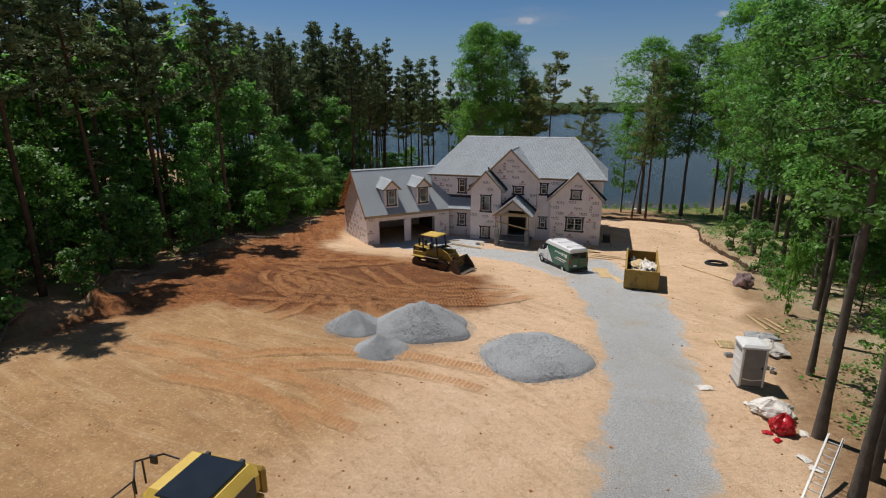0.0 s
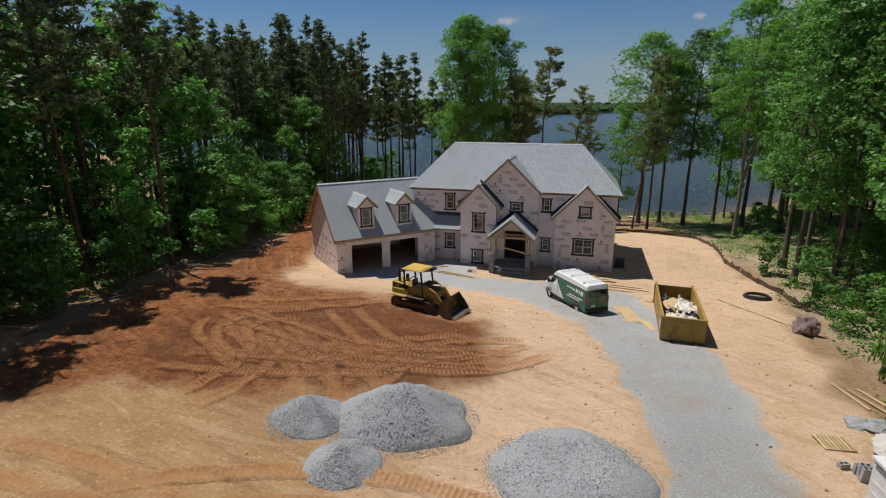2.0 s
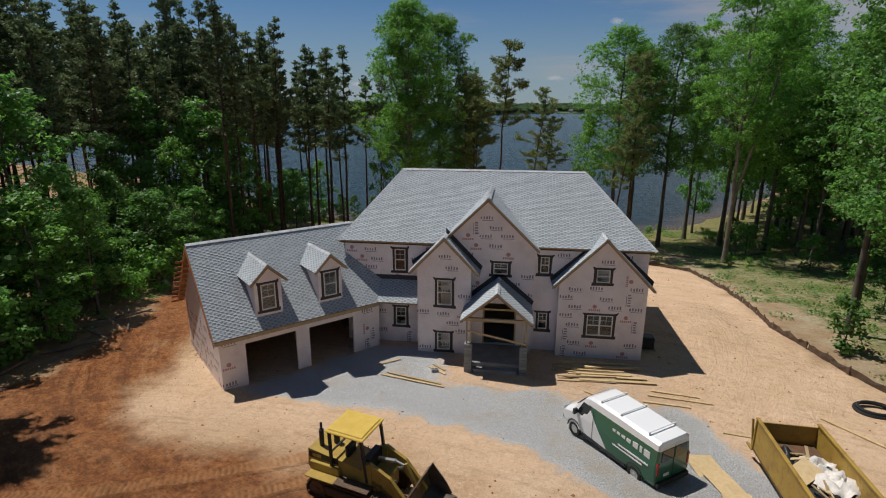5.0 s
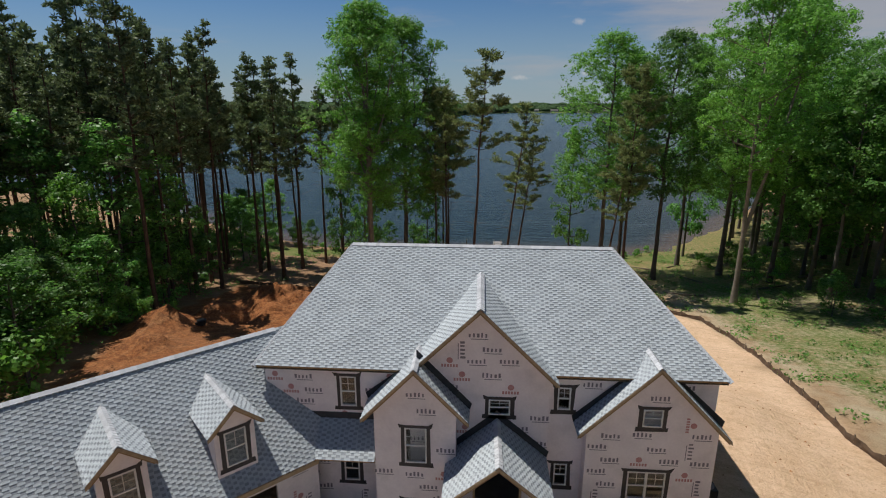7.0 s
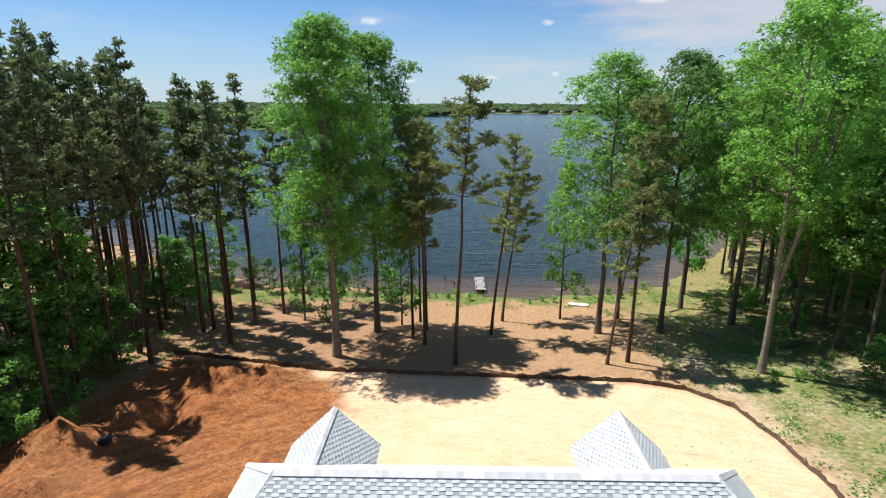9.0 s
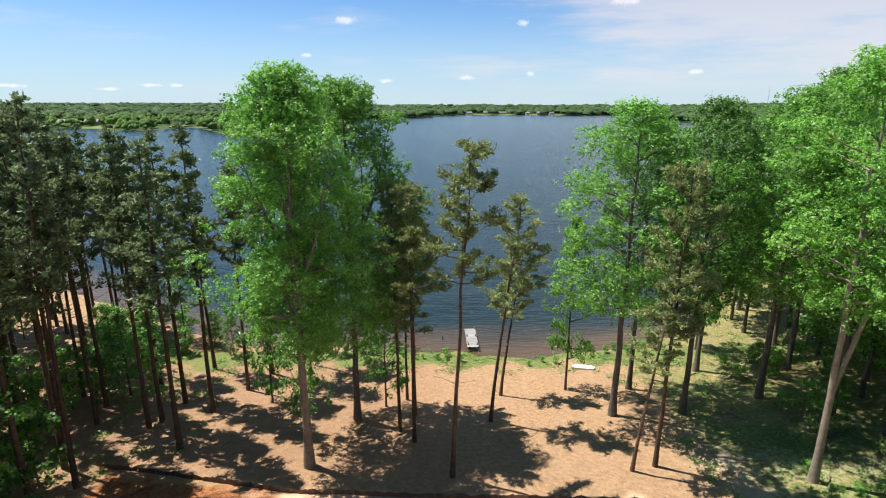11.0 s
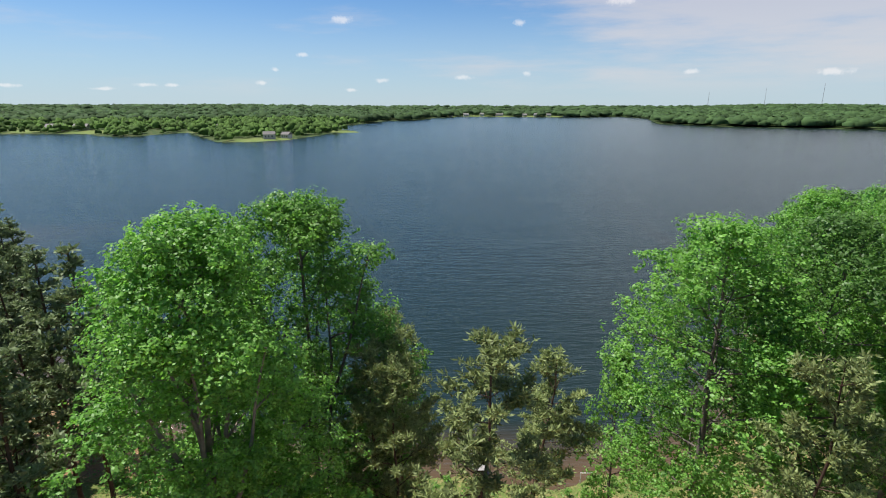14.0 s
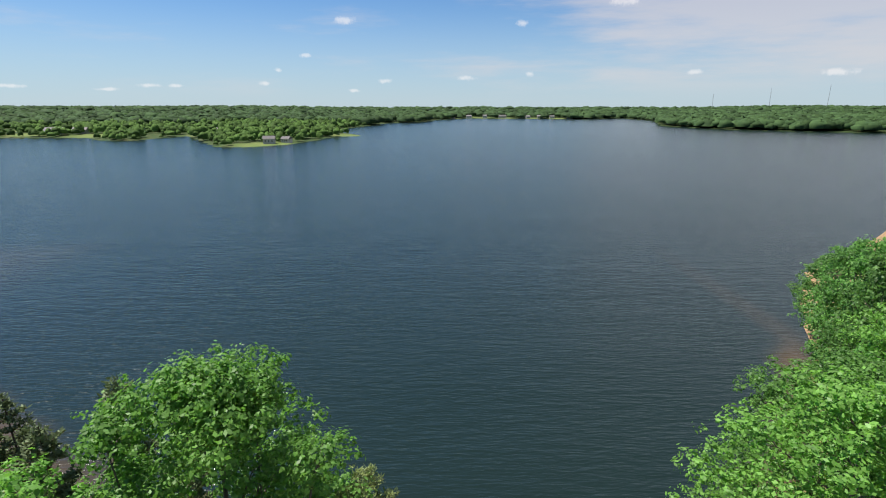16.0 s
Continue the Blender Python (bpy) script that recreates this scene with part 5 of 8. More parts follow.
def broadleaf(seed, h, crown_base, spread, leaves, size, mt, bark=None, trunk_r=None, limbs=24, lean=0.0, fork=0.0, cluster=0.75, shell=0, lean_to=None, vase=0, profile=CROWN, layered=0.62, twigs=4, fork_out=0.14, per_tuft=12, tuft_size=1.7):
    """Meshes of one broad-leaved tree: tapered trunk with limbs, and a crown of leafy clumps with dark gaps between them."""
    rs = np.random.RandomState(seed)
    g = Geo()
    r0 = trunk_r or h * 0.0105
    pts, segs = [np.array([0, 0, -0.4])], 12
    la = rs.uniform(0, 6.28) if lean_to is None else math.radians(lean_to)
    for k in range(1, segs + 1):
        f = k / segs
        pts.append(np.array([math.cos(la) * lean * h * f**1.5 + rs.normal(0, 0.006 * h) * f, math.sin(la) * lean * h * f**1.5 + rs.normal(0, 0.006 * h) * f, h * 0.95 * f]))
    pts = np.array(pts)
    rad = [r0 * (1.45 if k == 0 else 1.0) * (1 - 0.9 * k / segs) + 0.015 for k in range(segs + 1)]
    g.tube(pts, rad, 8, caps=False)
    leaders = [pts]
    wide = [p[1] for p in profile]
    reach_at = lambda t: spread * float(np.interp(t, [p[0] for p in profile], wide))
    if fork:
        base = pts[int(segs * fork)]
        a = la + math.pi
        leaders.append(limb(g, base, (math.cos(a) * fork_out, math.sin(a) * fork_out, 1), h * (0.93 - fork), r0 * 0.72, rs, 8, 0.3, 7, 0.03))
    for k in range(vase):
        f = rs.uniform(0.3, 0.58)
        base = np.array([np.interp(f * h, pts[:, 2], pts[:, j]) for j in range(3)])
        a = k * 6.28 / vase + rs.uniform(-0.35, 0.35)
        out_by = spread * rs.uniform(0.35, 0.7) / (h * (0.95 - f))
        leaders.append(limb(g, base, (math.cos(a) * out_by, math.sin(a) * out_by, 1), h * (rs.uniform(0.82, 0.95) - f), r0 * 0.42, rs, 8, 0.1, 6, 0.06))
    ends = []
    for k in range(limbs):
        f = crown_base + (0.97 - crown_base) * ((k + rs.uniform(0, 1)) / limbs)
        line = leaders[k % len(leaders)]
        zs = line[:, 2]
        z = f * h
        if z < zs[0] or z > zs[-1]:
            line = leaders[0]
            zs = line[:, 2]
        p0 = np.array([np.interp(z, zs, line[:, j]) for j in range(3)])
        t = (f - crown_base) / (1 - crown_base)
        reach = reach_at(min(1, t + 0.06)) * (0.55 if vase and line is not leaders[0] else 1.0) * rs.uniform(0.6, 1.05)
        a = k * 2.4 + rs.uniform(-0.5, 0.5)
        slope = 0.2 + 0.55 * t + rs.uniform(-0.15, 0.15)
        lp = limb(g, p0, (math.cos(a), math.sin(a), slope), max(reach, 0.6), r0 * 0.3 * (1 - 0.6 * t) + 0.012, rs, 5, 0.3, 4)
        ends += [(lp[j], 0.5 + 0.5 * j / 5) for j in (3, 5)]
        for _ in range(twigs):
            j = rs.randint(1, 5)
            b = a + rs.uniform(-1.3, 1.3)
            sp = limb(g, lp[j], (math.cos(b), math.sin(b), rs.uniform(0, 0.7)), max(reach, 0.8) * rs.uniform(0.3, 0.55), 0.012 + r0 * 0.05, rs, 3, 0.2, 3)
            ends.append((sp[3], 0.95))
    top = h * (1 - crown_base)
    for _ in range(shell):
        t = rs.uniform(0.0, 1.0)
        a = rs.uniform(0, 6.28)
        lump = 1 + 0.15 * math.sin(3 * a + 7 * t + seed) + 0.1 * math.sin(5 * a - 11 * t)
        rad_t = reach_at(t) * rs.uniform(0.7, 0.98) * lump
        ax = np.array([np.interp(crown_base * h + t * top, pts[:, 2], pts[:, j]) for j in (0, 1)])
        ends.append((np.array([ax[0] + rad_t * math.cos(a), ax[1] + rad_t * math.sin(a), crown_base * h + t * (top - cluster * 0.5)]), 1.0))
    cen = np.array([e[0] for e in ends])
    big = cluster * np.array([e[1] for e in ends]) * rs.choice((0.55, 0.8, 1.0, 1.3), len(ends), p=(0.25, 0.3, 0.3, 0.15))
    # every clump carries shoots on its upper shell, and every shoot a tight tuft of leaves
    n_tuft = max(leaves // per_tuft, 8)
    pick = rs.choice(len(cen), n_tuft, p=big**2 / (big**2).sum())
    off = rs.normal(0, 1, (n_tuft, 3))
    off /= np.linalg.norm(off, axis=1, keepdims=True)
    under = (off[:, 2] < 0) & (rs.uniform(0, 1, n_tuft) < 0.6)
    off[under, 2] *= -1
    tuft = cen[pick] + off * (rs.uniform(0.2, 1, (n_tuft, 1)) ** 0.4) * big[pick][:, None] * np.array([1, 1, layered])
    which = rs.randint(0, n_tuft, leaves)
    inner = rs.normal(0, 1, (leaves, 3))
    inner /= np.linalg.norm(inner, axis=1, keepdims=True)
    wide_t = size * tuft_size * rs.uniform(0.7, 1.3, n_tuft)
    at = tuft[which] + inner * (rs.uniform(0, 1, (leaves, 1)) ** 0.5) * wide_t[which][:, None] * np.array([1, 1, 0.85])
    v, f = leaf_cards(at, size, rs, out=inner * 0.75 + off[which] * 0.55)
    trunk = g.mesh("trunk", False, True)
    trunk.materials.append(bark or BARK)
    crown = quad_mesh("crown", v, f, False)
    crown.materials.append(mt)
    return trunk, crown


def pine(seed, h, crown_base, spread, tufts, mt, size=0.55, lean=0.0, dead=14, wide=0.05, lean_to=None, spurs=3, per=6, taper=0.8):
    """Meshes of one pine: a long bare trunk with snags, whorled limbs and tufts of needles in flat layers."""
    rs = np.random.RandomState(seed)
    g = Geo()
    r0 = h * 0.0068 + 0.03
    la, segs = rs.uniform(0, 6.28) if lean_to is None else math.radians(lean_to), 10
    pts = [np.array([0, 0, -0.4])]
    for k in range(1, segs + 1):
        f = k / segs
        bend = lean * h * f**1.2
        pts.append(np.array([math.cos(la) * bend + rs.normal(0, 0.004 * h) * f, math.sin(la) * bend + rs.normal(0, 0.004 * h) * f, h * f]))
    pts = np.array(pts)
    g.tube(pts, [r0 * (1.3 if k == 0 else 1.0) * (1 - 0.88 * k / segs) + 0.012 for k in range(segs + 1)], 6, caps=False)
    on = lambda z: np.array([np.interp(z, pts[:, 2], pts[:, j]) for j in range(3)])
    for _ in range(dead):
        a = rs.uniform(0, 6.28)
        limb(g, on(h * rs.uniform(0.3, crown_base + 0.12)), (math.cos(a), math.sin(a), rs.uniform(-0.3, 0.4)), rs.uniform(0.6, 2.6), 0.024, rs, 3, 0, 3)
    tips = []
    z = crown_base * h
    while z < h * 0.985:
        t = (z / h - crown_base) / (1 - crown_base)
        turn = rs.uniform(0, 6.28)
        for k in range(rs.randint(2, 5)):
            a = turn + k * 1.7 + rs.uniform(-0.4, 0.4)
            reach = spread * min(1.0, 0.6 + 1.6 * t) * (1.03 - t) ** taper * rs.uniform(0.4, 1.15) + 0.3
            lp = limb(g, on(z), (math.cos(a), math.sin(a), 0.12 + 0.6 * t + rs.uniform(-0.15, 0.2)), reach, 0.02 + r0 * 0.16 * (1 - t), rs, 3, 0.3, 3)
            tips += [(lp[1], lp[2], 0.5), (lp[2], lp[3], 1.0)]
            for _ in range(spurs):
                b = a + rs.choice((-1, 1)) * rs.uniform(0.4, 1.0)
                sp = limb(g, lp[rs.randint(1, 3)], (math.cos(b), math.sin(b), rs.uniform(0.05, 0.45)), reach * 0.42, 0.012, rs, 1, 0.2, 3)
                tips.append((sp[0], sp[1], 0.8))
        z += h * rs.uniform(0.022, 0.045)
    tips.append((pts[-2] * 0.3 + pts[-1] * 0.7, pts[-1], 1.0))
    one, two = np.array([e[0] for e in tips]), np.array([e[1] for e in tips])
    wt = np.array([e[2] for e in tips]) * np.linalg.norm(two - one, axis=1) * rs.uniform(0.3, 1.2, len(tips))
    pick = rs.choice(len(one), tufts, p=wt / wt.sum())
    # needle sprays sit along the outer limbs, so that the layers stay apart
    u = rs.uniform(0.15, 1.05, (tufts, 1))
    mid = one[pick] * (1 - u) + two[pick] * u + rs.normal(0, 1, (tufts, 3)) * np.array([0.14, 0.14, 0.07])
    c = np.repeat(mid, per, 0)
    n = len(c)
    d = rs.normal(0, 1, (n, 3)) * np.array([1, 1, 0.6]) + np.array([0, 0, 0.45])
    d /= np.linalg.norm(d, axis=1, keepdims=True)
    s = np.cross(d, rs.normal(0, 1, (n, 3)))
    s /= np.linalg.norm(s, axis=1, keepdims=True) + 1e-9
    ln = size * rs.uniform(0.6, 1.3, (n, 1))
    w = wide * (1 + rs.uniform(0, 1, (n, 1)))
    v = np.stack([c - s * w * 0.4, c + d * ln * 0.55 + s * w, c + d * ln, c + d * ln * 0.55 - s * w], 1).reshape(-1, 3)
    trunk = g.mesh("trunk", False, True)
    trunk.materials.append(PINE_BARK)
    crown = quad_mesh("crown", v, np.arange(4 * n).reshape(-1, 4), False)
    crown.materials.append(mt)
    return trunk, crown


def plant(kind, x, y, s, turn, name, label, category, group="", lift=0.0):
    """Stands a tree of two parts at a place."""
    root = thing(name, pose(x, y, ground_z(x, y) + lift, 0, 0, turn) @ Matrix.Diagonal((s[0], s[0], s[1], 1)) if isinstance(s, tuple) else
                 pose(x, y, ground_z(x, y) + lift, 0, 0, turn) @ Matrix.Diagonal((s, s, s, 1)), label, category, group)
    part("trunk", kind[0], None, root)
    part("crown", kind[1], None, root)
    return root


# kinds, built once
DOME = ((0, 0.35), (0.1, 0.75), (0.3, 1.0), (0.6, 1.0), (0.8, 0.8), (0.93, 0.5), (1, 0.15))
SPIRE = ((0, 0.5), (0.15, 0.85), (0.35, 1.0), (0.55, 0.86), (0.75, 0.62), (0.9, 0.4), (1, 0.12))
OAKS = [broadleaf(101, 24, 0.34, 4.8, 7000, 0.42, LEAF, limbs=18, cluster=1.35, shell=90), broadleaf(102, 26, 0.38, 4.4, 7000, 0.42, LEAF, limbs=18, cluster=1.35, shell=90),
        broadleaf(103, 21, 0.22, 5.0, 7000, 0.4, LEAF_DEEP, limbs=18, cluster=1.3, shell=90), broadleaf(104, 18, 0.15, 4.5, 6500, 0.38, LEAF_DEEP, limbs=18, cluster=1.2, shell=90)]
MIDS = [broadleaf(111, 12, 0.12, 3.4, 5200, 0.27, LEAF_DEEP, limbs=20, cluster=0.85, shell=45, layered=0.36, profile=SPIRE, twigs=3), broadleaf(112, 10, 0.1, 3.1, 4800, 0.26, LEAF, limbs=18, cluster=0.8, shell=40, layered=0.36, twigs=3),
        broadleaf(113, 14, 0.18, 3.5, 5600, 0.27, LEAF_LIGHT, limbs=20, cluster=0.9, shell=45, layered=0.38, profile=SPIRE, twigs=3)]
LOWS = [broadleaf(121, 4.2, 0.08, 2.1, 800, 0.36, LEAF, limbs=9, cluster=0.6, trunk_r=0.05, layered=0.4, twigs=2), broadleaf(122, 3.0, 0.05, 1.7, 750, 0.32, LEAF_LIGHT, limbs=8, cluster=0.55, trunk_r=0.04, layered=0.45, twigs=2),
        broadleaf(123, 5.5, 0.1, 2.3, 850, 0.38, LEAF_DEEP, limbs=10, cluster=0.65, trunk_r=0.06, layered=0.4, twigs=2)]
PINES = [pine(131, 28, 0.5, 3.6, 900, NEEDLE, 0.44, 0.01, 20, 0.055, spurs=2), pine(132, 30, 0.5, 3.8, 950, NEEDLE, 0.44, 0.03, 20, 0.05, spurs=2), pine(133, 25, 0.56, 3.4, 800, NEEDLE, 0.44, 0.015, 20, 0.055, spurs=2),
         pine(134, 27, 0.48, 3.6, 880, NEEDLE, 0.44, 0.05, 20, 0.055, spurs=2)]
BARE_NEAR = [broadleaf(145, 26, 0.4, 4.2, 10500, 0.25, LEAF_DEEP, limbs=30, cluster=0.95, trunk_r=0.21, layered=0.4, twigs=3), broadleaf(146, 25, 0.34, 4.0, 10000, 0.25, LEAF, limbs=30, cluster=0.95, trunk_r=0.18, layered=0.4, twigs=3)]
TALL_NEAR = [broadleaf(141, 25, 0.3, 4.8, 13000, 0.28, LEAF_DEEP, limbs=30, cluster=1.3, trunk_r=0.24, shell=70, layered=0.5, twigs=3), broadleaf(142, 23, 0.26, 4.4, 13000, 0.28, LEAF, limbs=30, cluster=1.3, trunk_r=0.2, shell=70, layered=0.5, twigs=3),
             broadleaf(143, 27, 0.34, 4.4, 13000, 0.28, LEAF, limbs=28, cluster=1.3, trunk_r=0.25, lean=0.02, shell=70, layered=0.5, twigs=3)]
DEEP_PINES = [pine(151, 29, 0.45, 3.4, 260, NEEDLE, 0.8, 0, 2, 0.12, spurs=0), pine(152, 27, 0.44, 3.4, 260, NEEDLE, 0.8, 0.02, 2, 0.12, spurs=0)]
DEEP_OAKS = [broadleaf(161, 24, 0.3, 5.0, 1800, 0.8, LEAF, limbs=9, cluster=1.3, shell=90, twigs=1), broadleaf(162, 22, 0.26, 5.0, 1800, 0.8, LEAF_DEEP, limbs=9, cluster=1.3, shell=90, twigs=1)]
taken = []


def roomy(x, y, gap):
    if any((x - a) ** 2 + (y - b) ** 2 < gap * gap for a, b in taken):
        return False
    taken.append((x, y))
    return True


# single trees behind the house, by the lake
POPLAR = broadleaf(201, 35.6, 0.34, 7.0, 100000, 0.2, LEAF_LIGHT, PALE_BARK, 0.42, 60, 0.0, 0.0, 1.45, 170, None, 8, SPIRE, 0.7)
plant(POPLAR, -23.05, 104.5, 1.0, 0, "tulip_poplar", "tall bright green poplar with a straight pale trunk", "tree")
taken.append((-23, 104.5))
LONE = [pine(211, 29.7, 0.62, 4.3, 1700, NEEDLE_DRY, 0.42, 0.045, 22, 0.034, 0, taper=0.4), pine(212, 26.3, 0.54, 4.1, 1500, NEEDLE_DRY, 0.42, 0.1, 18, 0.034, -10, taper=0.4), pine(213, 27, 0.46, 4.6, 2000, NEEDLE_DRY, 0.42, 0.015, 22, 0.034, taper=0.45)]
plant(LONE[0], -9.8, 102.8, 1.0, 0, "pine_tree", "slim pine with a bare trunk and small crown", "tree", "slim pines by the lake")
plant(LONE[1], -5.2, 113.0, (1.0, 0.94), 0, "pine_tree", "slender leaning pine with a bare trunk", "tree", "slim pines by the lake")
plant(LONE[1], -3.1, 120.5, (0.9, 0.72), 20, "pine_tree", "slender leaning pine with a bare trunk", "tree", "slim pines by the lake")
plant(LONE[1], 6.7, 103.1, (0.8, 0.7), 10, "pine_tree", "short leaning pine with a sparse crown", "tree", "slim pines by the lake")
plant(LONE[2], 9.2, 103.9, (0.95, 1.04), 190, "pine_tree", "olive green pine with a slim trunk", "tree", "slim pines by the lake")
FORKED = broadleaf(221, 36, 0.44, 6.6, 46000, 0.24, LEAF_LIGHT, PALE_BARK, 0.33, 46, 0.02, 0.26, 1.5, 110, 180, 1, DOME, 0.7, 3, 0.2)
plant(FORKED, 22.2, 101.2, 1.0, 0, "forked_tree", "tall tree with a pale forked trunk", "tree")
SHORE_OAK = [broadleaf(231, 35, 0.34, 6.4, 38000, 0.24, LEAF_LIGHT, None, 0.34, 30, 0.0, 0.0, 1.65, 170, None, 0, DOME, 0.72, 3), broadleaf(232, 35, 0.36, 5.9, 36000, 0.24, LEAF, None, 0.32, 28, 0.0, 0.0, 1.6, 160, None, 0, DOME, 0.72, 3)]


def to_top(kind, x, y, top, wide):
    h = max(v.co.z for v in kind[1].vertices)
    return wide, (top - ground_z(x, y)) / h


# place, height of the crown's top above datum, spread, turn and kind
for x, y, top, wide, t, w in ((8.7, 114.1, 30.6, 1.1, 10, 0), (13.4, 121.6, 28.4, 0.95, 130, 1), (16.6, 114.0, 30.8, 1.0, 250, 1), (27.5, 117.5, 32.0, 1.1, 60, 0), (36.0, 125.0, 34.5, 1.07, 170, 1), (32, 112, 34.5, 0.95, 290, 0), (40, 104, 31, 0.95, 20, 1),
                              (40, 134, 29.3, 1.0, 95, 0), (49, 128, 31, 1.0, 200, 1), (47, 141, 28.3, 1.0, 15, 1), (24.5, 126.5, 30.4, 0.95, 300, 0)):
    plant(SHORE_OAK[w], x, y, to_top(SHORE_OAK[w], x, y, top, wide), t, "shore_oak", "tall full-crowned green tree near the lake", "tree", "tall trees by the lake")
    taken.append((x, y))
for x, y, top, t in ((44, 150, 27, 10), (50, 160, 25.5, 80), (56, 170, 23, 140), (62, 178, 20.5, 200), (67, 188, 16.5, 260), (72, 196, 12.5, 33), (53, 148, 27, 100), (58, 157, 26.5, 311), (62, 164, 25, 170), (69, 172, 23.5, 52), (74, 180, 21, 121), (80, 190, 18, 210), (55, 139, 28, 301), (63, 150, 28, 20)):
    kind = OAKS[t % 3]
    plant(kind, x, y, to_top(kind, x, y, top, 1.15), t, "shore_oak", "full green tree along the curving bank", "tree", "tall trees by the lake")
    taken.append((x, y))
for k, x, y, wide, t in ((2, 5.4, 122.0, (0.95, 1.6), 30), (0, -17.0, 117.0, (0.9, 1.35), 70), (2, -27.2, 123.8, (0.9, 1.5), 10), (1, -30.5, 118.0, (0.9, 1.7), 120), (0, -24.6, 109.5, (0.8, 1.5), 200), (2, -46.5, 96.2, (1.1, 1.35), 55)):
    plant(MIDS[k], x, y, wide, t, "young_tree", "slim young tree with an airy green crown", "tree")
    taken.append((x, y))
REAR = broadleaf(233, 36.2, 0.28, 8.1, 85000, 0.22, LEAF_LIGHT, None, 0.36, 50, 0.0, 0.0, 1.6, 230, None, 5, SPIRE, 0.7)
plant(REAR, -19.8, 113.4, 1.0, 40, "shore_oak", "broad bright green tree behind the poplar", "tree", "tall trees by the lake")
taken.append((-20.2, 113.4))
# place and height of the top above datum
SHORE_PINES = ((-56.5, 118.3, 29.6), (-55.6, 112.4, 32.5), (-49.2, 116.9, 27.8), (-41.8, 112, 28.0), (-41, 113.2, 27.1), (-36.6, 107.9, 27.0), (-40.9, 118.4, 27.4), (-36.7, 116, 28.3), (-41.8, 129.1, 21.4), (-34.8, 122.1, 23.8),
               (-33.3, 127.2, 24.0), (-44.8, 99.4, 28.4), (-44.2, 93.5, 29.6), (-43.2, 88.6, 30.8), (-45.5, 104.5, 29.4), (-42.7, 101.8, 30.7), (-47, 107, 30.1), (-52, 104, 32.5), (-46, 123, 26.4), (-50, 128, 24.8), (-30, 131, 22.3),
               (-60, 106, 34.8), (-57, 100, 33.9), (-50, 96.5, 33.0), (-63, 113, 35.2), (-47.5, 112.5, 27.5), (-53.5, 119.5, 30.0))
NARROW_PINES = ((-15.0, 110.8, 23.5), (-14.6, 118.8, 22.5), (-13.5, 114.6, 22.5), (-13.4, 108.6, 23.5))
rp = random.Random(7)
for x, y, top in SHORE_PINES + NARROW_PINES:
    taken.append((x, y))
    kind = rp.choice(PINES) if x < -22 else LONE[2]
    plant(kind, x, y, to_top(kind, x, y, top, rp.uniform(1.0, 1.2) if x < -22 else rp.uniform(0.75, 0.9)), rp.uniform(90, 270), "pine_tree", "tall dark pine with a bare reddish trunk", "tree", "pines above the shore")

# woods on both sides
rw = random.Random(11)


def left_of_clearing(y):
    return float(np.interp(y, [-30, 10, 24, 35, 45, 58, 70, 85, 95, 104, 112, 140], [-33.5, -33.5, -33, -36, -37.5, -36.5, -40, -42.8, -44, -47, -56, -60]))


def right_of_clearing(y):
    return float(np.interp(y, [-30, 10, 22, 30, 38, 48, 56, 62, 70, 82, 97, 140], [11, 10.5, 11.5, 12.5, 13, 14.5, 16, 15.5, 17, 23, 26, 30]))


def canopy_top(x, y):
    """Height of the tallest pines in the woods west of the plot, falling towards the lake."""
    inner = np.interp(y, [60, 72, 84, 94, 104, 114, 124, 136], [25.3, 26.3, 27.8, 27.8, 28.2, 26.0, 23.5, 16])
    outer = np.interp(y, [60, 84, 104, 114, 124, 136], [30, 30.3, 32.3, 33.5, 33.0, 28])
    return float(inner + (outer - inner) * np.clip((-44 - x) / 20, 0, 1))


# tall pines that stand out of the woods' edge and throw their shade over the yard
for x, y, top in ((-38.0, 47.6, 30), (-39.6, 40.5, 31), (-38.4, 33.0, 31), (-44.0, 45.8, 32), (-37.0, 26.0, 32)):
    taken.append((x, y))
    plant(PINES[int(top) % 4], x, y, to_top(PINES[int(top) % 4], x, y, top, 1.1), x * 57, "pine_tree", "tall dark pine at the edge of the woods", "tree", "trees of the dark woods")
for _ in range(120):
    x, y = rw.uniform(-68, -42), rw.uniform(60, 104)
    if x < left_of_clearing(y) - (9 if y < 94 else 1.5) and roomy(x, y, 3.4):
        plant(PINES[rw.randrange(4)], x, y, to_top(PINES[0], x, y, canopy_top(x, y) - rw.uniform(0, 1.5), rw.uniform(1.0, 1.25)), rw.uniform(0, 360), "pine_tree", "tall dark pine with a bare trunk", "tree", "trees of the dark woods")
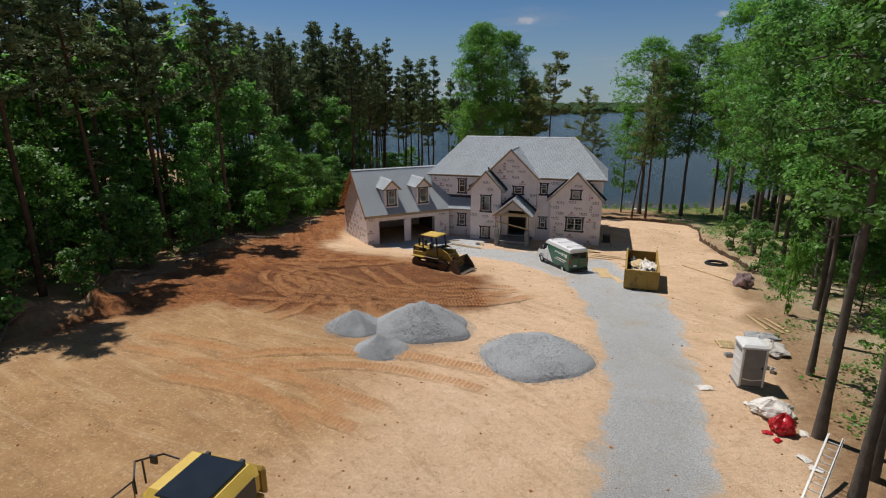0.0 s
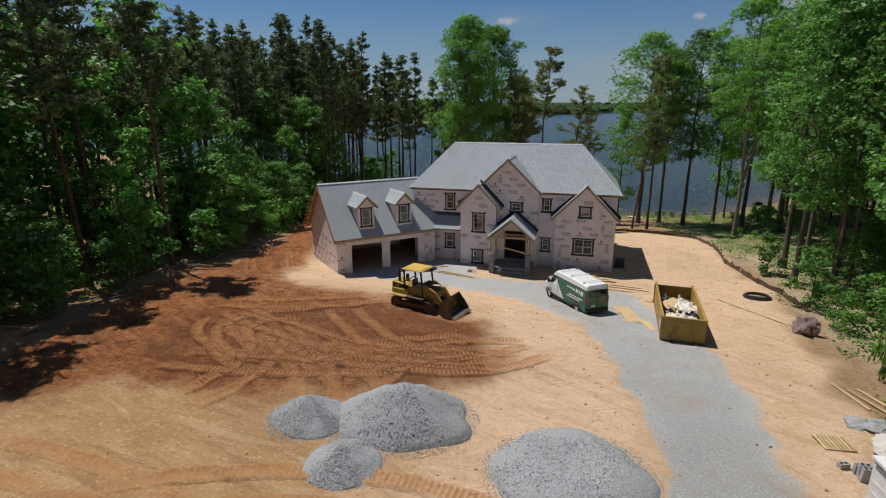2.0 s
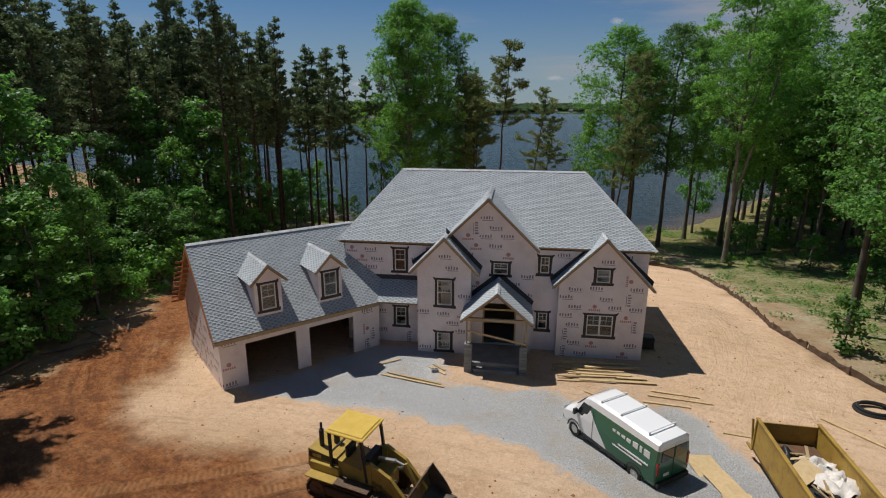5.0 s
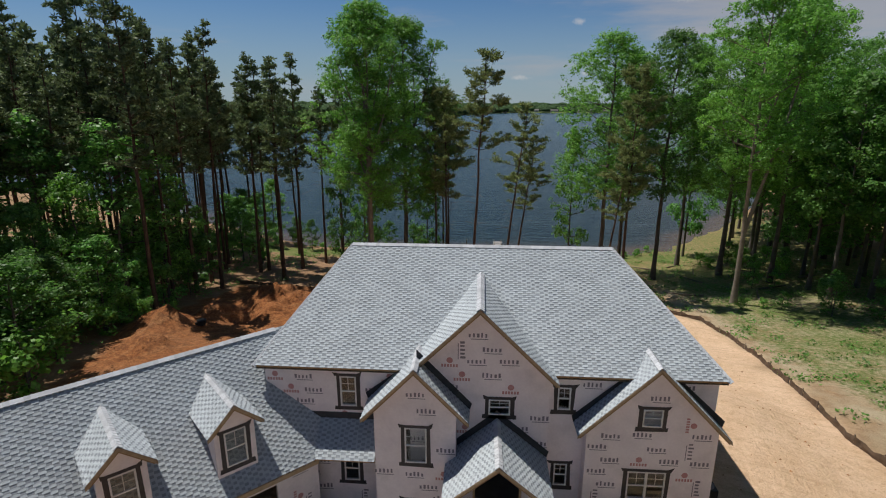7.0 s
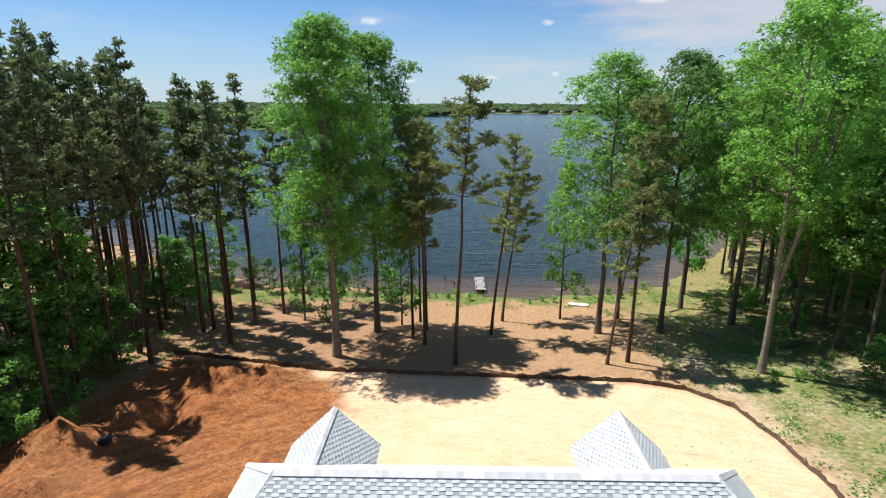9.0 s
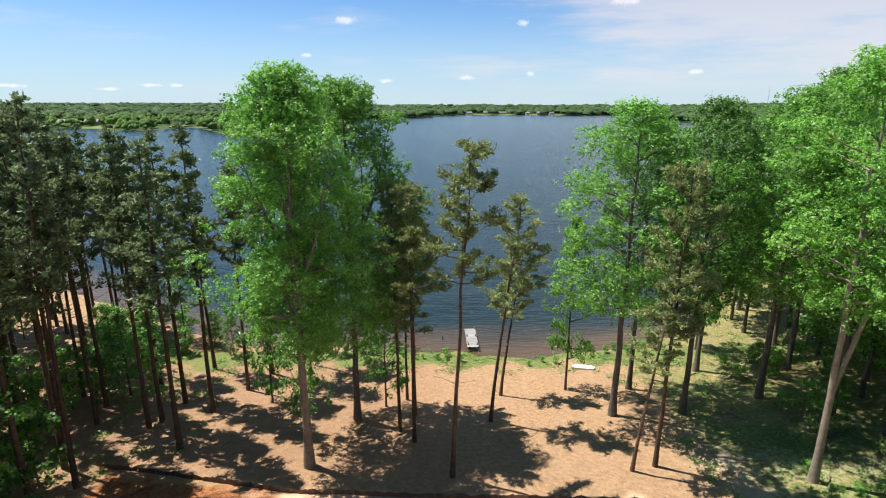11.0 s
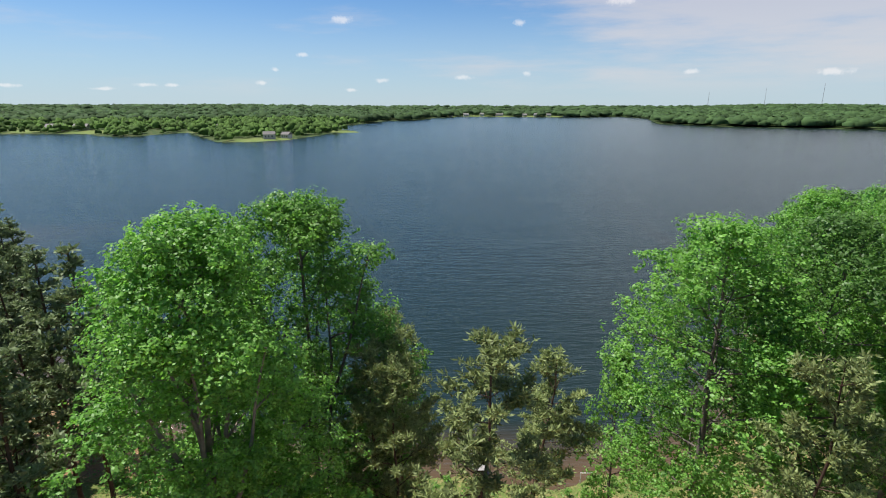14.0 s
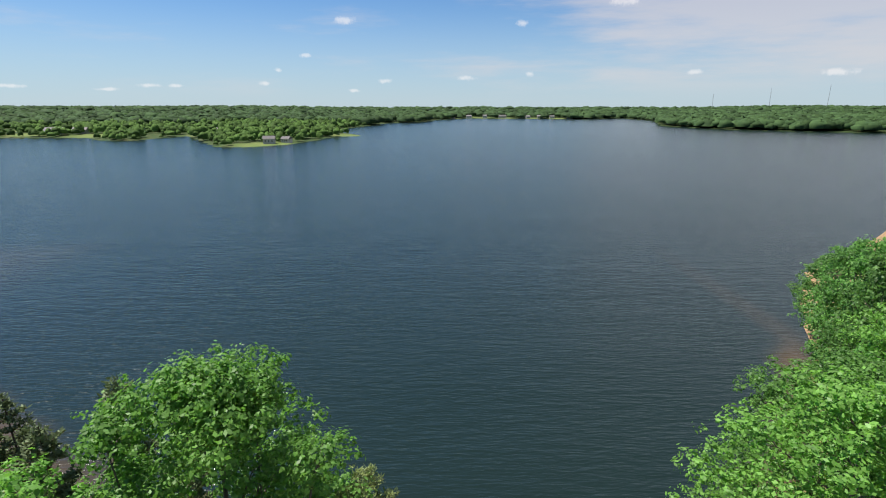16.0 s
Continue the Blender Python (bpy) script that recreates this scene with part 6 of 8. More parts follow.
# full trees beyond the spoil heaps, which keep that corner in the shade
for x, y, t in ((-48.5, 92, 10), (-50, 98.5, 80), (-54, 88, 150)):
    taken.append((x, y))
    plant(OAKS[2 + t % 2], x, y, to_top(OAKS[2 + t % 2], x, y, 20.5 - t % 3, 1.05), t, "oak_tree", "full green broad-leaved tree at the woods' edge", "tree", "trees of the dark woods")
for _ in range(900):
    y = rw.uniform(2, 150)
    e = left_of_clearing(y)
    x = e - abs(rw.gauss(0, 1)) * 22 - 1.0
    if x < -105 or not roomy(x, y, 3.3 + 0.05 * (e - x)):
        continue
    deep = e - x
    roll = rw.random()
    if deep < 9 and y < 103:
        kind, nm, lab = (rw.choice(MIDS), "understorey_tree", "leafy young tree at the edge of the woods") if roll < (0.74 if y < 60 else 0.87) else (rw.choice(PINES), "pine_tree", "slim pine with a long bare trunk") if roll < 0.87 and deep > 3 else (rw.choice(OAKS[2:]), "oak_tree", "full green broad-leaved tree at the woods' edge")
        s = (rw.uniform(0.8, 1.15), rw.uniform(0.55, 0.75) + 0.07 * deep) if nm == "understorey_tree" else (0.9, rw.uniform(0.7, 0.9)) if nm == "oak_tree" else (1.05, rw.uniform(0.9, 1.15))
    elif roll < 0.62 or y > 75:
        kind, nm, lab, s = rw.choice(PINES if deep < 12 else DEEP_PINES), "pine_tree", "tall dark pine with a bare trunk", (rw.uniform(1.0, 1.25), rw.uniform(1.0, 1.2))
    else:
        kind, nm, lab, s = rw.choice(OAKS if deep < 11 else DEEP_OAKS), "oak_tree", "tall green broad-leaved tree", (rw.uniform(0.9, 1.2), rw.uniform(0.85, 1.1))
    if nm == "pine_tree" and y > 58:
        s = to_top(kind, x, y, canopy_top(x, y) - rw.uniform(0, 2.5), s[0])
    plant(kind, x, y, s, rw.uniform(0, 360), nm, lab, "tree", "trees of the dark woods")
for _ in range(150):
    y = rw.uniform(6, 128)
    x = left_of_clearing(y) - rw.uniform(-0.8, 6.5)
    if roomy(x, y, 1.9):
        plant(rw.choice(LOWS), x, y, rw.uniform(0.7, 1.35), rw.uniform(0, 360), "shrub", "leafy green undergrowth shrub", "shrub", "undergrowth")
for _ in range(60):
    x, y = rw.uniform(-85, -44), rw.uniform(103, 146)
    if y < np.interp(x, SHORE_X, SHORE_Y) - 3 and roomy(x, y, 3.0):
        plant(rw.choice(MIDS + LOWS), x, y, rw.uniform(0.7, 1.1), rw.uniform(0, 360), "understorey_tree", "leafy young tree under the pines", "tree", "trees of the dark woods")
for x, y in ((-41, 134), (-37, 135.5), (-33, 134), (-45, 137), (-26, 134.5), (-21, 131), (-19.5, 127.5)):
    plant(MIDS[1], x, y, (0.55, 0.6), x * 31, "understorey_tree", "small leafy tree on the bank", "tree", "bank trees")
# the near trunks on the drive's right side
for k, (x, y, s) in enumerate(((10.4, 22.8, 0.98), (10.3, 19.0, 1.05), (11.3, 20.5, 1.0), (12.0, 29.0, 0.8), (12.4, 17.6, 0.9), (13.4, 25.0, 0.95), (14.8, 33.5, 1.0), (16.5, 27.5, 1.0), (17.8, 66.2, 1.05),
                               (16.4, 59.3, 0.98), (18.4, 57.0, 1.02), (18.3, 48.0, 1.0), (22.0, 72.6, 1.05), (22.9, 68.2, 1.0), (21.6, 61.9, 1.0), (16.2, 41.0, 0.95), (21.0, 38.0, 1.1), (21.5, 50.5, 1.1), (26, 58, 1.1), (25, 44, 1.1), (20, 31, 1.0))):
    taken.append((x, y))
    plant(BARE_NEAR[k % 2] if y < 36 else TALL_NEAR[k % 3], x, y, (s * 0.95, s), 67 * k, "hardwood_tree", "tall green hardwood with a straight grey trunk", "tree", "hardwoods beside the drive")
plant(LOWS[1], 13.6, 38.9, (0.4, 1.6), 15, "sapling", "thin young sapling with light green leaves", "tree")
for _ in range(420):
    y = rw.uniform(5, 150)
    e = right_of_clearing(y)
    x = e + abs(rw.gauss(0, 1)) * 24 + 8 + (10 if 70 < y < 100 else 0)
    if x > 105 or (y > np.interp(x, SHORE_X, SHORE_Y) - 4) or not roomy(x, y, 4.6):
        continue
    if rw.random() < 0.25:
        plant(rw.choice(PINES if x - e < 16 else DEEP_PINES), x, y, (1.0, rw.uniform(0.9, 1.1)), rw.uniform(0, 360), "pine_tree", "tall pine with a bare trunk", "tree", "trees of the sunny woods")
    else:
        plant(rw.choice(OAKS if x - e < 16 else DEEP_OAKS), x, y, (rw.uniform(0.95, 1.2), rw.uniform(0.95, 1.25)), rw.uniform(0, 360), "oak_tree", "tall green broad-leaved tree", "tree", "trees of the sunny woods")
for _ in range(110):
    y = rw.uniform(14, 130)
    x = right_of_clearing(y) + rw.uniform(-0.5, 12) + (5 if 64 < y < 97 else 0)
    if roomy(x, y, 2.2):
        plant(rw.choice(LOWS), x, y, rw.uniform(0.35, 0.9), rw.uniform(0, 360), "shrub", "light green undergrowth shrub", "shrub", "undergrowth")
for _ in range(70):
    y = rw.uniform(14, 66)
    x = right_of_clearing(y) + rw.uniform(0.6 if y < 34 else 3.0, 16)
    if roomy(x, y, 1.7):
        plant(rw.choice(MIDS), x, y, rw.uniform(0.28, 0.62), rw.uniform(0, 360), "understorey_tree", "leafy young tree under the hardwoods", "tree", "undergrowth")
for x, y, s in ((15.0, 46.2, 0.5), (16.5, 50.0, 0.6), (15.6, 52.4, 0.45), (21.8, 98.6, 0.45), (22.6, 102.5, 0.4), (24.6, 99.0, 0.35), (-41.5, 84.0, 0.6), (-40.5, 87, 0.5)):
    plant(LOWS[1], x, y, s, x * 50, "shrub", "bright light green shrub", "shrub", "undergrowth")
for _ in range(60):
    x = rw.uniform(-46, 24)
    y = float(np.interp(x, SHORE_X, SHORE_Y)) - rw.uniform(2.0, 5.5)
    if roomy(x, y, 1.2) and not -7.5 < x < -3.5:
        plant(LOWS[1], x, y, rw.uniform(0.22, 0.42), rw.uniform(0, 360), "shrub", "low green shrub on the bank", "shrub", "bank shrubs")
for _ in range(40):
    x, y = rw.uniform(-64, -43), rw.uniform(103, 126)
    if roomy(x, y, 2.4):
        plant(rw.choice(MIDS), x, y, rw.uniform(0.4, 0.7), rw.uniform(0, 360), "understorey_tree", "leafy young tree under the pines", "tree", "trees of the dark woods")
# fuller woods round the curve of the bank, and brush deeper in the dark woods
for _ in range(40):
    x, y = rw.uniform(23, 48), rw.uniform(127, 160)
    if y < np.interp(x, SHORE_X, SHORE_Y) - 4 and roomy(x, y, 4.6):
        kind = rw.choice(OAKS)
        plant(kind, x, y, to_top(kind, x, y, 25 - rw.uniform(0, 4), rw.uniform(0.85, 1.05)), rw.uniform(0, 360), "oak_tree", "tall green broad-leaved tree", "tree", "trees of the sunny woods")
for _ in range(130):
    y = rw.uniform(4, 100)
    x = left_of_clearing(y) - rw.uniform(3, 24)
    if roomy(x, y, 1.7):
        plant(rw.choice(LOWS), x, y, rw.uniform(0.9, 1.6), rw.uniform(0, 360), "shrub", "leafy green undergrowth shrub", "shrub", "undergrowth")
# low plants and weeds on the ground under the trees
rg = np.random.RandomState(63)
wx0, wy0 = rg.uniform(-60, 48, 2600), rg.uniform(20, 140, 2600)
keep = (to_edge(CLEARING, wx0, wy0) < -0.6) & (wy0 < np.interp(wx0, SHORE_X, SHORE_Y) - 1.5) & (((wx0 > 12) & (waves(wx0, wy0, 11, 71) > -0.35)) | (wx0 < -36) | (wy0 > 127))
wx0, wy0 = wx0[keep], wy0[keep]
count = 26
tuft = np.repeat(np.stack([wx0, wy0, height(wx0, wy0)], 1), count, 0) + rg.normal(0, 1, (len(wx0) * count, 3)) * np.array([0.45, 0.45, 0.0])
tuft[:, 2] += np.abs(rg.normal(0, 0.22, len(tuft))) + 0.04
weeds = quad_mesh("low_plants", *leaf_cards(tuft, 0.24, rg), False)
weeds.materials.append(LEAF)
tagged(new("low_plants", weeds), "low green weeds and seedlings on the forest floor", "weeds", kind="stuff")
# woods that close the view behind and beside
for x, y in [(-50 + k * 9, -14 - 6 * (k % 2)) for k in range(9)]:
    plant(DEEP_OAKS[0], x, y, 1.0, 50, "oak_tree", "tall green broad-leaved tree", "tree", "trees of the sunny woods")

# ---- far shore ----
CANOPY = material("far_woods", (0.048, 0.086, 0.028), (0.028, 0.056, 0.02), 0.8, scale=0.12, fine=0.9, island=0.35, bump=0.0, spec=0.1)
CANOPY_LIGHT = material("headland_woods", (0.075, 0.135, 0.026), (0.042, 0.085, 0.017), 0.8, scale=0.2, fine=1.2, island=0.4, spec=0.1)


def lumps(name, spots, mt, label, seed, rings=5, seg=8):
    """Crowns of distant woods: uneven domes of faceted foliage, far too many to count."""
    rs = np.random.RandomState(seed)
    th = np.linspace(0.0, 0.62 * np.pi, rings)
    verts, faces, k = [], [], 0
    ang = np.arange(seg) * 2 * np.pi / seg
    unit = np.stack([np.outer(np.sin(th), np.cos(ang)), np.outer(np.sin(th), np.sin(ang)), np.outer(np.cos(th), np.ones(seg))], -1).reshape(-1, 3)
    f0 = np.array([[i * seg + j, i * seg + (j + 1) % seg, (i + 1) * seg + (j + 1) % seg, (i + 1) * seg + j] for i in range(rings - 1) for j in range(seg)])
    spots = np.array(spots)
    for (x, y, r, h), z in zip(spots, height(spots[:, 0], spots[:, 1])):
        v = unit * rs.uniform(0.62, 1.28, (len(unit), 1)) * np.array([r, r, h * 0.55]) + np.array([x, y, z + h * 0.45])
        verts.append(v)
        faces.append(f0 + k)
        k += len(unit)
    me = quad_mesh(name, np.concatenate(verts), np.concatenate(faces), False)
    me.materials.append(mt)
    return tagged(new(name, me), label, "woods", kind="stuff")


rs = np.random.RandomState(77)
cand = np.stack([rs.uniform(-1300, -110, 16000), rs.uniform(740, 1500, 16000)], 1)
d = to_edge(FAR_LAND, cand[:, 0], cand[:, 1])
lawn = np.any([(cand[:, 0] - a) ** 2 + (cand[:, 1] - b) ** 2 < r * r for a, b, r in LAWNS], 0)
ok = (d > 4) & (d < 330) & ~lawn & (waves(cand[:, 0], cand[:, 1], 90, 9) > -0.55)
size = rs.choice((0.6, 0.85, 1.1, 1.5), 16000, p=(0.25, 0.35, 0.25, 0.15))
spots = [(x, y, 5.2 * k * rs.uniform(0.8, 1.2), 9.5 * k * rs.uniform(0.8, 1.25)) for (x, y), k in zip(cand[ok][:2600], size)]
lumps("headland_woods", spots, CANOPY_LIGHT, "bright green trees crowding a low headland", 1, 6, 9)
dist = 600 + 3600 * rs.uniform(0, 1, 60000) ** 1.3
cand = np.stack([-10 + dist * rs.uniform(-1.0, 1.05, 60000), dist], 1)
d = to_edge(FAR_LAND, cand[:, 0], cand[:, 1])
lawn = np.any([(cand[:, 0] - a) ** 2 + (cand[:, 1] - b) ** 2 < r * r for a, b, r in LAWNS], 0)
ok = (d > 8) & ~lawn & ~((cand[:, 0] < -100) & (cand[:, 1] < 1500) & (d < 330)) & ((d < 160) | (rs.uniform(0, 1, 60000) < 0.45))
far_size = rs.uniform(0.7, 1.35, 60000)
spots = [(x, y, 10 * k * (1 + y / 2600), 15 * k + 1.5) for (x, y), k in zip(cand[ok][:9500], far_size)]
lumps("far_woods", spots, CANOPY, "continuous dark green woods along the far shore", 2, 4, 7)

# ---- machines, vehicles and loose things on the site ----
YELLOW = material("machine_yellow", (0.44, 0.3, 0.055), (0.35, 0.23, 0.05), 0.45, scale=2, fine=30, stain=(0.22, 0.13, 0.05), stain_scale=3, stain_amount=0.55, bump=0.1)
ROOF_YELLOW = material("canopy_yellow", (0.66, 0.46, 0.09), (0.55, 0.36, 0.06), 0.45, scale=2, fine=20)
STEEL_BROWN = material("muddy_steel", (0.14, 0.095, 0.06), (0.08, 0.055, 0.04), 0.6, 0.4, scale=4, fine=40, stain=(0.28, 0.14, 0.06), stain_scale=4, stain_amount=0.7, bump=0.4)
BUCKET_STEEL = material("worn_bucket_steel", (0.2, 0.16, 0.12), (0.11, 0.085, 0.065), 0.5, 0.5, scale=3, fine=30, stain=(0.3, 0.15, 0.07), stain_amount=0.6, bump=0.2)
BLACK = material("black_paint", (0.018, 0.018, 0.02), (0.035, 0.035, 0.036), 0.45, scale=4)
RUBBER = material("tyre_rubber", (0.02, 0.02, 0.02), (0.04, 0.038, 0.036), 0.85, scale=6, bump=0.3)
CHROME = material("bright_metal", (0.6, 0.6, 0.58), (0.45, 0.45, 0.44), 0.3, 0.9, scale=5)
ALU = material("dull_aluminium", (0.62, 0.62, 0.6), (0.5, 0.5, 0.49), 0.4, 0.7, scale=6)
CAR_WHITE = material("white_car_paint", (0.78, 0.78, 0.77), (0.72, 0.72, 0.71), 0.3, scale=1, coat=0.5)
DARK_GLASS = material("tinted_glass", (0.015, 0.018, 0.02), (0.02, 0.024, 0.026), 0.06, scale=2, spec=0.6)
RED_LENS = material("red_lens", (0.4, 0.02, 0.02), (0.3, 0.015, 0.015), 0.2, scale=3)
SKIP = material("ochre_skip_paint", (0.42, 0.27, 0.05), (0.32, 0.19, 0.04), 0.55, scale=1.5, fine=20, stain=(0.12, 0.065, 0.03), stain_scale=2.5, stain_amount=0.6, bump=0.15)
RUST = material("rusted_steel", (0.17, 0.085, 0.04), (0.09, 0.05, 0.028), 0.8, scale=3, fine=30, bump=0.3)
SHEET = material("torn_white_sheeting", (0.68, 0.64, 0.58), (0.54, 0.5, 0.45), 0.6, scale=3, fine=12, each=0.15, bump=0.2)
RED_BAG = material("red_plastic_bag", (0.5, 0.012, 0.02), (0.36, 0.008, 0.015), 0.3, scale=4, spec=0.5)
POTTY_GREY = material("grey_plastic", (0.21, 0.2, 0.2), (0.165, 0.16, 0.16), 0.5, scale=4)
STONE = material("crushed_stone", (0.37, 0.378, 0.38), (0.21, 0.215, 0.218), 0.9, scale=14, fine=22, bump=1.0, bump_scale=9, island=0.4, spec=0.2)
SILT_FENCE = material("silt_fence_cloth", (0.075, 0.055, 0.04), (0.13, 0.08, 0.045), 0.8, scale=2, fine=12, bump=0.3)
DOCK_WOOD = material("weathered_dock_wood", (0.3, 0.285, 0.265), (0.22, 0.205, 0.19), 0.85, scale=3, fine=30, each=0.2, bump=0.3)
DEADWOOD = material("dead_wood", (0.2, 0.155, 0.115), (0.12, 0.09, 0.068), 0.95, scale=3, fine=20, bump=0.5, each=0.2)
ROCK = material("pinkish_rock", (0.3, 0.22, 0.21), (0.2, 0.14, 0.14), 0.9, scale=3, fine=15, bump=0.6, bump_scale=8)
BLOCK_GREY = material("concrete_block", (0.36, 0.36, 0.36), (0.28, 0.28, 0.28), 0.9, scale=4, fine=40, bump=0.3, each=0.12)


def wheel(parent, x, y, z, r, w):
    """A road wheel, its axle along y: tyre and rim."""
    n = 20
    prof = [(r * 0.62, -w / 2), (r * 0.93, -w / 2), (r, -w * 0.35), (r, w * 0.35), (r * 0.93, w / 2), (r * 0.62, w / 2)]
    verts = [(x + a * math.cos(k * 2 * math.pi / n), y + b, z + a * math.sin(k * 2 * math.pi / n)) for k in range(n) for a, b in prof]
    faces = [(k * 6 + j, k * 6 + j + 1, (k + 1) % n * 6 + j + 1, (k + 1) % n * 6 + j) for k in range(n) for j in range(5)]
    wh = part("wheel", Geo().add(verts, faces), RUBBER, parent, "black rubber tyre on a steel rim")
    side = 1 if y > 0 else -1
    part("rim", Geo().cyl((x, y - w * 0.3, z), (x, y + side * w * 0.38, z), r * 0.62, r * 0.58, 16).cyl((x, y + side * w * 0.38, z), (x, y + side * w * 0.44, z), r * 0.16, r * 0.14, 8), ALU, wh)
    return wh


def livery_material():
    """White paint with a green rear half whose edge runs slanting up the side."""
    mt = material("van_paint", (0.78, 0.78, 0.77), (0.73, 0.73, 0.72), 0.3, scale=1, coat=0.5)
    n, l = mt.node_tree.nodes, mt.node_tree.links
    b = n["Principled BSDF"]
    tc, sep, slant, edge, top, both, mix = (n.new("ShaderNodeTexCoord"), n.new("ShaderNodeSeparateXYZ"), n.new("ShaderNodeMath"), n.new("ShaderNodeMath"), n.new("ShaderNodeMath"),
                                            n.new("ShaderNodeMath"), n.new("ShaderNodeMixRGB"))
    l.new(tc.outputs["Object"], sep.inputs[0])
    slant.operation, slant.inputs[1].default_value = "MULTIPLY_ADD", -0.9
    l.new(sep.outputs["Z"], slant.inputs[0])
    l.new(sep.outputs["X"], slant.inputs[2])
    edge.operation, edge.inputs[1].default_value = "LESS_THAN", -0.75
    l.new(slant.outputs[0], edge.inputs[0])
    top.operation, top.inputs[1].default_value = "LESS_THAN", 2.02
    l.new(sep.outputs["Z"], top.inputs[0])
    both.operation = "MULTIPLY"
    l.new(edge.outputs[0], both.inputs[0])
    l.new(top.outputs[0], both.inputs[1])
    mix.inputs[1].default_value, mix.inputs[2].default_value = (0.78, 0.78, 0.77, 1), (0.022, 0.115, 0.06, 1)
    l.new(both.outputs[0], mix.inputs[0])
    l.new(mix.outputs[0], b.inputs["Base Color"])
    return mt


def van(m):
    v = thing("delivery_van", m, "white and green delivery van parked on the gravel", "van")
    # stations from tail to nose: x, sill, waist half-width, roof half-width, roof height, belt height
    st = [(-2.88, 0.55, 0.96, 0.80, 2.22, 1.25), (-2.80, 0.42, 1.0, 0.86, 2.36, 1.25), (-1.0, 0.38, 1.02, 0.87, 2.42, 1.25), (0.6, 0.38, 1.02, 0.87, 2.42, 1.25), (1.05, 0.38, 1.02, 0.85, 2.38, 1.25),
          (1.35, 0.38, 1.02, 0.80, 2.22, 1.24), (1.95, 0.38, 1.01, 0.76, 1.52, 1.2), (2.08, 0.38, 1.0, 0.80, 1.36, 1.15), (2.5, 0.4, 0.96, 0.78, 1.2, 1.0), (2.68, 0.42, 0.9, 0.72, 1.02, 0.9), (2.76, 0.48, 0.82, 0.66, 0.86, 0.8)]
    verts, faces, n = [], [], 12
    for x, zs, w, wr, zt, zb in st:
        zb = min(zb, zt - 0.06)
        half = [(w * 0.93, zs), (w, zs + 0.16), (w, zb), (w * 0.55 + wr * 0.45, (zb + zt) / 2), (wr + 0.02, zt - 0.1 * (zt - zs) / 2), (wr * 0.84, zt)]
        verts += [(x, -a, b) for a, b in half] + [(x, a, b) for a, b in half[::-1]]
    for i in range(len(st) - 1):
        for k in range(n):
            faces.append((i * n + k, i * n + (k + 1) % n, (i + 1) * n + (k + 1) % n, (i + 1) * n + k))
    faces += [tuple(range(n)), tuple(range((len(st) - 1) * n, len(st) * n))[::-1]]
    body = part("body", Geo().add(verts, faces), livery_material(), v, "white front, dark green slanted rear panels")
    for x in (-1.85, 1.78):
        for y in (-0.9, 0.9):
            wheel(v, x, y, 0.36, 0.36, 0.24)
            part("wheel_arch", Geo().tube([(x + 0.45 * math.cos(a), math.copysign(1.005, y), 0.38 + 0.45 * math.sin(a)) for a in np.linspace(0, math.pi, 9)], 0.035, 5), BLACK, body)
    part("windscreen", Geo().prism([(1.40, -0.72, 2.14), (1.40, 0.72, 2.14), (1.93, 0.76, 1.56), (1.93, -0.76, 1.56)], (0.03, 0, 0.028)), DARK_GLASS, v, "dark tinted windscreen")
    for s in (-1, 1):
        y = s * 0.985
        part("side_window", Geo().prism([(0.72, s * 0.985, 1.32), (1.72, s * 0.985, 1.32), (1.38, s * 0.905, 1.98), (0.72, s * 0.905, 1.98)], (0, s * 0.022, 0.004)), DARK_GLASS, v, "dark tinted side window")
        part("door_seam", Geo().box((0.62, min(y * 1.03, y * 1.04), 0.5), (0.635, max(y * 1.03, y * 1.05), 1.95)), BLACK, body)
        part("wing_mirror", Geo().box((1.58, s * 1.05 - 0.02, 1.3), (1.72, s * 1.05 + s * 0.2 + 0.02, 1.58), 0.03) if s > 0 else Geo().box((1.58, -1.27, 1.3), (1.72, -1.03, 1.58), 0.03), BLACK, v)
        part("tail_light", Geo().box((-2.91, s * 0.9 - 0.06, 0.95), (-2.82, s * 0.9 + 0.06, 1.5), 0.015), RED_LENS, v, "red tail light")
        part("headlight", Geo().box((2.45, s * 0.78 - 0.12, 0.86), (2.7, s * 0.78 + 0.12, 1.08), 0.03), CHROME, v)
        part("sill_trim", Geo().box((-1.35, s * 1.0 - 0.03, 0.36), (1.25, s * 1.0 + 0.03, 0.52), 0.01), BLACK, body)
        # lettering on the side, as plain bars
        for k, (x0, x1, z0, z1) in enumerate(((-2.5, -2.2, 1.42, 1.8), (-2.1, -1.98, 1.42, 1.8), (-1.88, -1.62, 1.42, 1.8), (-1.5, -1.28, 1.5, 1.74), (-1.2, -1.0, 1.5, 1.74), (-0.92, -0.74, 1.5, 1.74), (-0.66, -0.5, 1.5, 1.74),
                                               (-2.5, -0.9, 1.18, 1.25), (-2.2, -0.6, 1.02, 1.08))):
            part("lettering_bar", Geo().box((x0, s * 1.02 - 0.012, z0), (x1, s * 1.02 + 0.012, z1), 0, Matrix.Identity(4) if z0 < 1.3 else pose(0, -s * 0.055, 0)), CAR_WHITE, body)
    part("rear_bumper", Geo().box((-3.0, -0.94, 0.4), (-2.84, 0.94, 0.62), 0.03), BLACK, v)
    part("rear_window", Geo().box((-2.9, -0.74, 1.5), (-2.865, -0.05, 2.02), 0.01).box((-2.9, 0.05, 1.5), (-2.865, 0.74, 2.02), 0.01), DARK_GLASS, v)
